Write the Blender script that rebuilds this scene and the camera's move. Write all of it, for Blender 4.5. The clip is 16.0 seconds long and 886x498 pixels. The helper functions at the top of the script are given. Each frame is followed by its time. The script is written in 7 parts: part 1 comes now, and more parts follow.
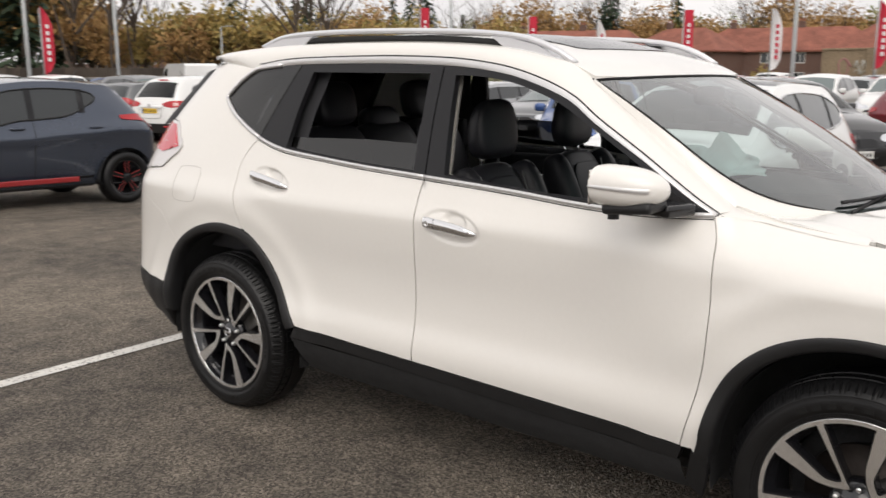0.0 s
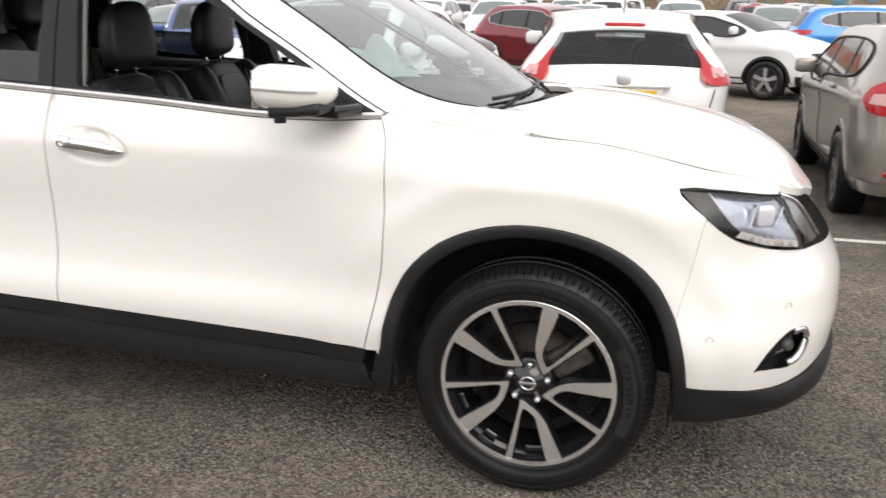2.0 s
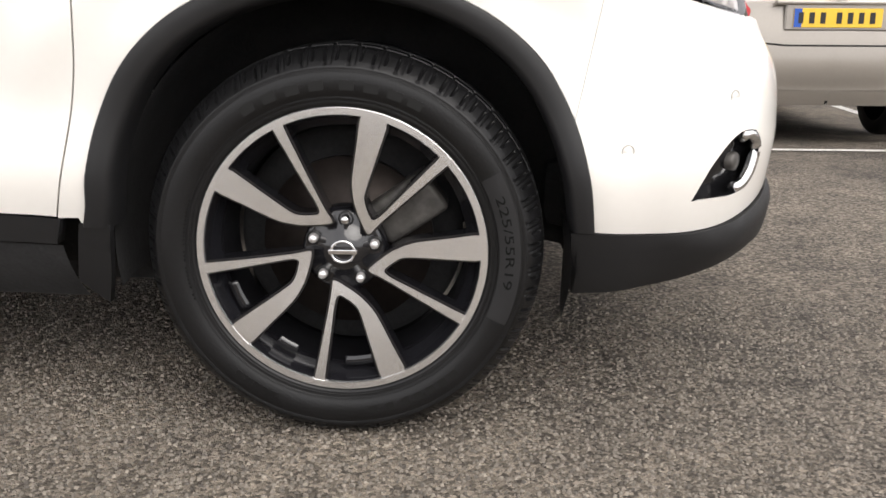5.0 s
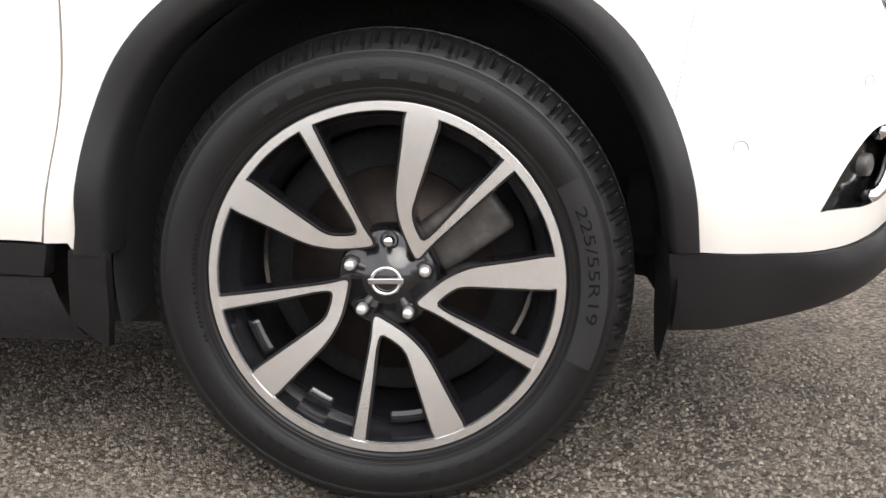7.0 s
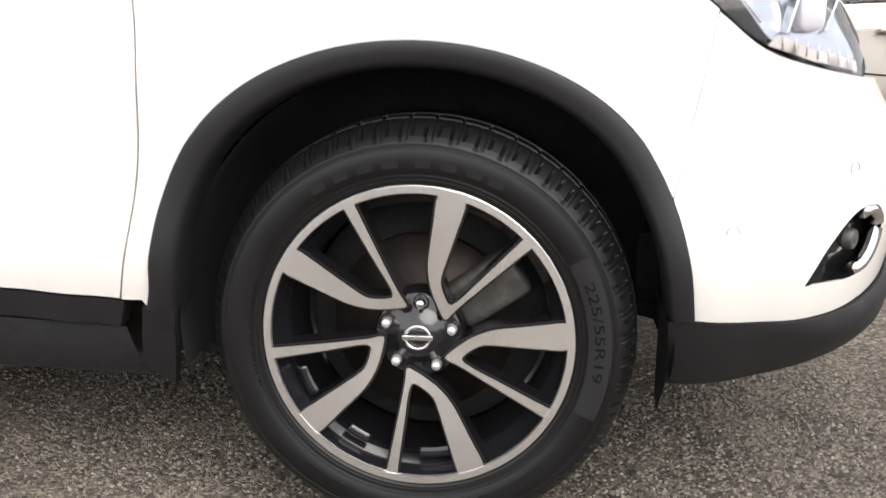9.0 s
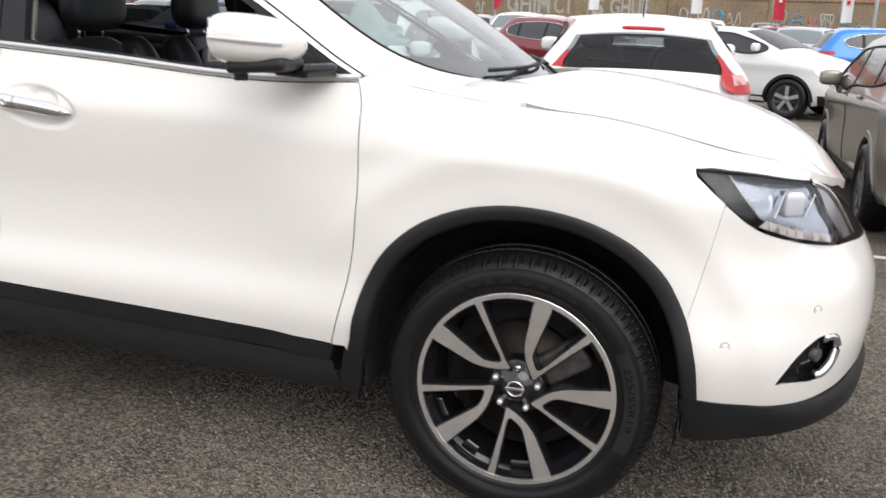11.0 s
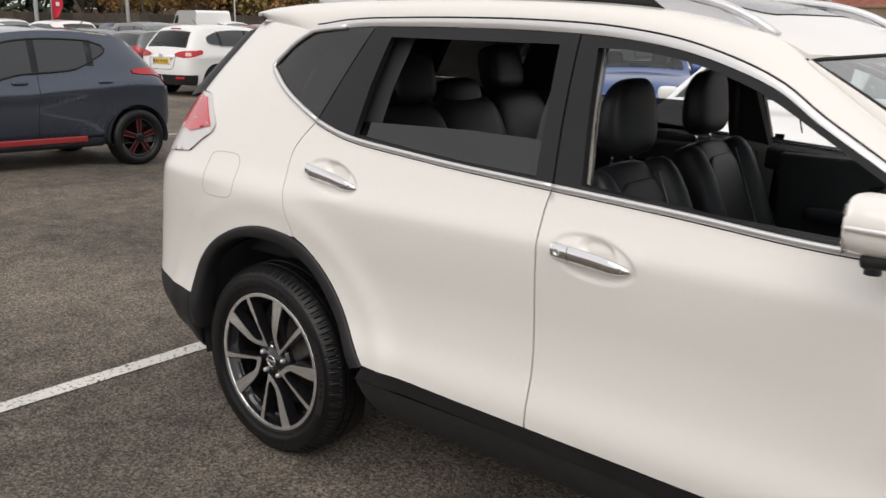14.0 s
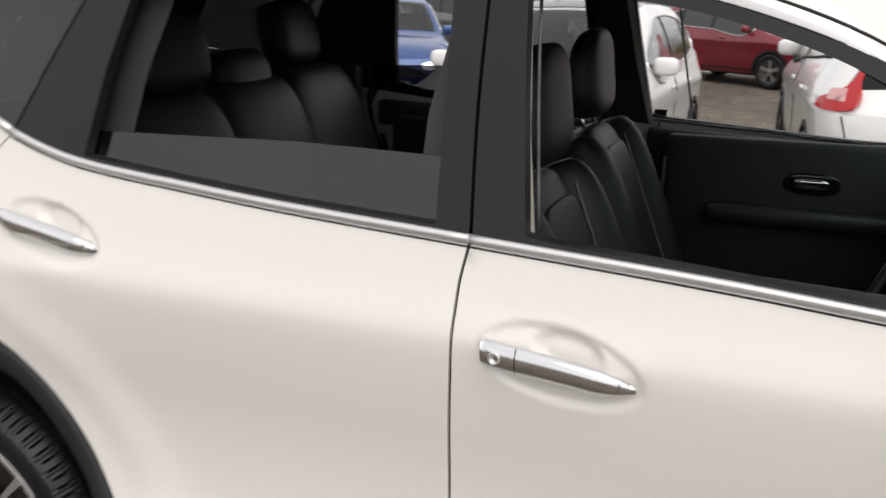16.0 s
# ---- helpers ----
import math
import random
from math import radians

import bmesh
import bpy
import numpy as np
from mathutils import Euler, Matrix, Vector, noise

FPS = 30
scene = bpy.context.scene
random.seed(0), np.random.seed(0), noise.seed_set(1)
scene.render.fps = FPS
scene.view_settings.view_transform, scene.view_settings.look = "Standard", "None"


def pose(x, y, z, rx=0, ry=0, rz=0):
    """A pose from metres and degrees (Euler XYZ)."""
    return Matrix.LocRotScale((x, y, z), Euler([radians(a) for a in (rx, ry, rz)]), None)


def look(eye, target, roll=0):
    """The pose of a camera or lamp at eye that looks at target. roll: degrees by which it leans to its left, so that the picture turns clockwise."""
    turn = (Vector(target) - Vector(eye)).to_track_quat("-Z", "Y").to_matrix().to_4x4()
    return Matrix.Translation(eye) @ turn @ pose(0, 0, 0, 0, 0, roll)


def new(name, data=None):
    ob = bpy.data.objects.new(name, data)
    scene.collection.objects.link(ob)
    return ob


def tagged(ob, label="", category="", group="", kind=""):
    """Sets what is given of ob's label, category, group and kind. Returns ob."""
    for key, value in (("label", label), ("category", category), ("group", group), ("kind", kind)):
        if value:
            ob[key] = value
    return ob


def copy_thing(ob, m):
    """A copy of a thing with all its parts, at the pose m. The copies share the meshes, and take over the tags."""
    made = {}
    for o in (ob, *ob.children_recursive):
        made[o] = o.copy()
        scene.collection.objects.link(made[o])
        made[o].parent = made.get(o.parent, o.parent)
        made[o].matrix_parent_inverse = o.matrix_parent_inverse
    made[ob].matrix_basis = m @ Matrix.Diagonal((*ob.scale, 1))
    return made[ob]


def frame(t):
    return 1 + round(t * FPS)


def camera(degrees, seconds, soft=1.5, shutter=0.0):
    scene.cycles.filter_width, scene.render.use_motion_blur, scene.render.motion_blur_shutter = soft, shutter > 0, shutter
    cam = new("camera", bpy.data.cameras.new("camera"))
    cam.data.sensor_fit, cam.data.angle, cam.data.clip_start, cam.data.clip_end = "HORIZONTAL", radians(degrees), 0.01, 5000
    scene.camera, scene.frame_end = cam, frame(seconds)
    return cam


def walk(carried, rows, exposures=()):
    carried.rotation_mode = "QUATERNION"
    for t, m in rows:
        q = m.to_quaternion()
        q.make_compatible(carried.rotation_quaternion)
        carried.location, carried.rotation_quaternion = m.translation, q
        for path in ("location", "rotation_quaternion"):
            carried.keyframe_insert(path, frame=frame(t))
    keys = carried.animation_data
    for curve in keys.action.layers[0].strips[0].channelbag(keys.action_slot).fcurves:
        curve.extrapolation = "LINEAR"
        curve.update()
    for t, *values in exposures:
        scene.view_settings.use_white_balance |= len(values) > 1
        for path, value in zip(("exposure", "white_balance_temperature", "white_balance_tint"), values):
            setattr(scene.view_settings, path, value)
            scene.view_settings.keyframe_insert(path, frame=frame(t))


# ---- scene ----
cam = camera(52.5, 16.0, soft=1.5, shutter=0.4)
PATH = [
    (0, (0.55, -2.461, 1.525), (-0.684, -0.936, 1.135), -0.1),
    (0.5, (0.419, -2.543, 1.55), (-0.64, -0.9, 1.13), -0.2),
    (1, (0.38, -2.558, 1.52), (-0.498, -0.817, 1.075), 0.3),
    (1.5, (0.367, -2.51, 1.497), (-0.309, -0.693, 1.005), 0.8),
    (2, (0.397, -2.405, 1.439), (-0.111, -0.548, 0.897), 0.5),
    (2.5, (0.364, -2.338, 1.382), (-0.001, -0.443, 0.857), 0.5),
    (3, (0.275, -2.227, 1.31), (0.049, -0.307, 0.796), -0.6),
    (3.5, (0.224, -2.143, 1.223), (0.11, -0.224, 0.673), -0.6),
    (4, (0.238, -1.918, 1.12), (0.185, -0.003, 0.545), 1.0),
    (4.2, (0.249, -1.824, 1.043), (0.199, 0.087, 0.457), 0.8),
    (6.3, (0.204, -1.301, 0.653), (0.057, 0.645, 0.215), -0.7),
    (6.5, (0.207, -1.283, 0.658), (0.043, 0.664, 0.227), -0.8),
    (7, (0.199, -1.26, 0.653), (0.02, 0.693, 0.258), -1.2),
    (7.5, (0.213, -1.265, 0.647), (-0.002, 0.686, 0.263), -1.6),
    (8, (0.21, -1.28, 0.651), (-0.008, 0.668, 0.257), -1.2),
    (10.3, (0.365, -1.859, 1.166), (-0.023, 0.001, 0.542), 1.3),
    (10.5, (0.401, -1.967, 1.155), (-0.044, -0.096, 0.607), 1.6),
    (11, (0.406, -2.108, 1.275), (-0.134, -0.251, 0.767), 2.2),
    (11.5, (0.359, -2.279, 1.382), (-0.256, -0.444, 0.878), 2.3),
    (12, (0.302, -2.364, 1.468), (-0.439, -0.571, 0.984), 2.4),
    (12.5, (0.169, -2.397, 1.552), (-0.704, -0.664, 1.068), 1.2),
    (13, (0.12, -2.24, 1.58), (-0.983, -0.642, 1.099), 0.3),
    (13.5, (-0.002, -2.117, 1.585), (-1.22, -0.607, 1.098), 0.1),
    (14, (-0.259, -1.994, 1.571), (-1.491, -0.498, 1.079), 0.9),
    (14.5, (-0.486, -1.868, 1.569), (-1.682, -0.351, 1.05), 1.0),
    (15, (-0.698, -1.612, 1.534), (-1.818, -0.046, 0.991), 1.6),
    (15.5, (-0.882, -1.434, 1.516), (-1.832, 0.236, 0.963), 1.8),
    (16, (-1.072, -1.213, 1.514), (-1.811, 0.56, 0.955), 0.4),
]
walk(cam, [(t, look(eye, target, roll)) for t, eye, target, roll in PATH],
     exposures=[(0, 0.37, 6530, 10), (1.2, 0.25, 6500, 10), (1.5, 0.36, 6470, 10), (2.0, 0.80, 6420, 10), (2.5, 0.86, 6380, 10), (3.0, 0.70, 6380, 10), (3.5, 0.87, 6370, 10), (4.2, 0.92, 6440, 10), (6.3, 1.42, 6360, 10), (8.2, 1.42, 6360, 10),
                (10.3, 1.00, 6260, 10), (11.5, 0.54, 6120, 10), (12.1, 0.32, 6100, 10), (12.5, 0.09, 6330, 10), (12.8, 0.16, 6420, 10), (13.5, 0.28, 6460, 10), (14.0, 0.27, 6460, 10), (14.5, 0.38, 6470, 10), (15.2, 0.40, 6440, 10), (16, 0.38, 6420, 10)])

# ---- light ----
world = bpy.data.worlds.new("overcast_sky")
scene.world = world
world.use_nodes = True
wn, wl = world.node_tree.nodes, world.node_tree.links
sky = wn.new("ShaderNodeTexSky")
sky.sky_type, sky.sun_disc = "NISHITA", False
sky.sun_elevation, sky.sun_rotation = radians(48), radians(144)
sky.air_density, sky.dust_density, sky.altitude = 1.0, 4.0, 60
grey = wn.new("ShaderNodeHueSaturation")
grey.inputs["Saturation"].default_value, grey.inputs["Value"].default_value = 0.12, 0.085
cloud = wn.new("ShaderNodeTexNoise")
cloud.inputs["Scale"].default_value, cloud.inputs["Detail"].default_value = 2.2, 5
cramp = wn.new("ShaderNodeValToRGB")
cramp.color_ramp.elements[0].position, cramp.color_ramp.elements[0].color = 0.3, (0.67, 0.655, 0.665, 1)
cramp.color_ramp.elements[1].position, cramp.color_ramp.elements[1].color = 0.75, (0.94, 0.90, 0.88, 1)
coords = wn.new("ShaderNodeTexCoord")
squash = wn.new("ShaderNodeMapping")
squash.inputs["Scale"].default_value = (1, 1, 3)
wmix = wn.new("ShaderNodeMix")
wmix.data_type, wmix.inputs["Factor"].default_value = "RGBA", 0.75
wl.new(sky.outputs[0], grey.inputs["Color"])
wl.new(coords.outputs["Generated"], squash.inputs["Vector"])
wl.new(squash.outputs[0], cloud.inputs["Vector"])
wl.new(cloud.outputs["Fac"], cramp.inputs["Fac"])
wl.new(grey.outputs[0], wmix.inputs["A"])
wl.new(cramp.outputs[0], wmix.inputs["B"])
wl.new(wmix.outputs["Result"], wn["Background"].inputs["Color"])
wn["Background"].inputs["Strength"].default_value = 1.12
sun = new("sun", bpy.data.lights.new("sun", "SUN"))
sun.data.energy, sun.data.angle, sun.data.color = 0.95, radians(55), (1.0, 0.93, 0.84)
sun.matrix_world = look((13, -18, 25), (0, 0, 0))


# ---- materials ----
def material(name, colour, rough=0.5, metal=0.0, coat=0.0, vary=0.0, scale=8.0, bump=0.0, fine=60.0, spec=0.5):
    """A surface with colour variation at two scales and fine relief."""
    m = bpy.data.materials.new(name)
    m.use_nodes = True
    n, l = m.node_tree.nodes, m.node_tree.links
    p = n["Principled BSDF"]
    p.inputs["Base Color"].default_value = (*colour, 1)
    p.inputs["Roughness"].default_value = rough
    p.inputs["Metallic"].default_value = metal
    p.inputs["Coat Weight"].default_value = coat
    p.inputs["Coat Roughness"].default_value = 0.04
    p.inputs["Specular IOR Level"].default_value = spec
    if vary or bump:
        tc = n.new("ShaderNodeTexCoord")
        a, b = n.new("ShaderNodeTexNoise"), n.new("ShaderNodeTexNoise")
        a.inputs["Scale"].default_value, a.inputs["Detail"].default_value = scale, 6
        b.inputs["Scale"].default_value, b.inputs["Detail"].default_value = fine, 4
        l.new(tc.outputs["Object"], a.inputs["Vector"])
        l.new(tc.outputs["Object"], b.inputs["Vector"])
        if vary:
            add = n.new("ShaderNodeMath")
            add.operation = "MULTIPLY_ADD"
            add.inputs[1].default_value = 0.5
            l.new(b.outputs["Fac"], add.inputs[0])
            half = n.new("ShaderNodeMath")
            half.operation, half.inputs[1].default_value = "MULTIPLY", 0.5
            l.new(a.outputs["Fac"], half.inputs[0])
            l.new(half.outputs[0], add.inputs[2])
            r = n.new("ShaderNodeValToRGB")
            lo = [max(0, c * (1 - vary)) for c in colour]
            hi = [min(1, c * (1 + vary)) for c in colour]
            r.color_ramp.elements[0].position, r.color_ramp.elements[0].color = 0.33, (*lo, 1)
            r.color_ramp.elements[1].position, r.color_ramp.elements[1].color = 0.67, (*hi, 1)
            l.new(add.outputs[0], r.inputs["Fac"])
            l.new(r.outputs[0], p.inputs["Base Color"])
        if bump:
            bp = n.new("ShaderNodeBump")
            bp.inputs["Strength"].default_value, bp.inputs["Distance"].default_value = 0.6, bump
            l.new(b.outputs["Fac"], bp.inputs["Height"])
            l.new(bp.outputs[0], p.inputs["Normal"])
    return m


def glass(name, colour, alpha, rough=0.01, base=0.06):
    """A thin tinted pane: gloss over a see-through body."""
    m = bpy.data.materials.new(name)
    m.use_nodes = True
    n, l = m.node_tree.nodes, m.node_tree.links
    n.remove(n["Principled BSDF"])
    clear, gloss, mix, fr = (n.new("ShaderNodeBsdfTransparent"), n.new("ShaderNodeBsdfGlossy"), n.new("ShaderNodeMixShader"), n.new("ShaderNodeLayerWeight"))
    clear.inputs["Color"].default_value = (*[c * alpha for c in colour], 1)
    gloss.inputs["Roughness"].default_value = rough
    fr.inputs["Blend"].default_value = 0.5
    power, scale = n.new("ShaderNodeMath"), n.new("ShaderNodeMath")
    power.operation, power.inputs[1].default_value = "POWER", 4.0
    scale.operation, scale.inputs[1].default_value, scale.inputs[2].default_value = "MULTIPLY_ADD", 0.8, base
    l.new(fr.outputs["Facing"], power.inputs[0])
    l.new(power.outputs[0], scale.inputs[0])
    l.new(scale.outputs[0], mix.inputs[0])
    l.new(clear.outputs[0], mix.inputs[1])
    l.new(gloss.outputs[0], mix.inputs[2])
    l.new(mix.outputs[0], n["Material Output"].inputs["Surface"])
    return m


PAINT = material("pearl_white_paint", (0.80, 0.775, 0.735), 0.32, 0, 0.9, 0.012, 1.5)
CLAD = material("black_textured_plastic", (0.014, 0.014, 0.015), 0.5, 0, 0, 0.25, 6, 0.0004, 900, 0.4)
PILLAR = material("satin_black_film", (0.014, 0.014, 0.016), 0.46, 0, 0, 0.15, 5, 0.0002, 700, 0.3)
RUBBER = material("tyre_rubber", (0.0055, 0.0055, 0.006), 0.40, 0, 0, 0.5, 9, 0.0006, 220, 0.38)
SEAL = material("black_rubber_seal", (0.008, 0.008, 0.008), 0.7)
CHROME = material("polished_chrome", (0.82, 0.82, 0.83), 0.08, 1.0)
SATIN = material("brushed_aluminium_trim", (0.76, 0.75, 0.75), 0.36, 0.7)
DARKCHROME = material("dark_satin_chrome", (0.34, 0.33, 0.33), 0.28, 0.85)
RAIL = material("silver_roof_rail_paint", (0.76, 0.76, 0.78), 0.34, 0.65, 0.2)
MACHINED = material("diamond_cut_alloy", (0.88, 0.875, 0.87), 0.27, 0.92, 0.0, 0.05, 5)
GLOSSBLACK = material("gloss_black_enamel", (0.008, 0.008, 0.009), 0.14, 0, 0.2, spec=0.4)
BRAKE = material("brake_disc_iron", (0.034, 0.027, 0.024), 0.5, 0.7, 0, 0.3, 14)
CALIPER = material("cast_caliper", (0.085, 0.080, 0.075), 0.5, 0.3, 0, 0.3, 30)
LINER = material("wheel_arch_felt", (0.018, 0.018, 0.019), 0.9, 0, 0, 0.4, 20, 0.002, 120)
LEATHER = material("black_leather", (0.017, 0.017, 0.021), 0.47, 0, 0, 0.25, 7, 0.0006, 260)
TRIM = material("dark_grey_interior_trim", (0.024, 0.024, 0.027), 0.6, 0, 0, 0.2, 9, 0.0003, 500)
STITCH = material("grey_seam_thread", (0.22, 0.22, 0.22), 0.8)
SCREEN = glass("windscreen_glass", (0.70, 0.86, 0.84), 0.80, 0.01, 0.27)
PRIVACY = glass("privacy_glass", (0.80, 0.82, 0.88), 0.06, 0.01, 0.085)
LENS = glass("clear_lens", (0.97, 0.97, 1.0), 0.97)
REDLENS = material("red_lamp_lens", (0.42, 0.008, 0.014), 0.16, 0, 0.35)
PINKLENS = material("pale_red_lamp_lens", (0.56, 0.055, 0.075), 0.15, 0, 0.8)
PALELENS = material("pale_pink_lamp_lens", (0.60, 0.33, 0.32), 0.2, 0, 0.8)
WHITELENS = material("frosted_lamp_lens", (0.62, 0.60, 0.60), 0.18, 0, 0.8)
AMBER = material("pale_amber_lens", (0.62, 0.57, 0.52), 0.25, 0, 0.5)
LAMPBOWL = material("lamp_bowl_film", (0.44, 0.47, 0.51), 0.22, 0.85, 0.3, 0.25, 22)
WHEELBLACK = material("gloss_black_wheel_lacquer", (0.010, 0.010, 0.012), 0.16, 0, 0.7, spec=0.5)
PROJECTOR = material("projector_glass", (0.72, 0.71, 0.74), 0.12, 0.2, 0.8)
MIRRORED = material("lamp_reflector", (0.85, 0.86, 0.88), 0.12, 1.0)
YELLOW = material("yellow_plate", (0.78, 0.50, 0.03), 0.4, 0, 0.3)
BLUEBAND = material("blue_plate_band", (0.02, 0.09, 0.42), 0.4)
INK = material("black_print", (0.015, 0.015, 0.015), 0.5)
EMBOSS = material("moulded_tyre_print", (0.003, 0.003, 0.003), 0.7, spec=0.2)
BAND = material("smooth_tyre_band", (0.009, 0.009, 0.010), 0.5, 0, 0, 0.2, 12)
# beige-grey made paler to stand for windscreen light on the pillar trim
LITTRIM = material("beige_grey_pillar_trim", (0.58, 0.56, 0.51), 0.7, 0, 0, 0.1, 9)
RELIEF = material("moulded_tyre_name", (0.0045, 0.0045, 0.0045), 0.55, spec=0.35)
FAINT = material("faint_joint_grey", (0.42, 0.40, 0.37), 0.5)


# ---- building helpers ----
def mk(name, verts, faces, mat, parent=None, smooth=True, label=""):
    """One mesh object, as a part of parent if there is one."""
    me = bpy.data.meshes.new(name)
    me.from_pydata([tuple(v) for v in verts], [], faces)
    me.validate()
    if smooth:
        me.shade_smooth()
    me.materials.append(mat)
    ob = new(name, me)
    if parent:
        ob.parent = parent
    return tagged(ob, label) if label else ob


def mkb(name, bm, mat, parent=None, smooth=False, label=""):
    """The same from a bmesh."""
    me = bpy.data.meshes.new(name)
    bm.to_mesh(me)
    bm.free()
    if smooth:
        me.shade_smooth()
    me.materials.append(mat)
    ob = new(name, me)
    if parent:
        ob.parent = parent
    return tagged(ob, label) if label else ob


def spline(tab, v):
    """A smooth curve through (place, value) pairs."""
    n = len(tab)
    if v <= tab[0][0]:
        return tab[0][1]
    if v >= tab[-1][0]:
        return tab[-1][1]
    i = 0
    while tab[i + 1][0] < v:
        i += 1
    h = tab[i + 1][0] - tab[i][0]
    u = (v - tab[i][0]) / h

    def slope(k):
        return 0 if k in (0, n - 1) else (tab[k + 1][1] - tab[k - 1][1]) / (tab[k + 1][0] - tab[k - 1][0])

    return ((2 * u**3 - 3 * u * u + 1) * tab[i][1] + (u**3 - 2 * u * u + u) * h * slope(i)
            + (3 * u * u - 2 * u**3) * tab[i + 1][1] + (u**3 - u * u) * h * slope(i + 1))


def curve(points, step=0.02, closed=False):
    """Points along a smooth line through the given ones (two or three numbers each)."""
    p = [Vector(q) for q in points]
    out, n = [], len(p)
    for i in range(n if closed else n - 1):
        a, b = p[i], p[(i + 1) % n]
        before = p[i - 1] if closed or i else a + (a - b)
        after = p[(i + 2) % n] if closed or i + 2 < n else b + (b - a)
        k = max(1, round((b - a).length / step))
        la, lb = (b - before).length, (after - a).length
        d = (b - a).length
        ta, tb = (b - before) * (d / max(la, 1e-6)), (after - a) * (d / max(lb, 1e-6))
        for j in range(k):
            u = j / k
            out.append((2 * u**3 - 3 * u * u + 1) * a + (u**3 - 2 * u * u + u) * ta + (3 * u * u - 2 * u**3) * b + (u**3 - u * u) * tb)
    if not closed:
        out.append(p[-1])
    return out


def straight(points, step=0.02, closed=True):
    """Points along a polygon's straight edges."""
    p, out = [Vector(q) for q in points], []
    for i in range(len(p) if closed else len(p) - 1):
        a, b = p[i], p[(i + 1) % len(p)]
        k = max(1, round((b - a).length / step))
        out += [a.lerp(b, j / k) for j in range(k)]
    return out if closed else out + [p[-1]]


def area2(loop):
    return sum(a[0] * b[1] - b[0] * a[1] for a, b in zip(loop, loop[1:] + loop[:1]))


def inset(loop, gap):
    """A closed 2D outline drawn in by gap."""
    s, n, out = (1 if area2(loop) > 0 else -1), len(loop), []
    for i in range(n):
        a, b, c = loop[i - 1], loop[i], loop[(i + 1) % n]
        d1, d2 = (Vector(b) - Vector(a)), (Vector(c) - Vector(b))
        if d1.length < 1e-7 or d2.length < 1e-7:
            out.append(Vector(b))
            continue
        n1, n2 = Vector((-d1.y, d1.x)).normalized() * s, Vector((-d2.y, d2.x)).normalized() * s
        m = n1 + n2
        m = m / max(m.length_squared / 2, 0.35) if m.length > 1e-6 else n1
        out.append(Vector(b) + m * gap)
    return out


def within(p, loop):
    inside, x, y = False, p[0], p[1]
    for a, b in zip(loop, loop[1:] + loop[:1]):
        if (a[1] > y) != (b[1] > y) and x < (b[0] - a[0]) * (y - a[1]) / (b[1] - a[1]) + a[0]:
            inside = not inside
    return inside


def near_edge(p, loop, d):
    for a in loop:
        if abs(a[0] - p[0]) < d and abs(a[1] - p[1]) < d:
            return True
    return False


def triangles(loop, step, extra=(), holes=()):
    """A triangle net inside an outline: 2D points and faces; the outline's points come first."""
    from mathutils.geometry import delaunay_2d_cdt
    loop = [Vector((p[0], p[1])) for p in loop]
    pts, edges = list(loop), [(i, (i + 1) % len(loop)) for i in range(len(loop))]
    for h in holes:
        k = len(pts)
        pts += [Vector((p[0], p[1])) for p in h]
        edges += [(k + i, k + (i + 1) % len(h)) for i in range(len(h))]
    ring = list(pts)
    xs, ys = [p.x for p in loop], [p.y for p in loop]

    def fits(q, d):
        return within(q, loop) and not any(within(q, h) for h in holes) and not near_edge(q, ring, d)

    grid = []
    ny = int((max(ys) - min(ys)) / step) + 1
    for j in range(ny + 1):
        y = min(ys) + j * step
        x = min(xs) + (0.5 * step if j % 2 else 0)
        while x < max(xs):
            grid.append(Vector((x, y)))
            x += step
    grid = [q for q in grid if fits(q, step * 0.55)]
    for cx, cy, rx, ry, fine in extra:
        grid = [q for q in grid if ((q.x - cx) / rx) ** 2 + ((q.y - cy) / ry) ** 2 > 1.15]
        for j in range(int(-ry / fine), int(ry / fine) + 1):
            for i in range(int(-rx / fine), int(rx / fine) + 1):
                q = Vector((cx + i * fine, cy + j * fine))
                if (i * fine / rx) ** 2 + (j * fine / ry) ** 2 <= 1 and fits(q, fine * 0.6):
                    grid.append(q)
    pts += grid
    v, _, f, *_ = delaunay_2d_cdt(pts, edges, [], 0, 1e-6)
    keep = []
    for tri in f:
        c = sum((v[i] for i in tri), Vector((0, 0))) / len(tri)
        if within(c, loop) and not any(within(c, h) for h in holes):
            keep.append(tuple(tri))
    return v, keep, loop


def skin(name, loop, place, mat, parent=None, step=0.025, gap=0.0, fold=0.012, extra=(), holes=(), label="", inward=None, proud=0.0):
    """A panel over an outline in a surface's own two coordinates. place(a, b) gives the point; the rim is folded inwards."""
    if gap:
        loop = inset(loop, gap)
    v, f, rim = triangles(loop, step, extra, holes)
    verts = [place(p.x, p.y) for p in v]
    deep = inward or Vector((0, 1, 0))
    if proud:
        verts = [p - deep * proud for p in verts]
    s = 1 if area2([(p.x, p.y) for p in rim]) > 0 else -1
    # faces look away from the car
    faces = []
    for t in f:
        n = (verts[t[1]] - verts[t[0]]).cross(verts[t[2]] - verts[t[0]])
        if n.length > 6e-7:
            faces.append(t if n.dot(deep) < 0 else t[::-1])
    if fold:
        for ring in (rim, *holes):
            k = len(verts)
            m = len(ring)
            for p in ring:
                q = place(p[0], p[1]) - deep * proud
                verts += [q, q + deep * fold]
            for i in range(m):
                a, b = k + 2 * i, k + 2 * ((i + 1) % m)
                faces.append((a, b, b + 1, a + 1))
    return mk(name, verts, faces, mat, parent, True, label)


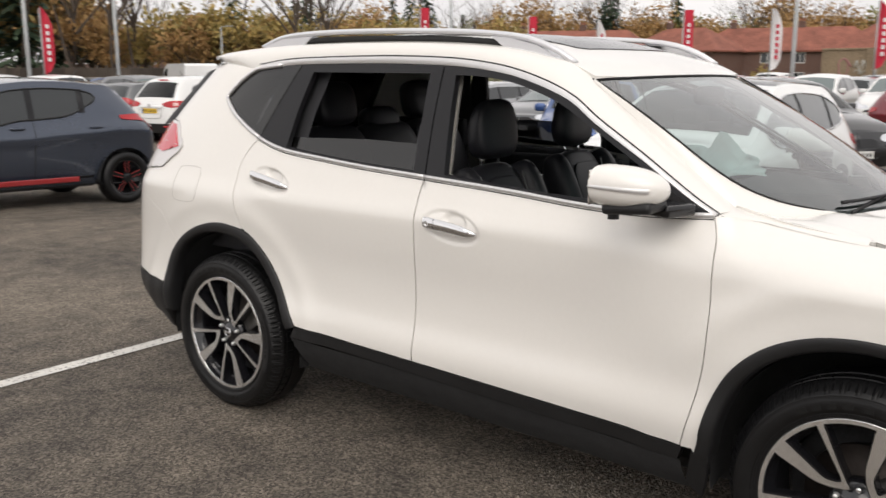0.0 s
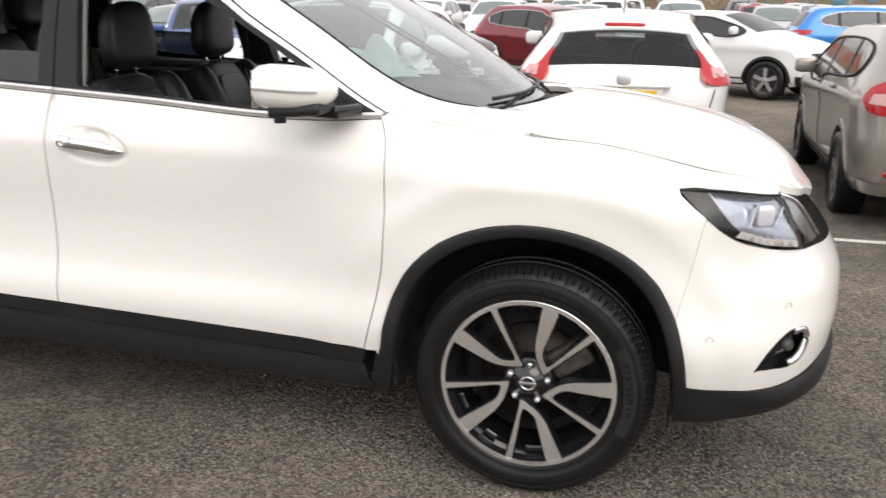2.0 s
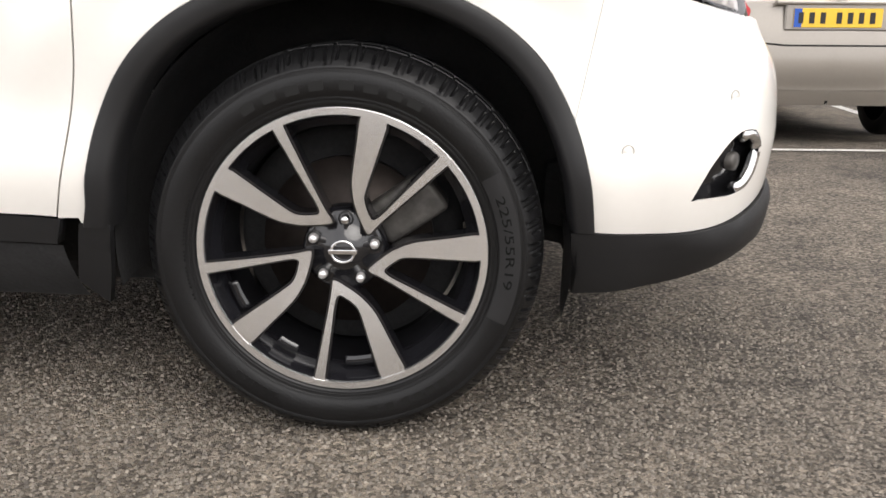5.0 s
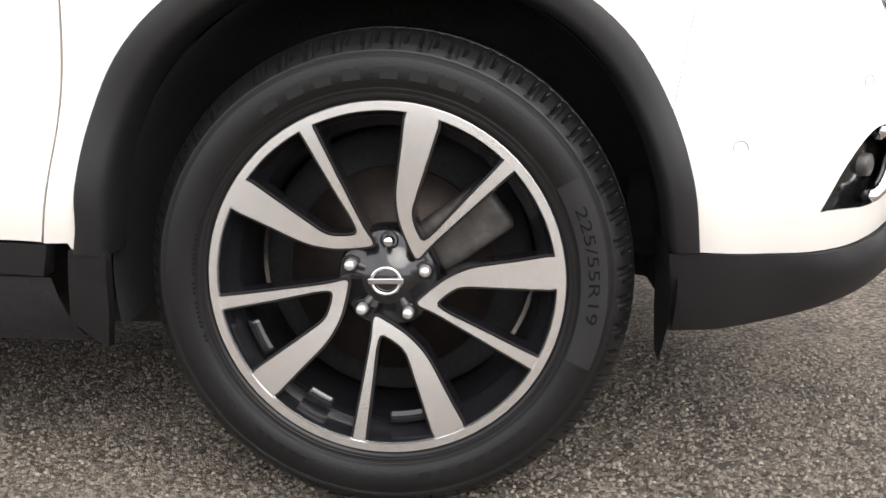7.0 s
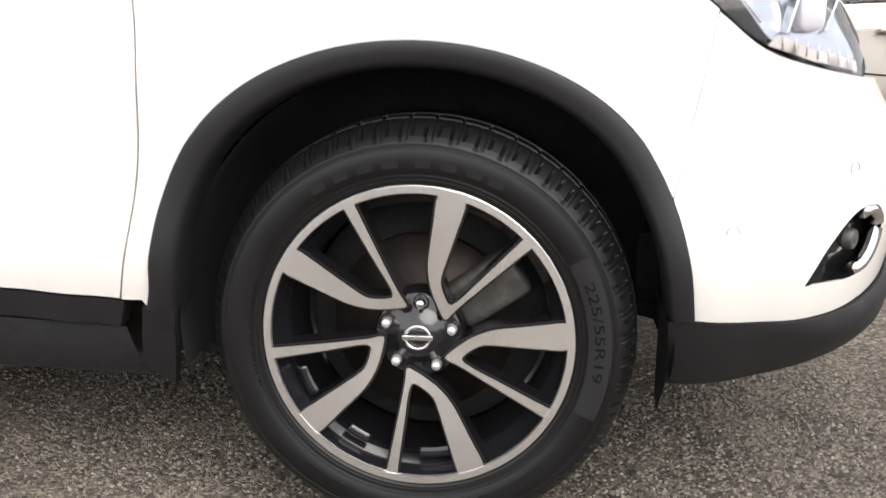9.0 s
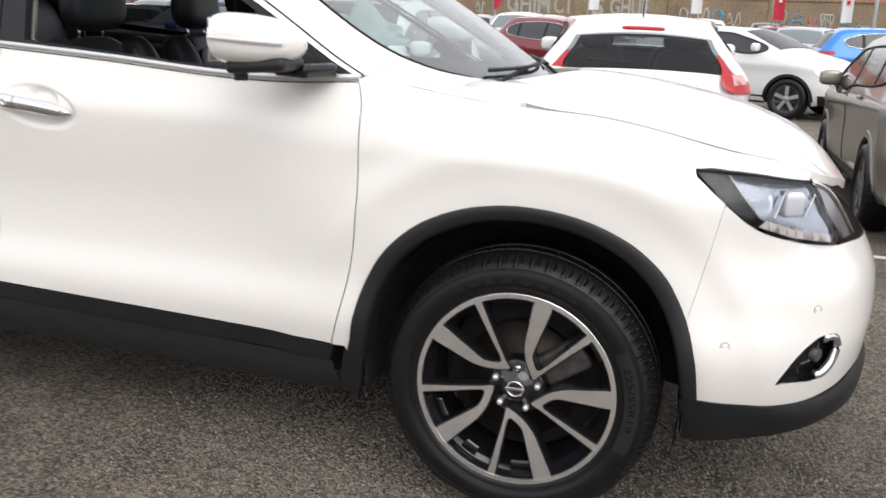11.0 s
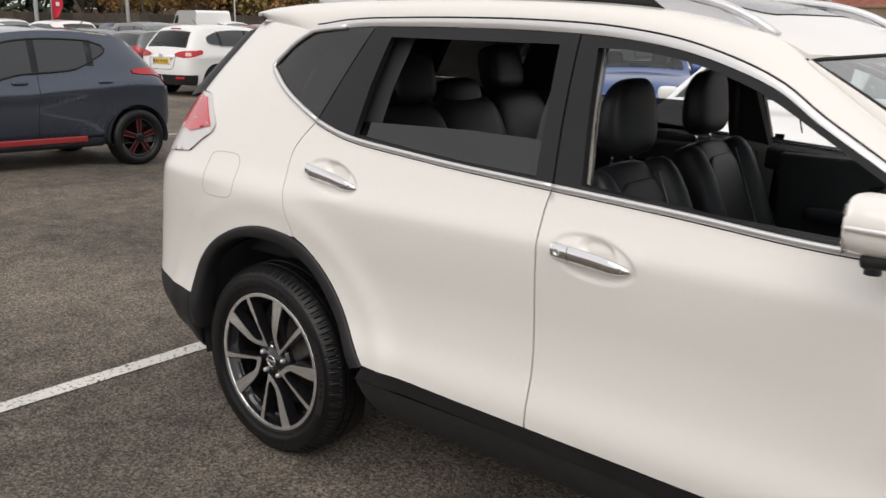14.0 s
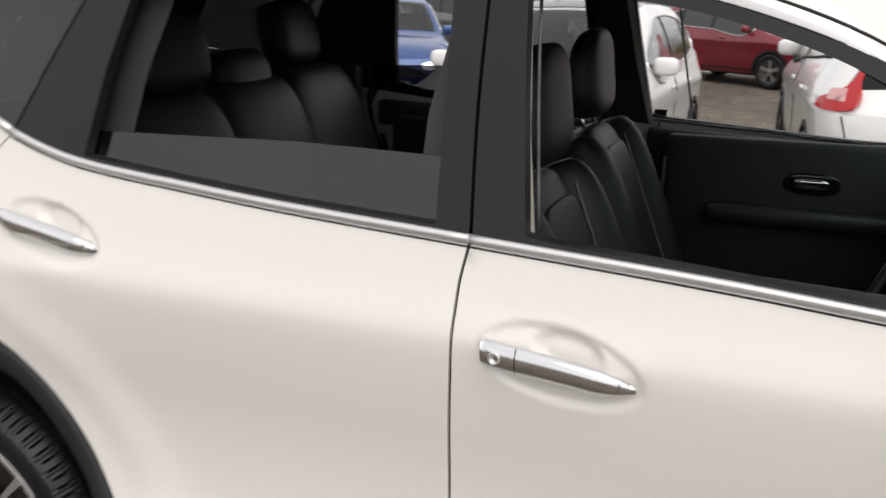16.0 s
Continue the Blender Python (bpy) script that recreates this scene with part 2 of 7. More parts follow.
def tube(points, r, sides=6, closed=False, flat=1.0, up=(0, 0, 1)):
    """Vertices and faces of a bar along points; flat squeezes it along up."""
    pts = [Vector(p) for p in points]
    verts, faces, n = [], [], len(pts)
    for i, p in enumerate(pts):
        a = pts[i - 1] if closed or i else p
        b = pts[(i + 1) % n] if closed or i + 1 < n else p
        d = (b - a).normalized()
        side = d.cross(Vector(up))
        side = side.normalized() if side.length > 1e-5 else Vector((1, 0, 0))
        top = side.cross(d).normalized()
        for k in range(sides):
            w = 2 * math.pi * (k + 0.5) / sides
            verts.append(p + side * (r * math.cos(w)) + top * (r * flat * math.sin(w)))
    for i in range(n if closed else n - 1):
        for k in range(sides):
            a, b = i * sides + k, i * sides + (k + 1) % sides
            c, d = (((i + 1) % n) * sides + (k + 1) % sides), (((i + 1) % n) * sides + k)
            faces.append((a, b, c, d))
    if not closed:
        faces += [tuple(range(sides))[::-1], tuple(range((n - 1) * sides, n * sides))]
    return verts, faces


def ribbon(a, b, across=4, bulge=0.0, out=(0, -1, 0)):
    """A sheet between two lines of points, bowed outwards."""
    n, out = min(len(a), len(b)), Vector(out)
    verts, faces = [], []
    for i in range(n):
        for k in range(across + 1):
            u = k / across
            verts.append(Vector(a[i]).lerp(Vector(b[i]), u) + out * (bulge * 4 * u * (1 - u)))
    w = across + 1
    for i in range(n - 1):
        for k in range(across):
            faces.append((i * w + k, (i + 1) * w + k, (i + 1) * w + k + 1, i * w + k + 1))
    return verts, faces


def resample(points, n):
    pts = [Vector(p) for p in points]
    lens = [0.0]
    for a, b in zip(pts, pts[1:]):
        lens.append(lens[-1] + (b - a).length)
    out, i = [], 0
    for k in range(n):
        d = lens[-1] * k / (n - 1)
        while i < len(pts) - 2 and lens[i + 1] < d:
            i += 1
        h = lens[i + 1] - lens[i]
        out.append(pts[i].lerp(pts[i + 1], (d - lens[i]) / h if h > 1e-9 else 0))
    return out


def lathe(profile, steps, m=None, arc=360.0):
    """A profile of (radius, y) turned about the y axis."""
    verts, faces, n = [], [], len(profile)
    for i in range(steps):
        w = radians(arc) * i / steps
        for r, y in profile:
            p = Vector((r * math.sin(w), y, r * math.cos(w)))
            verts.append(m @ p if m else p)
    for i in range(steps):
        j = (i + 1) % steps
        for k in range(n - 1):
            faces.append((i * n + k, i * n + k + 1, j * n + k + 1, j * n + k))
    return verts, faces


def rounded_box(size, bevel=0.01, seg=2, m=None):
    bm = bmesh.new()
    bmesh.ops.create_cube(bm, size=1)
    bmesh.ops.scale(bm, vec=size, verts=bm.verts)
    if bevel:
        bmesh.ops.bevel(bm, geom=bm.edges[:], offset=bevel, segments=seg, affect="EDGES", profile=0.6)
    if m:
        bmesh.ops.transform(bm, matrix=m, verts=bm.verts)
    return bm


def pad(size, m, e=.55, g=.55, nu=16, nv=24):
    """A soft cushion."""
    def sg(v, k):
        return math.copysign(abs(v) ** k, v)
    verts, faces = [], []
    for i in range(nu + 1):
        a = -math.pi / 2 + math.pi * i / nu
        for j in range(nv):
            b = 2 * math.pi * j / nv
            verts.append(m @ Vector((size[0] / 2 * sg(math.cos(a), e) * sg(math.cos(b), g), size[1] / 2 * sg(math.cos(a), e) * sg(math.sin(b), g), size[2] / 2 * sg(math.sin(a), e))))
    for i in range(nu):
        for j in range(nv):
            faces.append((i * nv + j, i * nv + (j + 1) % nv, (i + 1) * nv + (j + 1) % nv, (i + 1) * nv + j))
    return verts, faces


def empty(name, label, category, group="", m=None):
    ob = new(name)
    if m:
        ob.matrix_world = m
    return tagged(ob, label, category, group)


def lie(x, y):
    """The height of the ground: level under the white car, falling away behind it."""
    u = max(0.0, min(1.0, (y - 1.8) / 5.2))
    return -.22 * u * u * (3 - 2 * u)


# ---- car body surfaces ----
class Side:
    """A car's flank: y over (x, z), closing to the middle plane at both ends."""

    FRONT = [(0, 1), (0.004, 0.80), (0.02, 0.60), (0.06, 0.40), (0.12, 0.25), (0.2, 0.145), (0.3, 0.08), (0.45, 0.034), (0.7, 0.008), (0.95, 0)]
    REAR = [(0, 1), (0.003, 0.80), (0.014, 0.62), (0.05, 0.40), (0.10, 0.245), (0.18, 0.125), (0.3, 0.058), (0.5, 0.018), (0.75, 0)]

    def __init__(self, sect, nose, tail, mid, more=None):
        self.sect, self.nose, self.tail, self.mid, self.more = sect, nose, tail, mid, more
        self.tabs = []
        for tab in (self.FRONT, self.REAR):
            top = tab[-1][0]
            u = top * np.linspace(1, 0, 500) ** 2
            u[-1] = 0
            g = np.array([spline(tab, v) for v in u])
            s = np.concatenate([[0], np.cumsum(np.hypot(np.diff(u), np.diff(g) * mid))])
            self.tabs.append((top, u, g, s))

    def to(self, x, z):
        """Flat coordinates of a place on the flank."""
        for sign, ends, (top, u, g, s) in ((1, self.nose, self.tabs[0]), (-1, self.tail, self.tabs[1])):
            e = spline(ends, z) * sign
            if x * sign > e - top:
                return sign * (e - top + float(np.interp(-(e - x * sign), -u, s))), z
        return x, z

    def mid_at(self, sign, z):
        top, u, g, s = self.tabs[0 if sign > 0 else 1]
        return sign * (spline(self.nose if sign > 0 else self.tail, z) * sign - top + float(s[-1])), z

    def loop(self, pts):
        return [self.to(*p) for p in pts]

    def at(self, a, z):
        x, k = a, 0.0
        for sign, ends, (top, u, g, s) in ((1, self.nose, self.tabs[0]), (-1, self.tail, self.tabs[1])):
            e = spline(ends, z) * sign
            if a * sign > e - top:
                w = a * sign - (e - top)
                x, k = sign * (e - float(np.interp(w, s, u))), float(np.interp(w, s, g))
        y = spline(self.sect, z)
        if self.more:
            y += self.more(x, z)
        return Vector((x, y + (self.mid - y) * k, z))


MID = 0.87
SECT = [(.20, .05), (.30, .012), (.36, -.012), (.43, -.034), (.50, -.042), (.62, -.020), (.75, -.017), (.88, -.030), (.96, -.036), (1.005, -.035), (1.06, -.012), (1.14, .016),
        (1.3, .072), (1.45, .128), (1.55, .172), (1.62, .225), (1.68, .34)]
NOSE = [(.2, .85), (.3, .885), (.37, .895), (.43, .899), (.48, .904), (.55, .91), (.65, .900), (.75, .852), (.85, .828), (.93, .806), (1.0, .72), (1.1, .5)]
TAIL = [(.2, -3.5), (.3, -3.55), (.45, -3.655), (.65, -3.69), (.9, -3.64), (1.1, -3.57), (1.3, -3.44), (1.58, -3.17), (1.7, -3.1)]
CUPS = ((-1.381, .984, .130, .058, -.10), (-2.365, 1.072, .120, .051, -.17))
HOOD = [(-.5, 1.09), (-.3, 1.115), (-.1, 1.125), (.13, 1.115), (.42, 1.07), (.59, 1.02), (.69, .965), (.76, .90), (.82, .82)]


def hood_z(x, y):
    t = ((MID - y) / 0.72) ** 2
    z = spline(HOOD, x + 0.05 * t) - 0.07 * t
    ye = wing_edge(x) if -.3 < x else .16
    d = min(y, 2 * MID - y) - ye
    if d < .3:
        t2 = ((MID - ye) / 0.72) ** 2
        z += (fender_top(x) - spline(HOOD, x + 0.05 * t2) + 0.07 * t2) * (1 - max(0, d) / .3) ** 2
    crease = abs(MID - y) - (0.46 + 0.06 * x)
    return z - 0.012 * max(0.0, min(1.0, (-crease + 0.02) / 0.05)) * (1 if x < 0.6 else max(0, (0.75 - x) / 0.15))


def wing_edge(x):
    """How far in the wing's upper edge lies."""
    return spline([(-.46, .16), (.19, .160), (.40, .172), (.55, .205), (.66, .262), (.72, .33), (.78, .47), (.81, .87)], x)


def fender_top(x):
    return spline([(-.46, 1.125), (-.3, 1.09), (-.05, 1.056), (.19, 1.034), (.47, .975), (.62, .945), (.75, .88), (.9, .8)], x)


def flank_more(x, z):
    y = 0.0
    if x > -1.2:
        y += spline([(-1.2, 0), (-.45, .004), (0, .010), (.3, .012)], x) - .026 * math.exp(-((x + .45) / .26) ** 2 - ((z - .74) / .15) ** 2)
        if z > 0.95:
            y += .03 * min(1, (x + 1.2) / .75) ** 2 * min(1, (z - .95) / .15)
    if x > -.46:
        k = min(1, (x + .46) / .14)
        k = k * k * (3 - 2 * k)
        top = fender_top(x)
        w = max(0.0, min(1.0, (z - top + .14) / .14))
        y += k * (.165 * (1 - math.sqrt(max(0.0, 1 - w * w))) + max(0, z - top) * 1.5)
    for cx in (0, -2.705):
        d = math.hypot(x - cx, z - .352)
        y -= .016 * math.exp(-((d - .48) / .075) ** 2)
        # a soft brow over the arch
        y -= .010 * math.exp(-((d - .60) / .05) ** 2) * (1 if z > .352 else 0)
    for cx, cz, rx, rz, tilt in CUPS:
        dx, dz = x - cx, z - cz - tilt * (x - cx)
        r = (dx / rx) ** 2 + (dz / rz) ** 2
        if r < 1:
            y += .007 * min(1, (1 - r) * 5.0)
            g = ((dx - .012) / .056) ** 2 + ((dz - .022) / .030) ** 2
            if g < 1:
                y += .014 * min(1, (1 - g) * 1.8)
    return y


FLANK = Side(SECT, NOSE, TAIL, MID, flank_more)


def F(*pts, step=0.02):
    return FLANK.loop([tuple(p) for p in curve(pts, step)])


# lines of the flank, (x, z)
A_SEAM = [(-.492, .416), (-.467, .51), (-.446, .605), (-.432, .69), (-.424, .80), (-.425, .91), (-.431, 1.03), (-.457, 1.108)]
B_SEAM = [(-1.562, .458), (-1.558, .62), (-1.556, .80), (-1.549, .99), (-1.549, 1.083), (-1.540, 1.145)]
C_SEAM = [(-2.526, .856), (-2.562, .939), (-2.581, 1.041), (-2.577, 1.135), (-2.544, 1.19), (-2.494, 1.243)]
BELT_F = [(-.457, 1.108), (-.65, 1.099), (-.857, 1.103), (-1.163, 1.125), (-1.540, 1.145)]
BELT_R = [(-1.540, 1.145), (-1.875, 1.163), (-2.074, 1.178), (-2.294, 1.197), (-2.40, 1.216), (-2.494, 1.243)]
BELT_Q = [(-2.494, 1.243), (-2.60, 1.289), (-2.687, 1.335), (-2.765, 1.390), (-2.782, 1.405), (-2.768, 1.425), (-2.716, 1.476), (-2.66, 1.512), (-2.624, 1.529)]
TOP = [(-2.624, 1.529), (-2.466, 1.545), (-2.332, 1.552), (-1.888, 1.554), (-1.567, 1.545), (-1.40, 1.531), (-1.258, 1.509), (-1.125, 1.473), (-1.0, 1.425),
       (-.902, 1.362), (-.711, 1.254), (-.532, 1.146), (-.457, 1.108)]
SILL = [(-.484, .416), (-.916, .435), (-1.562, .458), (-1.886, .469), (-2.192, .482)]
ARCH_F = [(-.450, .400), (-.438, .44), (-.430, .494), (-.402, .592), (-.350, .686), (-.268, .762), (-.164, .810), (-.052, .831), (.06, .828), (.168, .803),
          (.268, .755), (.348, .684), (.402, .590), (.432, .489), (.446, .391)]
ARCH_FI = [(-.404, .396), (-.394, .44), (-.386, .488), (-.360, .574), (-.312, .658), (-.240, .724), (-.148, .768), (-.048, .789), (.056, .786), (.153, .762),
           (.242, .717), (.312, .652), (.360, .570), (.390, .480), (.404, .391)]
ARCH_R = [(-2.192, .482), (-2.250, .571), (-2.318, .679), (-2.387, .760), (-2.466, .825), (-2.562, .859), (-2.667, .868), (-2.769, .856), (-2.887, .818),
          (-3.0, .752), (-3.08, .665), (-3.122, .555), (-3.150, .40)]
ARCH_RI = [(-2.250, .46), (-2.308, .575), (-2.376, .666), (-2.446, .743), (-2.541, .795), (-2.644, .815), (-2.777, .810), (-2.879, .778), (-2.97, .722),
           (-3.04, .633), (-3.075, .525), (-3.10, .39)]
LAMP = [(.385, .941), (.50, .934), (.655, .909), (.698, .845), (.733, .762), (.62, .786), (.535, .815), (.46, .872)]
FOG = [(.620, .440), (.660, .506), (.706, .551), (.742, .558), (.765, .545), (.762, .49), (.735, .446)]
TAIL_LAMP = [(-3.262, 1.296), (-3.142, 1.285), (-3.090, 1.235), (-3.042, 1.178), (-3.110, 1.125), (-3.173, 1.080)]


def build_hero():
    car = empty("suv", "pearl white suv with black arch trim and open front window", "car")
    right = []

    def panel(name, pts, mat=PAINT, label="", **kw):
        ob = skin(name, pts, FLANK.at, mat, car, label=label, **kw)
        right.append(ob)
        return ob

    def rev(c):
        return list(reversed(c))

    def arch_between(arch, x0, x1):
        return [p for p in arch if min(x0, x1) - 1e-6 <= p[0] <= max(x0, x1) + 1e-6]

    cups = [(cx, cz, rx * 1.12, rz * 1.6, .0065) for cx, cz, rx, rz, _ in CUPS]
    # doors
    loop = F(*A_SEAM) + F(*BELT_F)[1:] + F(*rev(B_SEAM))[1:] + F(*rev(SILL[:3]))[1:-1]
    front_door = panel("front_door", loop, gap=.0027, extra=cups[:1], label="pearl white front door with lowered window")
    loop = F(*B_SEAM) + F(*BELT_R)[1:] + F(*rev(C_SEAM))[1:] + F(*rev([p for p in ARCH_R if p[0] > -2.527] + [(-2.526, .856)]))[1:] + F(*rev(SILL[2:]))[1:-1]
    rear_door = panel("rear_door", loop, gap=.0027, extra=cups[1:], label="pearl white rear door with half-lowered tinted window")
    # front wing, bumper
    split = [(.402, .590), (.43, .72), (.46, .872)]
    lamp_top = [(.46, .872), (.41, .912), (.385, .943), (.50, .936), (.60, .922), (.650, .913), (.662, .933)]
    edge = [(.662, .933), (.60, .950), (.47, .9735), (.19, 1.033), (-.05, 1.052), (-.3, 1.086), (-.40, 1.105), (-.457, 1.108)]
    loop = F(*A_SEAM) + F(*rev(edge))[1:] + F(*rev(lamp_top))[1:] + F(*rev(split))[1:] + F(*rev([p for p in ARCH_F if p[0] < .39] + [(.402, .590)]))[1:] + [FLANK.to(-.456, .416)]
    panel("front_wing", loop, gap=.0007, step=.02, fold=.006)
    low = [(.446, .391), (.552, .383), (.68, .381), (.765, .402), (.83, .43)]
    m1, m2 = FLANK.mid_at(1, .45), FLANK.mid_at(1, .70)
    loop = (F(*low) + straight([FLANK.to(.83, .43), m1, m2, FLANK.to(.83, .735)], .03, False)[1:] + F((.83, .735), (.78, .752), (.735, .758))[1:]
            + F((.735, .758), (.62, .783), (.535, .812), (.46, .868))[1:] + F(*rev(split))[1:] + F((.402, .590), (.432, .489), (.446, .391))[1:-1])
    fog_hole = inset(F(*FOG, FOG[0], step=.012)[:-1], 0)
    panel("front_bumper", [tuple(p) for p in loop], gap=.0002, step=.018, holes=[[tuple(p) for p in fog_hole]], fold=.006, label="pearl white front bumper")
    # rear quarter, bumper, tailgate
    hatch = [(-3.0, 1.568), (-3.10, 1.475), (-3.20, 1.365), (-3.262, 1.296)]
    cut = [(-3.02, .735), (-3.15, .86), (-3.3, .93)]
    mid_cut, mid_low = FLANK.mid_at(-1, .93), FLANK.mid_at(-1, .56)
    loop = (F(*C_SEAM) + F(*BELT_Q)[1:] + F((-2.624, 1.529), (-2.8, 1.552), (-3.0, 1.568))[1:] + F(*hatch)[1:] + F(*TAIL_LAMP)[1:]
            + F((-3.173, 1.080), (-3.35, 1.06), (-3.5, 1.05))[1:] + F((-3.5, 1.05), (-3.45, .94), (-3.3, .93))[1:] + F(*rev(cut))[1:]
            + F((-3.02, .735), (-2.887, .818), (-2.769, .856), (-2.667, .868), (-2.562, .859), (-2.526, .850))[1:-1])
    panel("rear_quarter", [tuple(p) for p in loop], gap=.001, step=.022, label="pearl white rear quarter panel with fuel flap")
    loop = (F(*cut) + F((-3.3, .93), (-3.45, .94), (-3.5, .94))[1:] + straight([FLANK.to(-3.5, .94), mid_cut, mid_low, FLANK.to(-3.5, .56)], .03, False)[1:]
            + F((-3.5, .56), (-3.3, .545), (-3.127, .536))[1:] + F((-3.127, .536), (-3.08, .665), (-3.02, .735))[1:-1])
    panel("rear_bumper", [tuple(p) for p in loop], step=.022, gap=.0008)
    t1, t2, t3 = FLANK.mid_at(-1, 1.56), FLANK.mid_at(-1, 1.16), FLANK.mid_at(-1, .95)
    loop = [tuple(p) for p in F(*hatch)] + [tuple(p) for p in straight([FLANK.to(-3.262, 1.296), FLANK.to(-3.40, 1.15), t2, t1, FLANK.to(-3.0, 1.568)], .04, False)[1:-1]]
    panel("tailgate_glass", loop, GLOSSBLACK, "black tailgate glass", step=.04)
    loop = [tuple(p) for p in straight([FLANK.to(-3.40, 1.145), FLANK.to(-3.5, .95), t3, FLANK.mid_at(-1, 1.15)], .04)]
    panel("tailgate", loop, step=.04)
    inner_e = [FLANK.at(*FLANK.to(x, z)) for x, z in curve([(-3.045, 1.535), (-3.13, 1.440), (-3.21, 1.352), (-3.270, 1.286)], .03)]
    outer_e = [p + Vector((-.120 - .02 * i / len(inner_e), .034, -.026)) for i, p in enumerate(inner_e)]
    v, f = ribbon(inner_e, outer_e, 3, .012)
    v2, f2 = ribbon([p + Vector((.01, .03, 0)) for p in inner_e], outer_e, 1)
    f += [tuple(i + len(v) for i in q) for q in f2]
    right.append(mk("window_fin", v + v2, f, PILLAR, car, label="black fin beside the tailgate glass"))
    # tail lamp: pale outer lens with a red block and a silver dividing line
    tail_lamp = panel("tail_lamp", F(*TAIL_LAMP) + straight([FLANK.to(-3.173, 1.080), FLANK.to(-3.35, 1.063), FLANK.to(-3.48, 1.058), FLANK.to(-3.50, 1.15), FLANK.to(-3.42, 1.24), FLANK.to(-3.262, 1.296)], .02, False)[1:-1],
                      WHITELENS, "clear and red tail lamp", step=.015, proud=.009, gap=.001)
    red = [FLANK.to(-3.24, 1.285), FLANK.to(-3.155, 1.277), FLANK.to(-3.115, 1.235), FLANK.to(-3.066, 1.180), FLANK.to(-3.20, 1.150), FLANK.to(-3.36, 1.165), FLANK.to(-3.33, 1.235)]
    ob = skin("red_lens", straight(red, .015), FLANK.at, PINKLENS, car, step=.015, proud=.013)
    ob.parent = tail_lamp
    v, f = tube([FLANK.at(*FLANK.to(x, z)) - Vector((0, .010, 0)) for x, z in ((-3.08, 1.186), (-3.2, 1.20), (-3.34, 1.222))], .004)
    mk("divider", v, f, WHITELENS, tail_lamp)
    # fuel flap: a thin groove round a rounded square
    flap = [tuple(p) for p in curve([(-3.005, 1.090), (-2.93, 1.100), (-2.850, 1.094), (-2.838, 1.075), (-2.850, .965), (-2.868, .948), (-2.95, .940), (-3.025, .945), (-3.035, .96), (-3.02, 1.07)], .015, True)]
    v, f = tube([FLANK.at(*FLANK.to(*p)) for p in flap], .0013, 4, True)
    right.append(mk("fuel_flap_joint", v, f, FAINT, car))
    # seals behind the gaps
    for line in (A_SEAM, B_SEAM, C_SEAM):
        a = [FLANK.at(*FLANK.to(x - .02, z)) + Vector((0, .009, 0)) for x, z in curve(line, .03)]
        b = [FLANK.at(*FLANK.to(x + .02, z)) + Vector((0, .009, 0)) for x, z in curve(line, .03)]
        v, f = ribbon(a, b, 1)
        right.append(mk("door_seal", v, f, SEAL, car))
    # black trim: arches, sill, bumper edges
    for outer, inner in ((ARCH_F, ARCH_FI), (ARCH_R, ARCH_RI)):
        a, b = (resample([FLANK.at(*q) for q in F(*edge_line)], 72) for edge_line in (outer, inner))
        lips = ((0, .006), (.015, -.006), (.08, -.0085), (.40, -.0095), (.72, -.0085), (.86, -.0045), (.95, .005), (1.0, .020), (1.03, .060))
        v = [p.lerp(q, u) + Vector((0, dy, 0)) for p, q in zip(a, b) for u, dy in lips]
        n = len(lips)
        f = [(i * n + k, i * n + k + 1, (i + 1) * n + k + 1, (i + 1) * n + k) for i in range(71) for k in range(n - 1)]
        right.append(mk("arch_trim", v, f, CLAD, car, label="black plastic wheel arch trim"))
    low_sill = [(-.505, .362), (-.93, .380), (-1.58, .408), (-2.23, .428)]
    loop = F(*SILL) + F(*rev(low_sill))
    panel("sill_trim", [tuple(p) for p in loop], CLAD, "black plastic sill trim", step=.025, proud=.002, fold=.03, gap=.002)
    under = [(-.50, .360), (-.93, .378), (-1.58, .406), (-2.23, .425)]
    a = [FLANK.at(x, z) + Vector((0, .006, 0)) for x, z in under]
    b = [Vector((x, .075, .235 + .01 * i)) for i, (x, z) in enumerate(under)]
    v, f = ribbon(a, b, 4, .012)
    right.append(mk("sill_underside", v, f, LINER, car))
    ends = [FLANK.mid_at(1, .43), FLANK.mid_at(1, .29)]
    lip = (F((.404, .389), (.446, .389), (.552, .381), (.68, .379), (.765, .400), (.83, .428)) + straight([FLANK.to(.83, .428), ends[0], ends[1], FLANK.to(.79, .325)], .03, False)[1:]
           + F((.79, .325), (.69, .285), (.54, .264), (.414, .262))[1:])
    def lip_at(q, z):
        p = FLANK.at(q, z)
        k = max(0.0, min(1.0, (p.x - .48) / .25))
        top = .383 + .045 * max(0.0, min(1.0, (p.x - .68) / .15))
        out = .022 * k * max(0.0, min(1.0, (top - z) / .035)) ** .7 - .03 * k * max(0.0, (.33 - z) / .07)
        return p + Vector((.55, -.83, 0)) * out

    right.append(skin("bumper_lip", [tuple(p) for p in lip], lip_at, CLAD, car, step=.016, proud=.004, fold=.04, label="black plastic lower bumper lip"))
    ends = [FLANK.mid_at(-1, .555), FLANK.mid_at(-1, .40)]
    lip = F((-3.127, .533), (-3.3, .541), (-3.5, .556)) + straight([FLANK.to(-3.5, .556), ends[0], ends[1], FLANK.to(-3.45, .40)], .03, False)[1:] + F((-3.45, .40), (-3.3, .345), (-3.16, .29))[1:]
    panel("rear_bumper_trim", [tuple(p) for p in lip], CLAD, "black plastic lower rear bumper", step=.025, proud=.003, fold=.04)
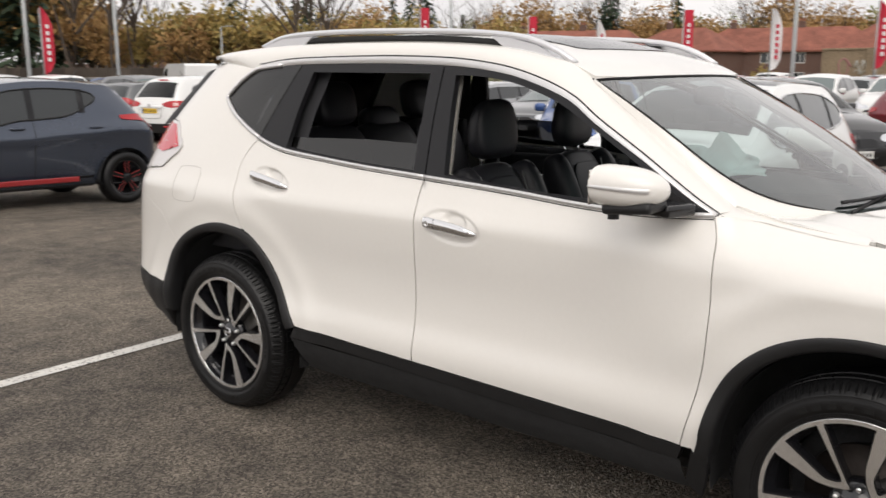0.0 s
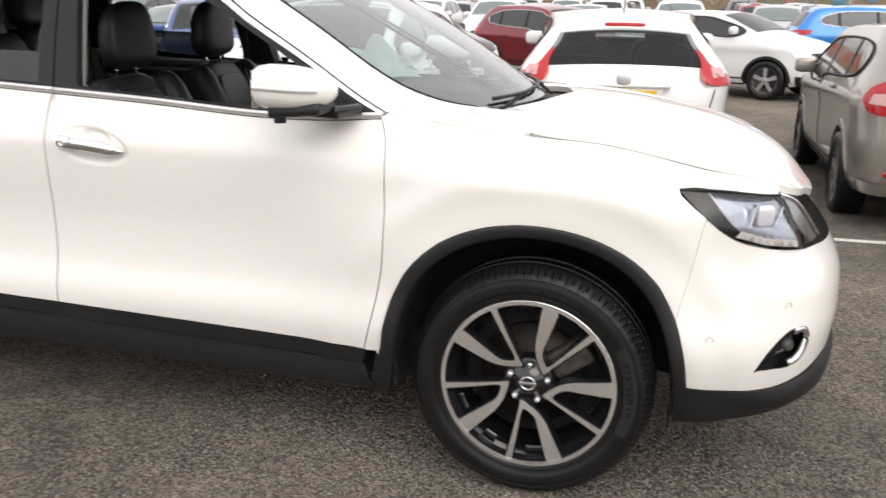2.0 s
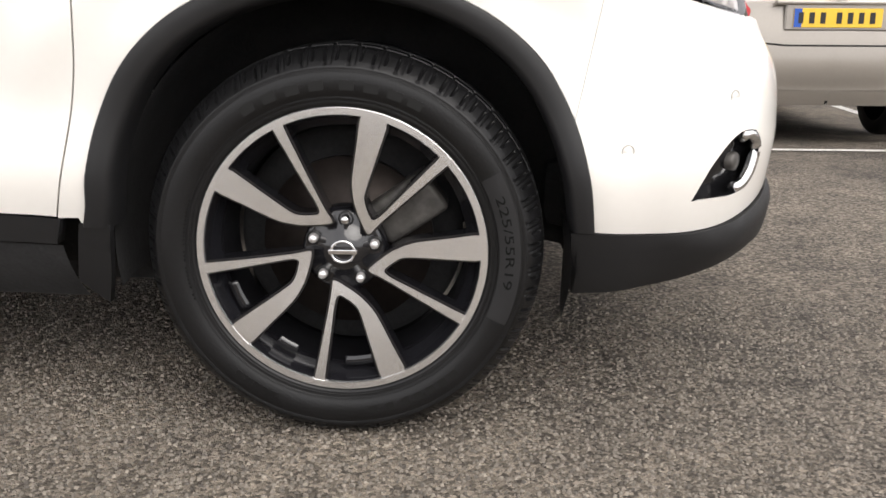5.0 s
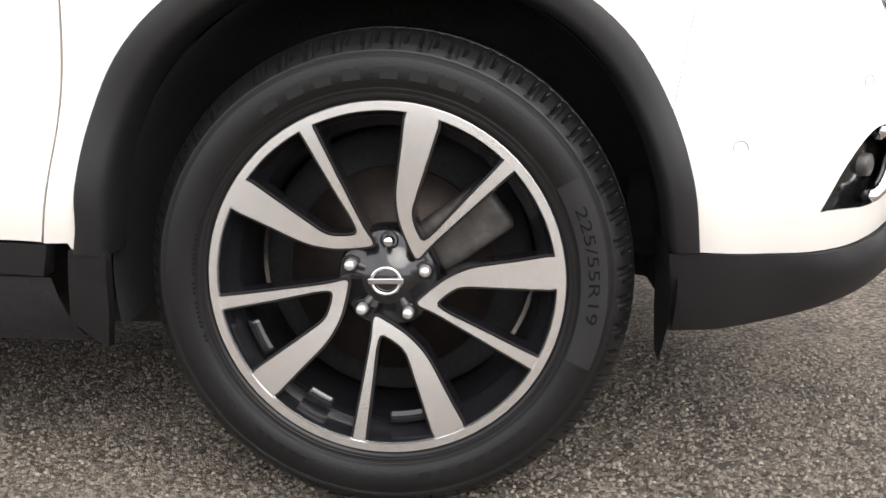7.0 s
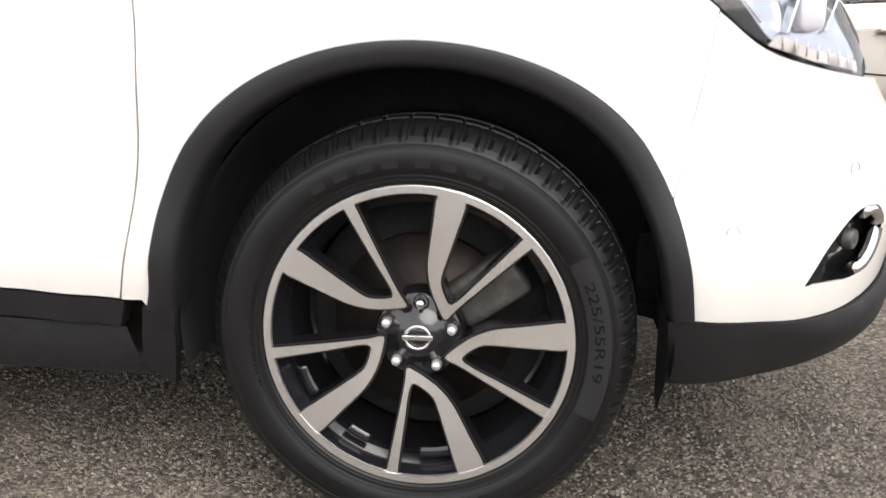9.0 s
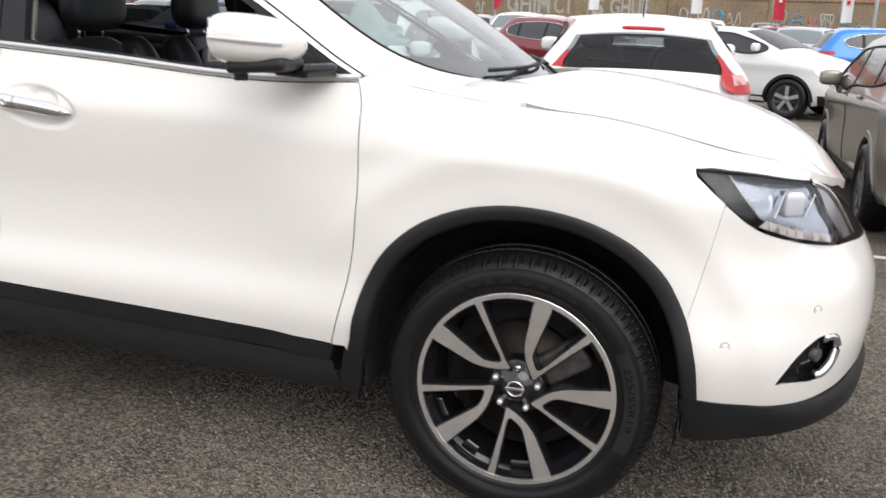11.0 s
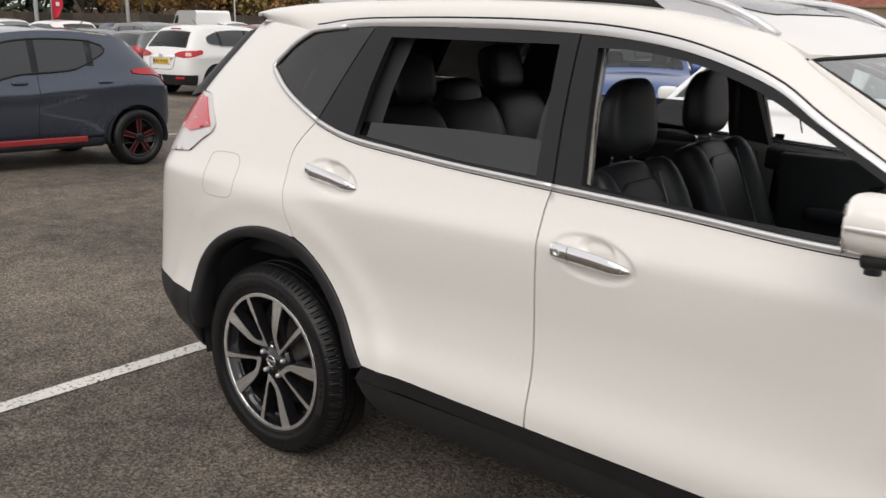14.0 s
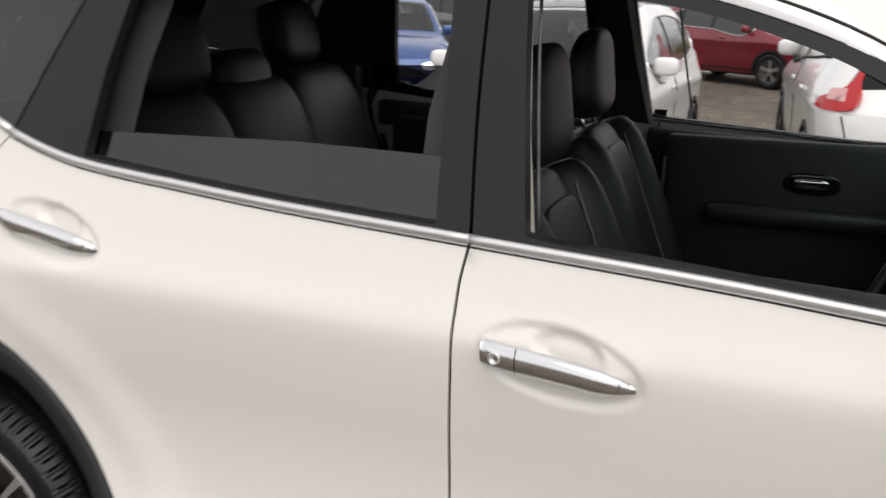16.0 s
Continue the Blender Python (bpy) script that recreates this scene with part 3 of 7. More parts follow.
    # mud flaps
    flapm = [(-.455, .407), (-.405, .403), (-.425, .30), (-.443, .238), (-.486, .288)]
    panel("mud_flap", [tuple(p) for p in straight(flapm, .02)], CLAD, "", step=.03, proud=.005, fold=.02)
    v, f = ribbon([(.40, -.005, .40), (.408, 0, .33), (.404, .01, .275), (.396, .03, .222)], [(.40, .16, .40), (.408, .16, .33), (.404, .14, .275), (.398, .09, .224)], 2)
    right.append(mk("air_deflector", v, f, CLAD, car))
    # arch liners
    for cx in (0, -2.705):
        pr = [(.455 if cx else .445, .015), (.46, .12), (.455, .36), (.30, .38), (.02, .385)]
        v, f = [], []
        n = len(pr)
        for i in range(41):
            w = radians(-100 + 200 * i / 40)
            v += [Vector((cx + r * math.sin(w) * (1.02 if cx and math.sin(w) > 0 else .94), y, .352 + r * math.cos(w))) for r, y in pr]
        for i in range(40):
            f += [(i * n + k, i * n + k + 1, (i + 1) * n + k + 1, (i + 1) * n + k) for k in range(n - 1)]
        right.append(mk("arch_liner", v, f, LINER, car))
    # chrome round the windows
    for line, r in ((BELT_F, .0074), (BELT_R, .0074), (BELT_Q + TOP[1:2], .0088)):
        v, f = tube([FLANK.at(*FLANK.to(*p)) - Vector((0, .003, -.003)) for p in curve(line, .03)], r, 8)
        right.append(mk("window_chrome", v, f, SATIN, car, label="brushed chrome window strip"))
    for line in (BELT_F, BELT_R):
        v, f = tube([FLANK.at(*FLANK.to(p[0], p[1] - .0095)) - Vector((0, .0005, 0)) for p in curve(line, .03)], .0017, 6)
        right.append(mk("belt_seal", v, f, SEAL, car))
    # door frames and glass
    hole_f = curve([(-1.455, 1.160), (-1.484, 1.36), (-1.502, 1.508)], .03) + curve([(-1.502, 1.508), (-1.391, 1.504), (-1.25, 1.484), (-1.143, 1.455), (-1.032, 1.414), (-.896, 1.340), (-.725, 1.242), (-.645, 1.195)], .03)[1:] \
        + curve([(-.645, 1.195), (-.63, 1.116)], .03)[1:] + curve([(-.63, 1.116), (-.857, 1.116), (-1.163, 1.138), (-1.455, 1.157)], .03)[1:-1]
    outer_f = curve(BELT_F, .03) + curve([(-1.540, 1.145), (-1.556, 1.33), (-1.566, 1.545)], .03)[1:] + curve(TOP[4:], .03)[1:-1]
    fd = skin("window_frame", [tuple(p) for p in outer_f], FLANK.at, PILLAR, front_door, step=.03, holes=[[tuple(p) for p in hole_f]], fold=.028, gap=.003, label="satin black window frame")
    hole_r = straight([(-1.600, 1.162), (-1.624, 1.514), (-2.256, 1.519), (-2.292, 1.36), (-2.312, 1.212), (-2.074, 1.190), (-1.875, 1.175)], .03)
    outer_r = curve(BELT_R, .03) + curve([(-2.494, 1.243), (-2.42, 1.39), (-2.335, 1.552)], .03)[1:] + curve(TOP[2:5], .03)[1:] + curve([(-1.566, 1.545), (-1.556, 1.33), (-1.540, 1.145)], .03)[1:-1]
    rd = skin("window_frame", [tuple(p) for p in outer_r], FLANK.at, PILLAR, rear_door, step=.03, holes=[[tuple(p) for p in hole_r]], fold=.025, gap=.003, label="satin black window frame")
    v, f = tube([FLANK.at(*q) + Vector((.012, .030, 0)) for q in curve([(-1.455, 1.160), (-1.484, 1.36), (-1.502, 1.508)], .05)], .0032, 6)
    mk("window_guide", v, f, CALIPER, front_door)
    glass_r = straight([(-1.575, 1.125), (-1.585, 1.257), (-1.885, 1.262), (-2.330, 1.252), (-2.330, 1.172), (-2.074, 1.145), (-1.875, 1.130)], .035)
    rg = skin("half_lowered_window", [tuple(p) for p in glass_r], FLANK.at, PRIVACY, rear_door, step=.05, fold=.004, proud=-.03, label="half-lowered tinted window")
    quarter = curve([(-2.335, 1.552), (-2.42, 1.39), (-2.494, 1.243)], .03) + curve(BELT_Q, .03)[1:] + curve(TOP[:3], .03)[1:-1]
    qg = panel("quarter_window", [tuple(p) for p in quarter], PRIVACY, "dark tinted rear quarter window", step=.04, gap=.004, fold=.004, proud=-.002)
    q2 = inset([tuple(p) for p in quarter], .020)
    qf = skin("window_border", [tuple(p) for p in quarter], FLANK.at, SEAL, car, step=.05, holes=[[tuple(p) for p in q2]], fold=.012, gap=.003, proud=-.004)
    qf.parent = qg
    right += [fd, rd, rg]
    # mirror sail
    sail = [(-.63, 1.112), (-.645, 1.192), (-.662, 1.207), (-.60, 1.168), (-.49, 1.108)]
    panel("mirror_sail", [tuple(p) for p in straight(sail, .02)], GLOSSBLACK, "", step=.03, proud=.004)
    # door handles
    for (cx, cz, rx, rz, tilt), door in zip(CUPS, (front_door, rear_door)):
        L = .116
        pts, rad = [], []
        for i in range(25):
            u = -1 + 2 * i / 24
            x = cx + L * u
            p = FLANK.at(x, cz + tilt * (x - cx) + .004)
            base = FLANK.at(cx, cz).y - .010
            pts.append(Vector((x, base - .022 + .012 * u**4, cz + tilt * (x - cx) - .002 + .005 * (1 - u * u))))
            rad.append(.0205 - .002 * u - .0135 * max(0, (u - .45) / .55) ** 1.8 - .003 * max(0, (-u - .9) / .1))
        v, f = [], []
        for i, p in enumerate(pts):
            for k in range(10):
                w = 2 * math.pi * k / 10
                v.append(p + Vector((0, .55 * rad[i] * math.cos(w), rad[i] * math.sin(w))))
        for i in range(24):
            f += [(i * 10 + k, i * 10 + (k + 1) % 10, (i + 1) * 10 + (k + 1) % 10, (i + 1) * 10 + k) for k in range(10)]
        f += [tuple(range(10)), tuple(range(240, 250))[::-1]]
        h = mk("door_handle", v, f, CHROME, door, label="chrome door handle")
        right.append(h)
        for s in (-.82, .70):
            x = cx + L * s
            bm = rounded_box((.03, .030, .016), .004, 2, pose(x, FLANK.at(cx, cz).y - .020, cz + tilt * (x - cx)))
            mkb("handle_foot", bm, CHROME, h)
        if door is front_door:
            v, f = lathe([(.0095, 0), (.0095, -.004), (.0072, -.004), (.0066, -.001), (0.0001, -.001)], 20, pose(cx - .090, pts[3].y - .010, pts[3].z))
            mk("keyhole", v, f, SATIN, h)
            v, f = tube([pts[6] + Vector((0, -.0112 * math.cos(w), .0200 * math.sin(w))) for w in np.linspace(0, 2 * math.pi, 17)[:-1]], .0012, 4, True, up=(1, 0, 0))
            mk("handle_joint", v, f, SEAL, h)
    # strip over the windows to the roof edge, and the pillar beside the windscreen
    over = [(-3.0, 1.568), (-2.8, 1.552), (-2.624, 1.529)] + TOP[1:]
    a = resample([FLANK.at(*FLANK.to(*p)) - Vector((0, -.004, 0)) for p in curve(over, .03)], 90)
    edge3 = [(-3.10, .31, 1.590), (-2.9, .245, 1.607), (-2.71, .225, 1.620), (-2.41, .222, 1.632), (-1.86, .222, 1.632), (-1.5, .225, 1.618), (-1.32, .23, 1.600), (-1.15, .237, 1.567), (-1.06, .240, 1.545),
             (-.98, .240, 1.492), (-.85, .222, 1.405), (-.70, .203, 1.300), (-.56, .187, 1.200), (-.42, .170, 1.102)]
    b = resample(curve(edge3, .03), 90)
    v, f = ribbon(a, b, 6, .016, (0, -.75, .66))
    right.append(mk("roof_side_rail", v, f, PAINT, car))
    out = Vector((0, -.75, .66))
    def over_window(i, d, lift):
        u = min(.6, d / (b[i] - a[i]).length)
        return a[i].lerp(b[i], u) + out * (.016 * 4 * u * (1 - u) + lift)
    strip = [i for i in range(90) if a[i].x > -2.62]
    v, f = ribbon([over_window(i, -.002, .002) for i in strip], [over_window(i, .019, .003) for i in strip], 3, .003, out)
    right.append(mk("window_chrome", v, f, SATIN, car, label="brushed chrome window strip"))
    v, f = tube([over_window(i, .0225, .0015) for i in strip], .0028, 5)
    right.append(mk("window_seal", v, f, SEAL, car))
    # roof rails
    rail = [(-1.07, 1.548), (-1.13, 1.585), (-1.22, 1.622), (-1.34, 1.648), (-1.6, 1.668), (-2.0, 1.680), (-2.35, 1.680), (-2.55, 1.668), (-2.63, 1.648), (-2.69, 1.628)]
    v, f = tube([(x, .265, z) for x, z in curve(rail, .03)], .0145, 10, flat=.8)
    r = mk("roof_rail", v, f, RAIL, car, label="silver roof rail")
    right.append(r)
    # black bar standing in for the shaded gap between rail and roof
    v, f = tube([(x, .272, z - .030) for x, z in curve(rail[3:8], .05)], .020, 6, flat=.7)
    mk("rail_plinth", v, f, SEAL, r)
    for pts in ([(-1.09, 1.545), (-1.22, 1.612), (-1.34, 1.640), (-1.42, 1.648), (-1.34, 1.592), (-1.2, 1.565), (-1.12, 1.54)], [(-2.36, 1.668), (-2.55, 1.660), (-2.67, 1.632), (-2.64, 1.60), (-2.44, 1.612)]):
        sk = skin("rail_foot", straight(pts, .03), lambda x, z: Vector((x, .250, z)), RAIL, r, step=.03, fold=.035)
        right.append(sk)
    # head lamp
    hl = panel("head_lamp", F(*LAMP, LAMP[0], step=.015)[:-1], LENS, "clear head lamp with projector lens", step=.02, proud=.002, fold=.006, gap=.002)
    back = skin("lamp_housing", F(*LAMP, LAMP[0], step=.02)[:-1], lambda q, z: FLANK.at(q, z) + Vector((-.03, .075, 0)), GLOSSBLACK, hl, step=.03, fold=0)
    side_wall, ww = [], []
    ring = F(*LAMP, LAMP[0], step=.02)[:-1]
    for i, q in enumerate(ring):
        side_wall += [FLANK.at(*q) + Vector((0, .002, 0)), FLANK.at(*q) + Vector((-.03, .075, 0))]
    n = len(ring)
    mk("lamp_wall", side_wall, [(2 * i, 2 * ((i + 1) % n), 2 * ((i + 1) % n) + 1, 2 * i + 1) for i in range(n)], GLOSSBLACK, hl)
    inner = [(.468, .928), (.53, .924), (.640, .904), (.684, .84), (.712, .778), (.62, .798), (.562, .820), (.532, .850)]
    skin("reflector", F(*inner, inner[0], step=.02)[:-1], lambda q, z: FLANK.at(q, z) + Vector((-.005, .022 + .016 * math.sin((q - .47) * 14), 0)), LAMPBOWL, hl, step=.02, fold=.01, label="silvery lamp reflector")
    mt = pose(.612, FLANK.at(*FLANK.to(.61, .868)).y + .026, .866, 0, 0, 34)
    mk("projector_lens", *pad((.056, .030, .062), mt, .5, .35), PROJECTOR, hl, label="pale squarish projector lens")
    bm = rounded_box((.006, .02, .070), .002, 1, mt @ pose(-.040, -.002, 0, 0, 18, 0))
    mkb("lamp_divider", bm, CHROME, hl)
    bm = rounded_box((.005, .02, .060), .002, 1, mt @ pose(.046, .0, -.004, 0, 22, 0))
    mkb("lamp_divider", bm, CHROME, hl)
    for x0, x1 in ((.462, .528),):
        v, f = tube([FLANK.at(*FLANK.to(x0 + (x1 - x0) * u, .930 - .078 * u)) + Vector((0, .016, 0)) for u in (0, .5, 1)], .0025, 5)
        mk("light_blade", v, f, WHITELENS, hl)
    strip = [(.540, .817), (.62, .791), (.718, .768), (.714, .786), (.62, .809), (.556, .832)]
    skin("indicator_strip", [tuple(p) for p in straight([FLANK.to(*q) for q in strip], .015)], lambda q, z: FLANK.at(q, z) + Vector((0, .010, 0)), AMBER, hl, step=.02, fold=.004, label="pale amber indicator strip")
    for k in range(7):
        x = .565 + .021 * k
        c = FLANK.at(*FLANK.to(x, .824 - .27 * (x - .56)))
        v, f = tube([c + Vector((0, .008, -.012)), c + Vector((0, .008, .008))], .0018, 4)
        mk("strip_rib", v, f, WHITELENS, hl)
    brow = F((.385, .943), (.50, .936), (.655, .912), step=.02)
    v, f = tube([FLANK.at(*q) - Vector((0, .001, 0)) for q in brow], .004, 6)
    mk("lamp_seal", v, f, SEAL, hl)
    # fog lamp
    fl = skin("fog_lamp", F(*FOG, FOG[0], step=.012)[:-1], lambda q, z: FLANK.at(q, z) + Vector((-.012, .035, 0)), GLOSSBLACK, car, step=.02, fold=0, label="fog lamp recess with chrome surround")
    right.append(fl)
    rg2 = F(*FOG, FOG[0], step=.012)[:-1]
    vv = []
    for q in rg2:
        vv += [FLANK.at(*q) + Vector((0, .001, 0)), FLANK.at(*q) + Vector((-.012, .035, 0))]
    n = len(rg2)
    mk("recess_wall", vv, [(2 * i, 2 * ((i + 1) % n), 2 * ((i + 1) % n) + 1, 2 * i + 1) for i in range(n)], GLOSSBLACK, fl)
    v, f = tube([FLANK.at(*FLANK.to(*q)) + Vector((-.004, .010, 0)) for q in curve([(.718, .449), (.738, .455), (.758, .485), (.764, .53), (.745, .548), (.728, .546)], .01)], .0115, 8)
    mk("chrome_surround", v, f, CHROME, fl)
    v, f = lathe([(.0001, -.001), (.013, .0), (.017, .002), (.019, .02)], 24)
    mt = pose(.720, FLANK.at(*FLANK.to(.715, .5)).y + .034, .497, 0, 0, 50)
    mk("fog_lens", [mt @ p for p in v], f, CALIPER, fl)
    # parking sensors
    for x, z in ((.495, .536), (.70, .62)):
        c = FLANK.at(*FLANK.to(x, z))
        nx = (FLANK.at(*FLANK.to(x + .01, z)) - c).normalized()
        ang = math.degrees(math.atan2(nx.y, nx.x))
        mt = Matrix.Translation(c) @ pose(0, 0, 0, 0, 0, ang)
        v, f = lathe([(.0001, -.0003), (.0098, -.0003), (.0105, .002), (.0107, .004)], 24)
        s = mk("parking_sensor", [mt @ p for p in v], f, PAINT, car)
        v, f = lathe([(.0104, .0010), (.0104, -.0006), (.0122, -.0006), (.0124, .0012)], 24)
        mk("sensor_ring", [mt @ p for p in v], f, FAINT, s)
        right.append(s)
    # grille half
    gr = [FLANK.to(.735, .760), FLANK.to(.78, .754), FLANK.to(.83, .737), FLANK.mid_at(1, .70), FLANK.mid_at(1, .80), FLANK.to(.76, .84), FLANK.to(.69, .905), FLANK.to(.662, .908), FLANK.to(.702, .845)]
    g = skin("grille", [tuple(p) for p in straight(gr, .02)], lambda q, z: FLANK.at(q, z) + Vector((-.085, .01, 0)), GLOSSBLACK, car, label="black grille with chrome wing", step=.025, gap=.002)
    right.append(g)
    wing = [(.692, .876), (.674, .902), (.722, .878), (.775, .81), (.812, .748), (.744, .762), (.714, .83)]
    skin("wing_panel", [tuple(p) for p in straight([FLANK.to(*p) for p in wing], .015)], lambda q, z: FLANK.at(q, z) + Vector((-.020, .004, 0)), DARKCHROME, g, step=.02, fold=.01, label="grey satin wing panel")
    v, f = tube([FLANK.at(*q) + Vector((-.018, .004, 0)) for q in F((.680, .906), (.728, .876), (.780, .81), (.815, .750))], .006, 8)
    mk("chrome_wing", v, f, CHROME, g)
    # door mirror
    # housing: a swelling shell, flat at the back
    def shell(u, w):
        # u along x (0 back edge, 1 front), w round
        ru = math.sqrt(max(0.0, 1 - max(0.0, (u - .30) / .70) ** 2.3)) * (1 - .10 * max(0.0, 1 - u / .12) ** 2)
        cy, cz = -.138 + .02 * u, 1.193 - .004 * u
        hz, hy = .060 * ru, .080 * ru
        s, c = math.sin(w), math.cos(w)
        e = .80
        return Vector((-.738 + .208 * u, cy - hy * math.copysign(abs(c) ** e, c), cz + hz * math.copysign(abs(s) ** e, s) + .007 * (1 - u)))

    v, f = [], []
    NU, NW = 18, 36
    for i in range(NU):
        u = 1 - (1 - i / (NU - 1)) ** 1.6
        v += [shell(min(u, .9995), 2 * math.pi * k / NW) for k in range(NW)]
    for i in range(NU - 1):
        f += [(i * NW + k, i * NW + (k + 1) % NW, (i + 1) * NW + (k + 1) % NW, (i + 1) * NW + k) for k in range(NW)]
    f.append(tuple(range(NW)))
    dm = mk("door_mirror", v, f, PAINT, car, label="white door mirror with indicator strip")
    right.append(dm)
    # indicator strip along the mirror's side
    base = []
    for i in range(16):
        u = .03 + .80 * i / 15
        ru = math.sqrt(max(0.0, 1 - max(0.0, (u - .30) / .70) ** 2.3))
        base.append(Vector((-.738 + .213 * u, -.138 + .02 * u - .082 * ru - .0015, 1.196 - .012 * u)))
    v, f = ribbon(base, [p + Vector((0, .0005, .010 + .004 * i / 15)) for i, p in enumerate(base)], 2, .003)
    mk("indicator_strip", v, f, SATIN, dm, label="clear indicator strip")
    bm = rounded_box((.155, .120, .032), .015, 3, pose(-.632, -.125, 1.138, 0, -5, 0))
    mkb("mirror_base", bm, CLAD, dm, True, label="black mirror underside")
    bm = rounded_box((.11, .12, .035), .012, 3, pose(-.575, -.02, 1.125, 0, 0, -20))
    mkb("mirror_arm", bm, GLOSSBLACK, dm, True)
    v, f = lathe([(.0001, -.02), (.014, -.02), (.017, -.012), (.017, .02)], 20, pose(-.690, -.140, 1.120, -90, 0, 0))
    mk("camera_pod", v, f, CLAD, dm)
    v, f = [], []
    bm = rounded_box((.004, .14, .10), .001, 1, pose(-.736, -.138, 1.195))
    mkb("mirror_glass", bm, CHROME, dm)

    # left side, mirrored; its upper frames stand a little further back
    UPPER = ("window_frame", "window_chrome", "half_lowered_window", "quarter_window", "window_border", "mirror_sail", "door_mirror", "indicator_strip", "mirror_base", "mirror_arm", "camera_pod", "mirror_glass")
    seen = set()
    for ob in right:
        if ob.name in seen or (ob.parent is not car):
            continue
        seen.add(ob.name)
        for o in (ob, *ob.children_recursive):
            c = o.copy()
            scene.collection.objects.link(c)
            c.parent = car
            kind = o.name.split(".")[0]
            back = (-.145 if o is rd else -.28 if kind in ("half_lowered_window", "quarter_window", "window_border") else -.11) if kind in UPPER else 0
            down = -.03 if kind in ("front_door", "rear_door", "belt_seal", "window_chrome", "window_frame") else 0
            c.matrix_basis = Matrix.Translation((back, 2 * MID, down)) @ Matrix.Diagonal((1, -1, 1, 1))

    # bonnet
    edge_r = curve([(-.21, .430), (-.12, .27), (-.05, .175), (.19, .164), (.40, .176), (.55, .209), (.655, .265), (.71, .35), (.765, .53), (.80, .70), (.81, MID)], .03)
    base = curve([(-.21, .430), (-.095, .60), (-.015, MID)], .04)
    half = [tuple(p) for p in edge_r] + [tuple(p) for p in reversed(base)][:-1]
    full = [(p[0], p[1]) for p in edge_r] + [(p[0], 2 * MID - p[1]) for p in reversed(edge_r[:-1])] + [(p[0], 2 * MID - p[1]) for p in base[1:]] + [(p[0], p[1]) for p in reversed(base[1:-1])]
    skin("bonnet", full, lambda x, y: Vector((x, y, hood_z(x, y))), PAINT, car, step=.035, gap=.002, fold=.02, inward=Vector((0, 0, -1)), label="pearl white bonnet")
    for s in (0, 1):
        pts = [Vector((p[0], 2 * MID - p[1] if s else p[1], hood_z(p[0], p[1]) - .001)) for p in edge_r if p[0] < .50]
        v, f = tube(pts, .0011, 5)
        mk("bonnet_joint", v, f, FAINT, car)
    # cowl beside the bonnet, and its black grid
    for s in (0, 1):
        tri = curve([(-.44, .160), (-.30, .161), (-.15, .161), (-.05, .163)], .03) + curve([(-.05, .175), (-.12, .27), (-.21, .430)], .03) + curve([(-.21, .430), (-.31, .285), (-.42, .175)], .03)[1:-1]
        tri = [(p[0], 2 * MID - p[1] if s else p[1]) for p in tri]
        skin("cowl_corner", tri, lambda x, y: Vector((x, y, hood_z(x, y) + .003)), PAINT, car, step=.03, fold=.015, inward=Vector((0, 0, -1)))
        # rounded shoulder from the wing to the scuttle
        lo = resample([FLANK.at(*FLANK.to(*p)) + Vector((0, -.0004, 0)) for p in curve([(-.453, 1.106), (-.40, 1.101), (-.3, 1.081), (-.18, 1.064), (-.06, 1.051)], .03)], 24)
        hi = resample([Vector((x, y, hood_z(x, y) + .006)) for x, y in curve([(-.43, .180), (-.36, .230), (-.26, .262), (-.16, .240), (-.060, .178)], .03)], 24)
        lo, hi = [[Vector((p.x, 2 * MID - p.y if s else p.y, p.z)) for p in q] for q in (lo, hi)]
        v, f = ribbon(lo, hi, 6, .005, (0, .25 if s else -.25, .95))
        mk("wing_shoulder", v, f, PAINT, car)
    def xb(y):
        return -.13 - .29 * (abs(MID - y) / .70) ** 2

    cow_a = [Vector((xb(y) + .125, y, hood_z(xb(y) + .125, y) - .018)) for y in np.linspace(.36, 2 * MID - .36, 25)]
    cow_b = [Vector((xb(y) - .09, y, 1.078)) for y in np.linspace(.36, 2 * MID - .36, 25)]
    v, f = ribbon(cow_a, cow_b, 3, -.012, (0, 0, 1))
    mk("cowl_grid", v, f, CLAD, car, label="black plastic scuttle panel")
    # windscreen
    def screen(u, y, off=0.0):
        yt = MID + (y - MID) * .90
        top = Vector((-.885 - .10 * (abs(MID - y) / .70) ** 2, yt, 1.503 - .010 * (abs(MID - y) / .7) ** 2))
        low = Vector((xb(y), y, 1.090 + .010 * (abs(MID - y) / .7) ** 2))
        return top.lerp(low, u) + Vector((.5, 0, .86)) * (.028 * math.sin(math.pi * u) + off)

    ys = np.linspace(.165, 2 * MID - .165, 31)
    EDGE = [(0, .165), (.20, .165), (.36, .166), (.50, .172), (.64, .182), (.76, .200), (.87, .238), (.95, .305), (1.0, .400)]
    def on_screen(u, i):
        """Place i of 30 from side to side, the lower corners rounded off."""
        y = spline(EDGE, u) + .002
        return y + (2 * MID - 2 * y) * i / 30
    v, f = [], []
    for i in range(31):
        v += [screen(k / 14, on_screen(k / 14, i)) for k in range(15)]
    for i in range(30):
        f += [(i * 15 + k, (i + 1) * 15 + k, (i + 1) * 15 + k + 1, i * 15 + k + 1) for k in range(14)]
    ws = mk("windscreen", v, f, SCREEN, car, label="greenish windscreen glass with dark border")
    v, f = [], []
    def border(pa, pb):
        k = len(v)
        for (u0, y0), (u1, y1) in zip(pa, pb):
            v.extend([screen(u0, y0, -.003), screen(u1, y1, -.003)])
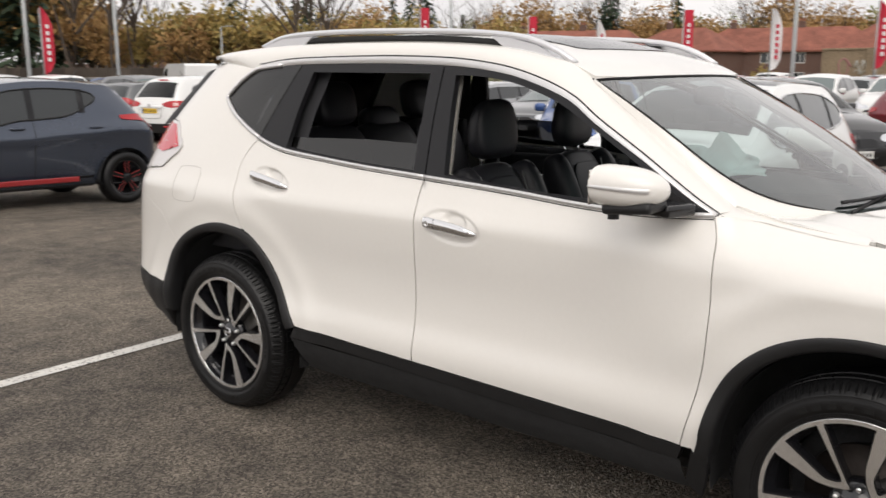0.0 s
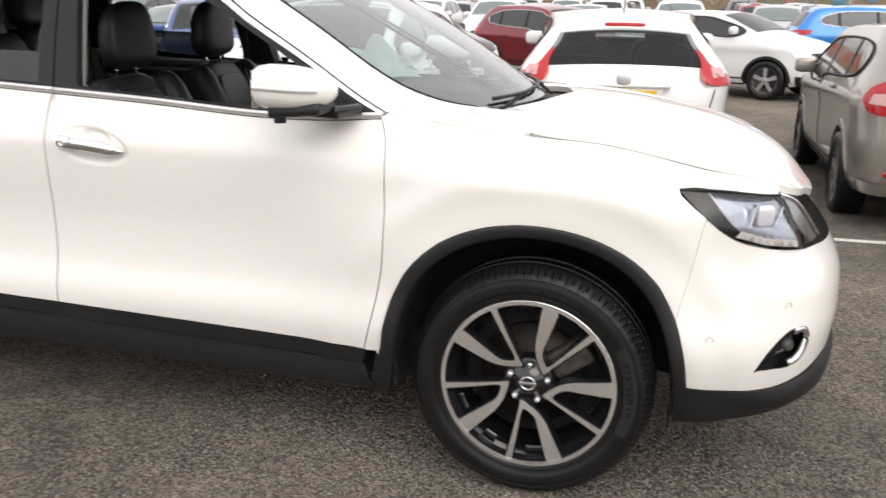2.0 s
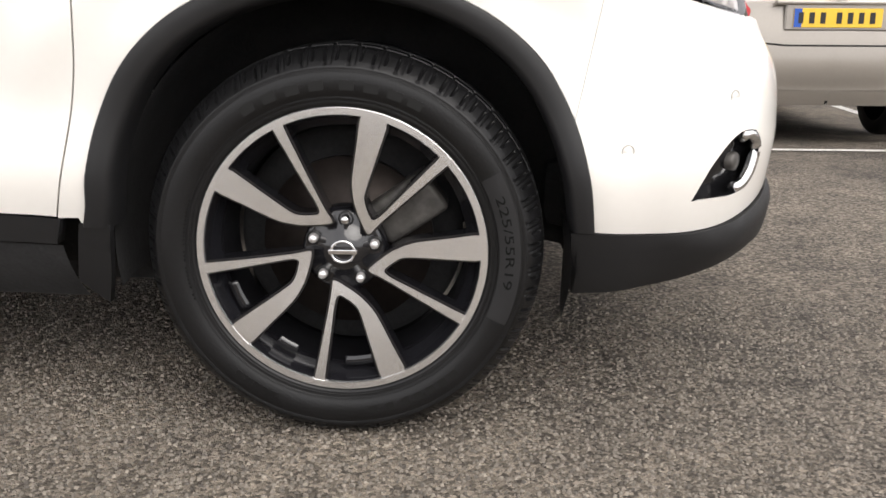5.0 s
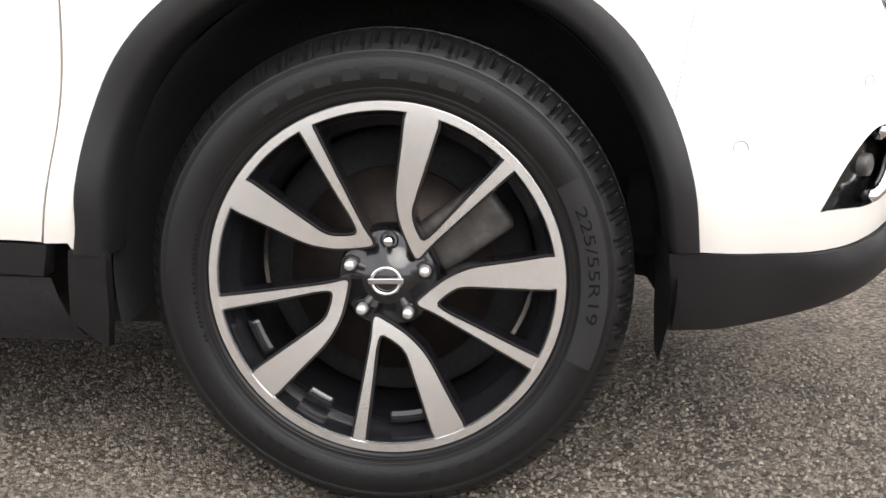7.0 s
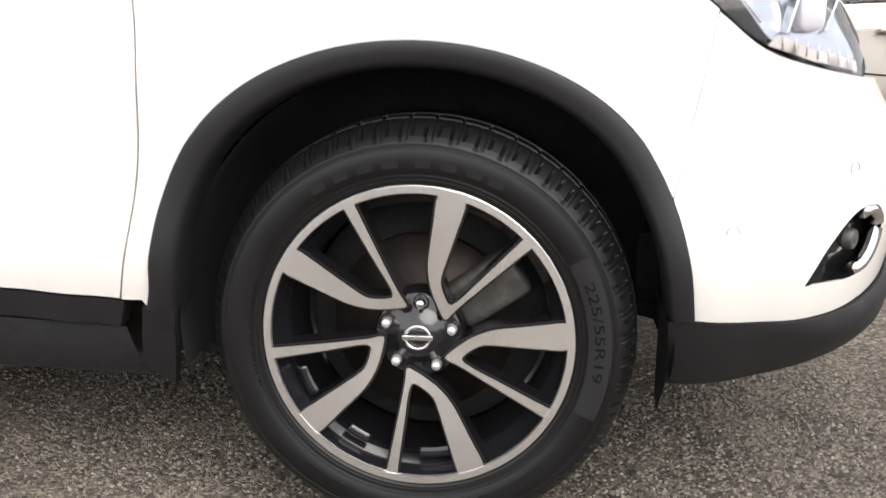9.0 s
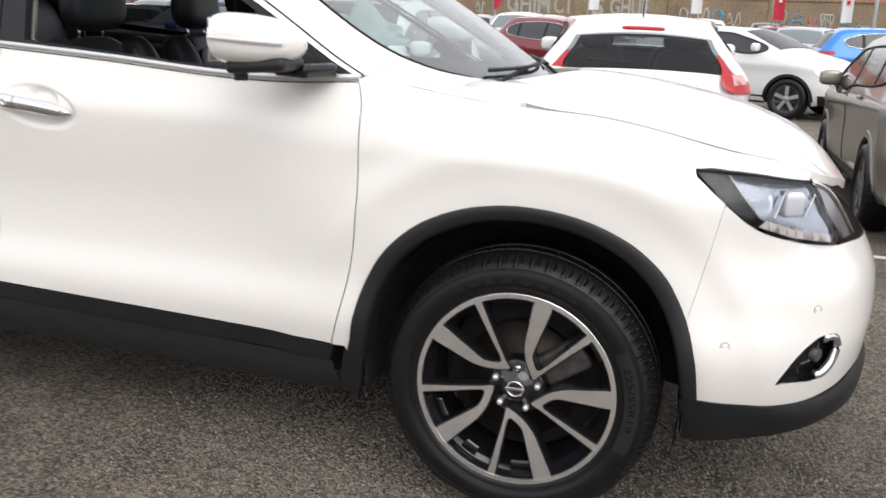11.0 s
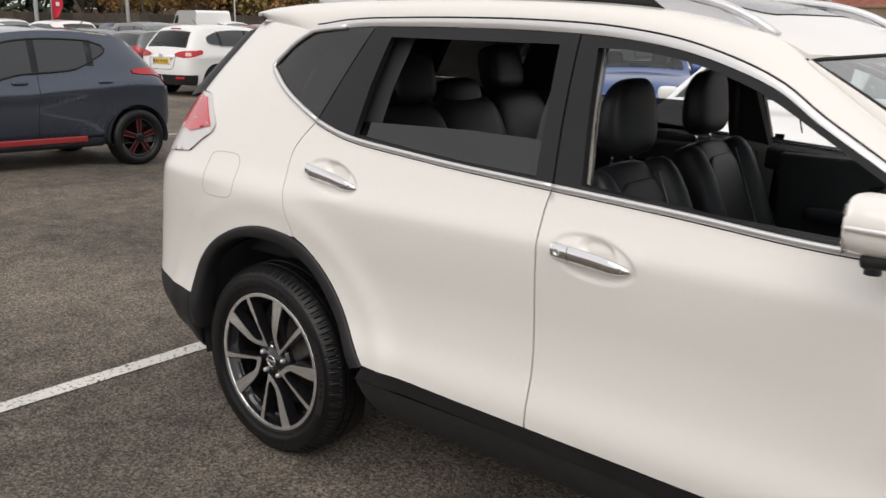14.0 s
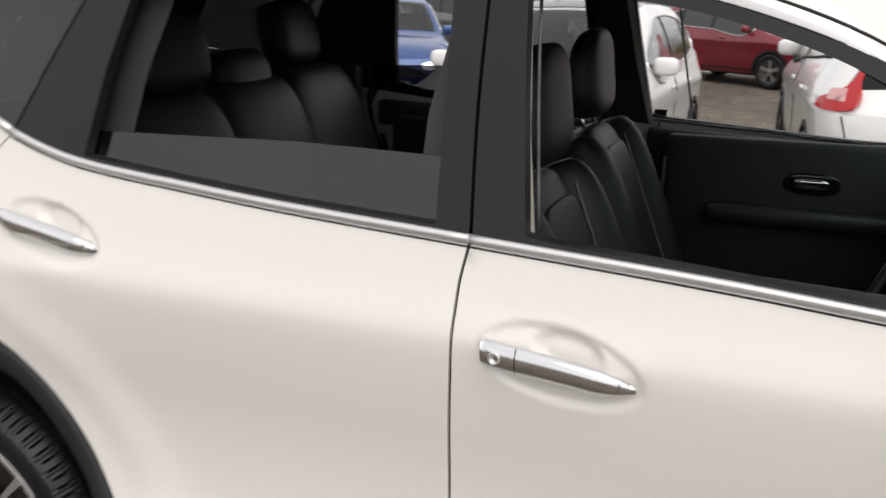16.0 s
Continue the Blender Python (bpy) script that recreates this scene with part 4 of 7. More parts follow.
        f.extend([(k + 2 * i, k + 2 * i + 2, k + 2 * i + 3, k + 2 * i + 1) for i in range(len(pa) - 1)])
    us = np.linspace(0, 1, 15)
    border([(0, y) for y in ys], [(.018, y) for y in ys])
    low_edge = [.87 + .05 * math.sin(math.pi * i / 30) for i in range(31)]
    border([(1, on_screen(1, i)) for i in range(31)], [(u, on_screen(u, i)) for i, u in enumerate(low_edge)])
    border([(u, on_screen(u, 0)) for u in us], [(u, on_screen(u, 0) + .018) for u in us])
    border([(u, on_screen(u, 30)) for u in us], [(u, on_screen(u, 30) - .018) for u in us])
    mk("screen_border", v, f, INK, ws)
    for s in (0, 1):
        def far_or_near(y):
            return 2 * MID - y if s else y
        line = curve([(.02, .165)] + EDGE[1:], .02)
        rim_in = resample([screen(u, far_or_near(y), .005) for u, y in line], 24)
        foot = [Vector((p.x, far_or_near(p.y - .012), p.z - .002)) for p in curve([q for q in edge3 if q[0] >= -.98], .03)]
        rim_out = resample(foot + [screen(u, far_or_near(y), .004) for u, y in ((1.03, .24), (1.035, .34), (1.035, .46))], 24)
        v, f = ribbon(rim_in, rim_out, 5, .005, (.3, 0, 1))
        mk("pillar_base", v, f, PAINT, car)
        v, f = tube([p + Vector((.002, 0, .001)) for p in rim_in], .0035, 6)
        mk("screen_seal", v, f, SEAL, car)
    v, f = tube([screen(0, y, .001) for y in ys], .0045, 6)
    mk("screen_seal", v, f, SEAL, car)
    # wipers
    for y0, y1 in ((.48, 1.10), (1.05, 1.55)):
        pts = [screen(.975 - .03 * k, y0 + (y1 - y0) * k, .016) for k in np.linspace(0, 1, 12)]
        v, f = tube(pts, .006, 6)
        w = mk("wiper", v, f, CLAD, car)
        p0 = Vector((xb(y0) + .02, y0 + .02, 1.085))
        v, f = tube([p0, p0.lerp(pts[6], .5) + Vector((0, 0, .006)), pts[6] + Vector((0, 0, .004))], .007, 6)
        mk("wiper_arm", v, f, CLAD, w)
    # roof with glass panel
    def roof_z(x, y):
        e = spline([(-3.1, 1.588), (-2.9, 1.606), (-2.4, 1.631), (-1.86, 1.632), (-1.5, 1.618), (-1.3, 1.597), (-1.15, 1.566), (-1.06, 1.543), (-.98, 1.505), (-.88, 1.45)], x)
        c = spline([(-3.2, 1.59), (-2.9, 1.645), (-2.4, 1.678), (-1.86, 1.682), (-1.4, 1.655), (-1.15, 1.60), (-1.0, 1.548), (-.88, 1.500)], x)
        t = abs(MID - y) / .645
        return c + (e - c) * t ** 2.4

    ed = [tuple(p[:2]) for p in curve([q for q in edge3 if q[0] <= -.98], .04)]
    rear_e = [(-3.16, y) for y in np.linspace(.38, 2 * MID - .38, 14)]
    front_e = [(-.885 - .10 * (abs(MID - y) / .70) ** 2, MID + (y - MID) * .90) for y in np.linspace(2 * MID - .17, .17, 20)]
    full = ed[::-1][::-1]
    loop = [p for p in ed] + [p for p in reversed(front_e)][1:-1] + [(p[0], 2 * MID - p[1]) for p in reversed(ed)] + list(reversed(rear_e))
    sun_roof = [(p[0], p[1]) for p in curve([(-1.20, .50), (-1.17, .60), (-1.155, MID), (-1.17, 2 * MID - .60), (-1.20, 2 * MID - .50), (-1.8, 2 * MID - .47), (-2.35, 2 * MID - .49), (-2.38, MID), (-2.35, .49), (-1.8, .47)], .06, True)]
    skin("roof", loop, lambda x, y: Vector((x, y, roof_z(x, y))), PAINT, car, step=.05, fold=.015, inward=Vector((0, 0, -1)), holes=[sun_roof], label="pearl white roof")
    skin("glass_roof", inset(sun_roof, .004), lambda x, y: Vector((x, y, roof_z(x, y) + .003)), GLOSSBLACK, car, step=.08, fold=.01, inward=Vector((0, 0, -1)), label="black glass roof panel")
    return car, front_door, rear_door


HERO, FRONT_DOOR, REAR_DOOR = build_hero()


# ---- wheels of the white car ----
def text_mesh(body, size, bold=0.0):
    """The letters of a word as flat 2D points and faces."""
    fc = bpy.data.curves.new("letters", "FONT")
    fc.body, fc.size, fc.resolution_u, fc.offset = body, size, 3, bold
    ob = new("letters", fc)
    dg = bpy.context.evaluated_depsgraph_get()
    me = bpy.data.meshes.new_from_object(ob.evaluated_get(dg))
    v, f = [tuple(p.co) for p in me.vertices], [tuple(p.vertices) for p in me.polygons]
    bpy.data.objects.remove(ob)
    bpy.data.meshes.remove(me)
    return v, f


def ring_letters(v, f, r, start, y):
    """Bends flat letters round the tyre, reading clockwise from start degrees."""
    out = []
    for px, py, _ in v:
        w = radians(start) + px / r
        out.append(Vector(((r + py) * math.sin(w), y, (r + py) * math.cos(w))))
    return out, f


def arc_bar(r0, r1, a0, a1, y, thick=.0012):
    v, n = [], 8
    for i in range(n + 1):
        w = radians(a0 + (a1 - a0) * i / n)
        for r in (r0, r1):
            v.append(Vector((r * math.sin(w), y, r * math.cos(w))))
            v.append(Vector((r * math.sin(w), y - thick, r * math.cos(w))))
    f = []
    for i in range(n):
        k, m = 4 * i, 4 * (i + 1)
        f += [(k + 1, k + 3, m + 3, m + 1), (k, k + 1, m + 1, m), (k + 2, m + 2, m + 3, k + 3)]
    f += [(0, 2, 3, 1), (4 * n, 4 * n + 1, 4 * n + 3, 4 * n + 2)]
    return v, f


def sidewall(r):
    return spline([(.257, -.012), (.264, -.021), (.28, -.029), (.305, -.033), (.33, -.029), (.346, -.018)], r)


SPOKE = [(724, 198), (716, 262), (703, 344), (709, 390), (722, 425), (735, 453), (744, 453), (761, 432), (826, 372), (889, 314), (915, 298), (889, 273), (874, 297), (812, 361), (751, 426), (738, 400), (731, 372), (745, 330), (765, 272), (784, 216)]


def soften(loop):
    """Corners of an outline cut twice."""
    p = [Vector(q) for q in loop]
    for cut in (.2, .25):
        p = [q for a, b in zip(p, p[1:] + p[:1]) for q in (a.lerp(b, cut), a.lerp(b, 1 - cut))]
    return p


def build_wheel(x, front=True):
    wheel = new("wheel")
    wheel.parent = HERO
    wheel.location = (x, 0, .352)
    # tyre with shoulder blocks, flattened on the ground
    prof = [(.250, .005), (.257, -.012), (.262, -.0195), (.266, -.0225), (.268, -.0215), (.28, -.029), (.292, -.0325), (.305, -.033), (.316, -.0315), (.324, -.0285), (.326, -.0295), (.328, -.0275),
            (.332, -.0235), (.336, -.0190), (.340, -.0135), (.345, -.006), (.350, .002), (.354, .010), (.3575, .019), (.359, .028), (.3525, .030), (.3525, .035), (.360, .037), (.3615, .068), (.355, .070), (.355, .078),
            (.3615, .08), (.362, .12), (.359, .16), (.350, .18), (.30, .20), (.25, .19)]
    PITCH = 104
    N = PITCH * 6
    v, f, n = [], [], len(prof)
    for i in range(N):
        w = 2 * math.pi * i / N
        pitch, step = divmod(i, 6)
        start = .3295 if pitch % 2 else .3365
        for r, y in prof:
            if r > start and y < .0295 and step == 0:
                depth = .75 if y < .006 else .22
                r, y = r - .0052 * depth, y + .0042 * depth
            elif r > start and y < .012 and step == 3 and pitch % 2:
                r, y = r - .0010, y + .0010
            elif .036 < y < .069 and step == 3 and pitch % 2:
                r -= .003
            z = r * math.cos(w)
            v.append(Vector((r * math.sin(w), y - (.004 if z < -.33 and r > .3 and y < 0 else 0), max(z, -.350))))
    for i in range(N):
        j = (i + 1) % N
        f += [(i * n + k, i * n + k + 1, j * n + k + 1, j * n + k) for k in range(n - 1)]
    tyre = mk("tyre", v, f, RUBBER, wheel, label="black road tyre with moulded size marks")
    for p in tyre.data.polygons:
        p.use_smooth = min(math.hypot(tyre.data.vertices[q].co.x, tyre.data.vertices[q].co.z) for q in p.vertices) < .3285
    for r, y in ((.2685, -.0236), (.2745, -.0268), (.2762, -.0278), (.3195, -.0308), (.3220, -.0298)):
        rv, rf = lathe([(r - .0009, y + .0012), (r, y - .0006), (r + .0009, y + .0012)], 120)
        mk("sidewall_ring", rv, rf, RUBBER, tyre)
    # moulded size, maker's name as plain bars
    tv, tf = text_mesh("225/55R19", .0225)
    wide = max(p[0] for p in tv)
    tv, tf = ring_letters([(p[0] * .166 / wide, p[1], 0) for p in tv], tf, .2890, 68, -.0352)
    mk("tyre_size", tv, tf, EMBOSS, tyre, False)
    bv, bf = [], []
    for i in range(25):
        w = radians(61 + 52 * i / 24)
        for r in (.279, .2875, .297, .3065, .3155):
            bv.append(Vector((r * math.sin(w), sidewall(r) - .0016, r * math.cos(w))))
    bf = [(i * 5 + k, i * 5 + k + 1, (i + 1) * 5 + k + 1, (i + 1) * 5 + k) for i in range(24) for k in range(4)]
    mk("size_band", bv, bf, BAND, tyre)
    if front:
        for a in (-33, -25, -17, -9, 1, 9, 17, 24):
            bv, bf = arc_bar(.2885, .3045, a, a + 4.8, -.0322, .0014)
            mk("name_bar", bv, bf, RELIEF, tyre, False)
        for a in (136, 141, 146, 151, 156, 162, 168):
            bv, bf = arc_bar(.2895, .3040, a, a + 3.2, -.0322, .0014)
            mk("name_bar", bv, bf, RELIEF, tyre, False)
        for a in (205, 208.5, 212, 216, 219.5):
            bv, bf = arc_bar(.291, .300, a, a + 2.2, -.0320, .0018)
            mk("name_bar", bv, bf, RUBBER, tyre, False)
        for k in range(26):
            bv, bf = arc_bar(.277, .2835, 252 + k * 1.5, 252.8 + k * 1.5, -.0283, .0008)
            if k in (2, 9, 13):
                continue
            mk("sidewall_mark", bv, bf, EMBOSS, tyre, False)
    # rim: machined lip, black barrel
    v, f = lathe([(.2585, -.004), (.2590, -.0195), (.2578, -.0204), (.2462, -.0202), (.2445, -.0160)], 160)
    rim = mk("rim", v, f, MACHINED, wheel, False, label="diamond-cut and black alloy rim")
    v, f = lathe([(.2445, -.0160), (.240, -.004), (.236, .008), (.226, .016), (.222, .03), (.218, .10), (.214, .17)], 96)
    mk("barrel", v, f, WHEELBLACK, rim)

    def face(px, pz):
        r = math.hypot(px, pz)
        return Vector((px, -.0194 + .020 * max(0, 1 - r / .25) ** 1.4, pz))

    base = [((a - 684) / 1205, -(b - 492) / 1185) for a, b in SPOKE]
    rings = []
    for i, (px, pz) in enumerate(base):
        r = math.hypot(px, pz)
        if r > .225:
            px, pz = px * .2575 / r, pz * .2575 / r
        rings.append((px, pz))
    for k in range(5):
        w = -radians(72 * k + .8)
        c, s = math.cos(w), math.sin(w)
        lp = [(px * c - pz * s, px * s + pz * c) for px, pz in rings]
        loop = [tuple(p) for p in straight(soften(lp), .010)]
        sp = skin("spoke_face", loop, face, MACHINED, rim, step=.02, fold=0, gap=.0012)
        wide_loop = inset(loop, -.0028)
        skin("spoke", wide_loop, lambda a, b: face(a, b) + Vector((0, .004, 0)), WHEELBLACK, rim, step=.03, fold=.04)
        # shallow ledge inside each wide opening
        a0 = 72 * k + 24
        for q, (b0, b1) in enumerate(((a0 + 2, a0 + 17), (a0 + 41, a0 + 52))):
            if not 150 < (b0 + b1) / 2 - 4 < 265:
                continue
            bv, bf = arc_bar(.205, .222, b0 - 4, b1 - 4, .012, .006)
            mk("rim_ledge", bv, bf, WHEELBLACK, rim)
    # hub, nuts, badge
    v, f = lathe([(.0001, -.003), (.033, -.003), (.036, .002), (.046, .004), (.050, .010), (.066, .008), (.074, .012), (.078, .05)], 48)
    hub = mk("hub", v, f, WHEELBLACK, rim, label="gloss black hub")
    for k in range(5):
        w = radians(5 + 72 * k)
        mt = Matrix.Translation((.058 * math.sin(w), .004, .058 * math.cos(w)))
        v, f = lathe([(.0001, -.012), (.0062, -.0115), (.0078, -.008), (.0088, .006)], 16, mt)
        mk("wheel_nut", v, f, CHROME if not k else SATIN, hub, True, label="chrome wheel nut")
        v, f = lathe([(.0105, .010), (.0115, .002), (.0135, .002), (.0145, .010)], 20, mt)
        mk("nut_well", v, f, GLOSSBLACK, hub)
    v, f = tube([Vector((.021 * math.sin(w), -.005, .0195 * math.cos(w))) for w in np.linspace(0, 2 * math.pi, 41)[:-1]], .0028, 8, True, up=(0, 1, 0))
    mk("badge_ring", v, f, CHROME, hub)
    mkb("badge_bar", rounded_box((.052, .004, .0085), .0015, 2, pose(0, -.006, 0)), CHROME, hub, label="plain silver badge bar")
    # brake
    v, f = lathe([(.0001, .062), (.07, .062), (.078, .072), (.158, .072), (.158, .094), (.08, .094)], 64)
    mk("brake_disc", v, f, BRAKE, wheel, label="worn iron brake disc")
    mkb("brake_caliper", rounded_box((.085, .07, .13), .014, 3, pose(.112, .075, .070, 0, 56, 0)), CALIPER, wheel, True)
    v, f = lathe([(.0001, .10), (.10, .10), (.20, .115), (.213, .13)], 48)
    mk("dust_shield", v, f, LINER, wheel)
    return wheel


build_wheel(0.0)
WR = build_wheel(-2.705)
for x in (0, -2.705):
    src = WR
    c = copy_thing(WR, Matrix.Translation((x, 2 * MID, .352)) @ Matrix.Rotation(math.pi, 4, "Z"))

# underbody
v, f = [], []
mkb("underbody", rounded_box((2.05, 1.30, .18), .05, 2, pose(-1.35, MID, .30)), LINER, HERO, label="dark underbody")
mkb("underbody", rounded_box((.30, 1.1, .16), .05, 2, pose(.52, MID, .39)), LINER, HERO)
mkb("underbody", rounded_box((.45, 1.1, .26), .05, 2, pose(-3.35, MID, .46)), LINER, HERO)
mkb("engine_bay", rounded_box((.95, .92, .55), .05, 2, pose(.05, MID, .68)), LINER, HERO)
mkb("boot_floor", rounded_box((.95, 1.05, .45), .05, 2, pose(-2.95, MID, .78)), LINER, HERO)
mkb("axle", rounded_box((.08, 1.4, .08), .02, 2, pose(0, MID, .33)), LINER, HERO)
mkb("axle", rounded_box((.08, 1.4, .08), .02, 2, pose(-2.705, MID, .33)), LINER, HERO)


# ---- cabin ----
def shield(size, m):
    """A headrest: wide and square below, drawn in and bent forward towards the top."""
    v, f = pad(size, Matrix(), .62, .55)
    out = []
    for p in v:
        u = p.z / size[2] + .5
        out.append(m @ Vector((p.x * (1 - .25 * u) + .035 * u * u, p.y * (1.04 - .20 * u * u), p.z)))
    return out, f


def seat(x, y, lean, head):
    """A front seat; x is the top of the backrest."""
    s = new("front_seat")
    s.parent = HERO
    tagged(s, "black leather front seat")
    m = pose(x, y, 1.14, 0, lean, 0)
    back = mk("backrest", *pad((.13, .36, .62), m @ pose(0, 0, -.30), .5, .6), LEATHER, s)
    for k in (-1, 1):
        mk("bolster", *pad((.17, .115, .60), m @ pose(.022, .196 * k, -.30, 0, 0, 16 * k), .6, .75), LEATHER, s)
        v, f = tube([m @ Vector((.062, .145 * k, z)) for z in np.linspace(-.05, -.55, 10)], .003, 5)
        mk("seam", v, f, STITCH, s)
    mk("insert", *pad((.02, .25, .42), m @ pose(.060, 0, -.27), .4, .4), LEATHER, s)
    h = mk("headrest", *shield((.115, .27, .235), pose(x + head, y, 1.290, 0, lean * .5, 0)), LEATHER, s, label="padded black headrest")
    for k in (-1, 1):
        v, f = tube([m @ Vector((0, .06 * k, -.03)), Vector((x + head, y + .06 * k, 1.22))], .006, 6)
        mk("headrest_post", v, f, CHROME, h)
    mk("cushion", *pad((.52, .50, .17), pose(x + .42, y, .58, 0, -8, 0), .5, .5), LEATHER, s)
    return s


seat(-1.615, .50, -21, .02)
seat(-1.665, 1.24, -21, -.005)
rear = new("rear_bench")
rear.parent = HERO
tagged(rear, "black leather rear bench")
for y in (.46, .87, 1.28):
    mk("backrest", *pad((.17, .43, .74), pose(-2.40 - .10 * (y - .46), y, .92, 0, -20, 0), .4, .45), LEATHER, rear)
    mk("headrest", *pad((.11, .24, .20), pose(-2.46 - .22 * (y - .46), y, 1.375 if y != .87 else 1.25, 0, -12, 0), .55, .5), LEATHER, rear)
mk("cushion", *pad((.55, 1.32, .18), pose(-2.20, MID, .60, 0, -6, 0), .4, .3), LEATHER, rear)
# far side trim, pillars, roof lining, dash
for s in (0, 1):
    def fy(y):
        return 2 * MID - y if s else y
    for x0, x1, nm in ((-1.50, -.52, "door_trim"), (-2.45, -1.60, "door_trim")):
        bm = rounded_box((x1 - x0, .05, .62), .02, 2, pose((x0 + x1) / 2, fy(.105), .775))
        t = mkb(nm, bm, TRIM, HERO, True, "black padded door trim")
        mkb("armrest", rounded_box((.55, .07, .06), .025, 3, pose((x0 + x1) / 2 - .08, fy(.15), .86)), LEATHER, t, True)
        if s:
            mk("inner_handle", *pad((.10, .02, .03), pose((x0 + x1) / 2 - .06, fy(.142), .965), .6, .6), CHROME, t, label="chrome inner door handle")
            mk("handle_cup", *pad((.16, .012, .065), pose((x0 + x1) / 2 - .06, fy(.132), .963), .7, .7), GLOSSBLACK, t)
        mkb("sill_pad", rounded_box((x1 - x0 + (.02 if s else .1), .045, .09), .018, 2, pose((x0 + x1) / 2 - .06 * s, fy(.075), (1.035 if s else 1.075) if x0 > -1.6 else (1.075 if s else 1.11), 0, 2, 0)), TRIM, t, True)
    v, f = ribbon([FLANK.at(*q) for q in ((-1.46, 1.10), (-1.50, 1.30), (-1.53, 1.51))], [FLANK.at(*q) for q in ((-1.66 + .035 * s, 1.12), (-1.66 + .035 * s, 1.32), (-1.63 + .02 * s, 1.51))], 3)
    v = [Vector((p.x - .11 * s, fy(p.y + .055), p.z)) for p in v]
    mk("pillar_trim", v, f, TRIM, HERO)
    # pale strip painting the light that catches the pillar's front edge
    v, f = ribbon([FLANK.at(*q) for q in ((-1.445, 1.10), (-1.482, 1.30), (-1.51, 1.51))], [FLANK.at(*q) for q in ((-1.485, 1.10), (-1.512, 1.30), (-1.535, 1.51))], 2)
    mk("pillar_edge", [Vector((p.x - .11 * s, fy(p.y + .051), p.z)) for p in v], f, LITTRIM, HERO)
    v, f = ribbon([FLANK.at(*q) for q in ((-2.26, 1.18), (-2.24, 1.36), (-2.2, 1.52))], [FLANK.at(*q) for q in ((-2.54, 1.25), (-2.44, 1.40), (-2.36, 1.52))], 3)
    v = [Vector((p.x - .28 * s, fy(p.y + .055), p.z)) for p in v]
    mk("pillar_trim", v, f, TRIM, HERO)
    mkb("boot_trim", rounded_box((.50, .05, .56), .02, 2, pose(-2.80, fy(.16), .98)), TRIM, HERO)
    pts = [(-1.575 - .11 * s, fy(.17), 1.44), (-1.585 - .11 * s, fy(.13), 1.20), (-1.59 - .11 * s, fy(.12), .98)]
    v, f = tube(pts, .022, 4, flat=.1, up=(0, 1, 0))
    b = mk("seat_belt", v, f, INK, HERO)
    c = Vector((-1.54 - .10 * s, fy(.18), 1.03))
    v, f = tube([c + Vector((-.016, 0, -.03)), c + Vector((-.020, 0, .028)), c + Vector((.018, 0, .028)), c + Vector((.014, 0, -.03)), c + Vector((-.006, 0, -.03))], .006, 6, up=(0, 1, 0))
    mk("belt_buckle", v, f, WHITELENS, b, label="pale metal belt tongue")
    v, f = ribbon([(x, fy(.22), z) for x, z in ((-.99, 1.475), (-1.2, 1.54), (-1.5, 1.575), (-2.3, 1.585), (-3.0, 1.555))],
                  [(x, MID, z) for x, z in ((-.90, 1.485), (-1.2, 1.575), (-1.5, 1.615), (-2.3, 1.635), (-3.05, 1.575))], 6, .02, (0, 0, 1))
    mk("headliner", v, f, TRIM, HERO)
dash = mk("dashboard", *pad((.62, 1.46, .30), pose(-.52, MID, .925, 0, 8, 0), .35, .25), TRIM, HERO, label="dark grey dashboard")
mk("instrument_hood", *pad((.22, .34, .12), pose(-.72, .50, 1.06), .5, .5), TRIM, HERO)
st = mk("steering_wheel", *tube([pose(-.90, .50, 1.00, 0, -64, 0) @ Vector((.185 * math.cos(w), .185 * math.sin(w), 0)) for w in np.linspace(0, 2 * math.pi, 41)[:-1]], .016, 8, True), LEATHER, HERO, label="black leather steering wheel")
mk("wheel_boss", *pad((.06, .16, .13), pose(-.88, .50, 1.00, 0, -64 + 90, 0), .6, .6), TRIM, st)
mk("wheel_spoke", *tube([pose(-.90, .50, 1.00, 0, -64, 0) @ Vector((0, y, .0)) for y in (-.18, 0, .18)], .014, 6), GLOSSBLACK, st)
# white dust sheet folded on the far front seat and dash
PAPER = material("thin_white_plastic", (0.82, 0.84, 0.83), 0.45, 0, 0, 0.05, 9, 0.002, 14)
v, f = [], []
for i in range(17):
    for j in range(21):
        u, w = i / 16, j / 20
        top = Vector((-.81 + .28 * w, .60 + .03 * w, 1.262 - .035 * w + .080 * math.exp(-((w - .52) / .10) ** 2)))
        low = Vector((-.80 + .27 * w, .54 + .06 * w, 1.165))
        p = top.lerp(low, u)
        fold = .012 * math.sin(11 * w + 3 * u) + .012 * noise.noise(Vector((u * 4, w * 6, 1.7)))
        v.append((p.x + fold, p.y + fold, p.z - .03 * math.sin(math.pi * u) * (1 - w) + .006 * math.sin(9 * w)))
f = [(i * 21 + j, (i + 1) * 21 + j, (i + 1) * 21 + j + 1, i * 21 + j + 1) for i in range(16) for j in range(20)]
sheet = mk("dust_cover", v, f, PAPER, HERO, True, "crumpled white plastic steering wheel cover")
mk("rear_view_mirror", *pad((.04, .24, .07), pose(-.84, MID, 1.43), .5, .5), TRIM, HERO)


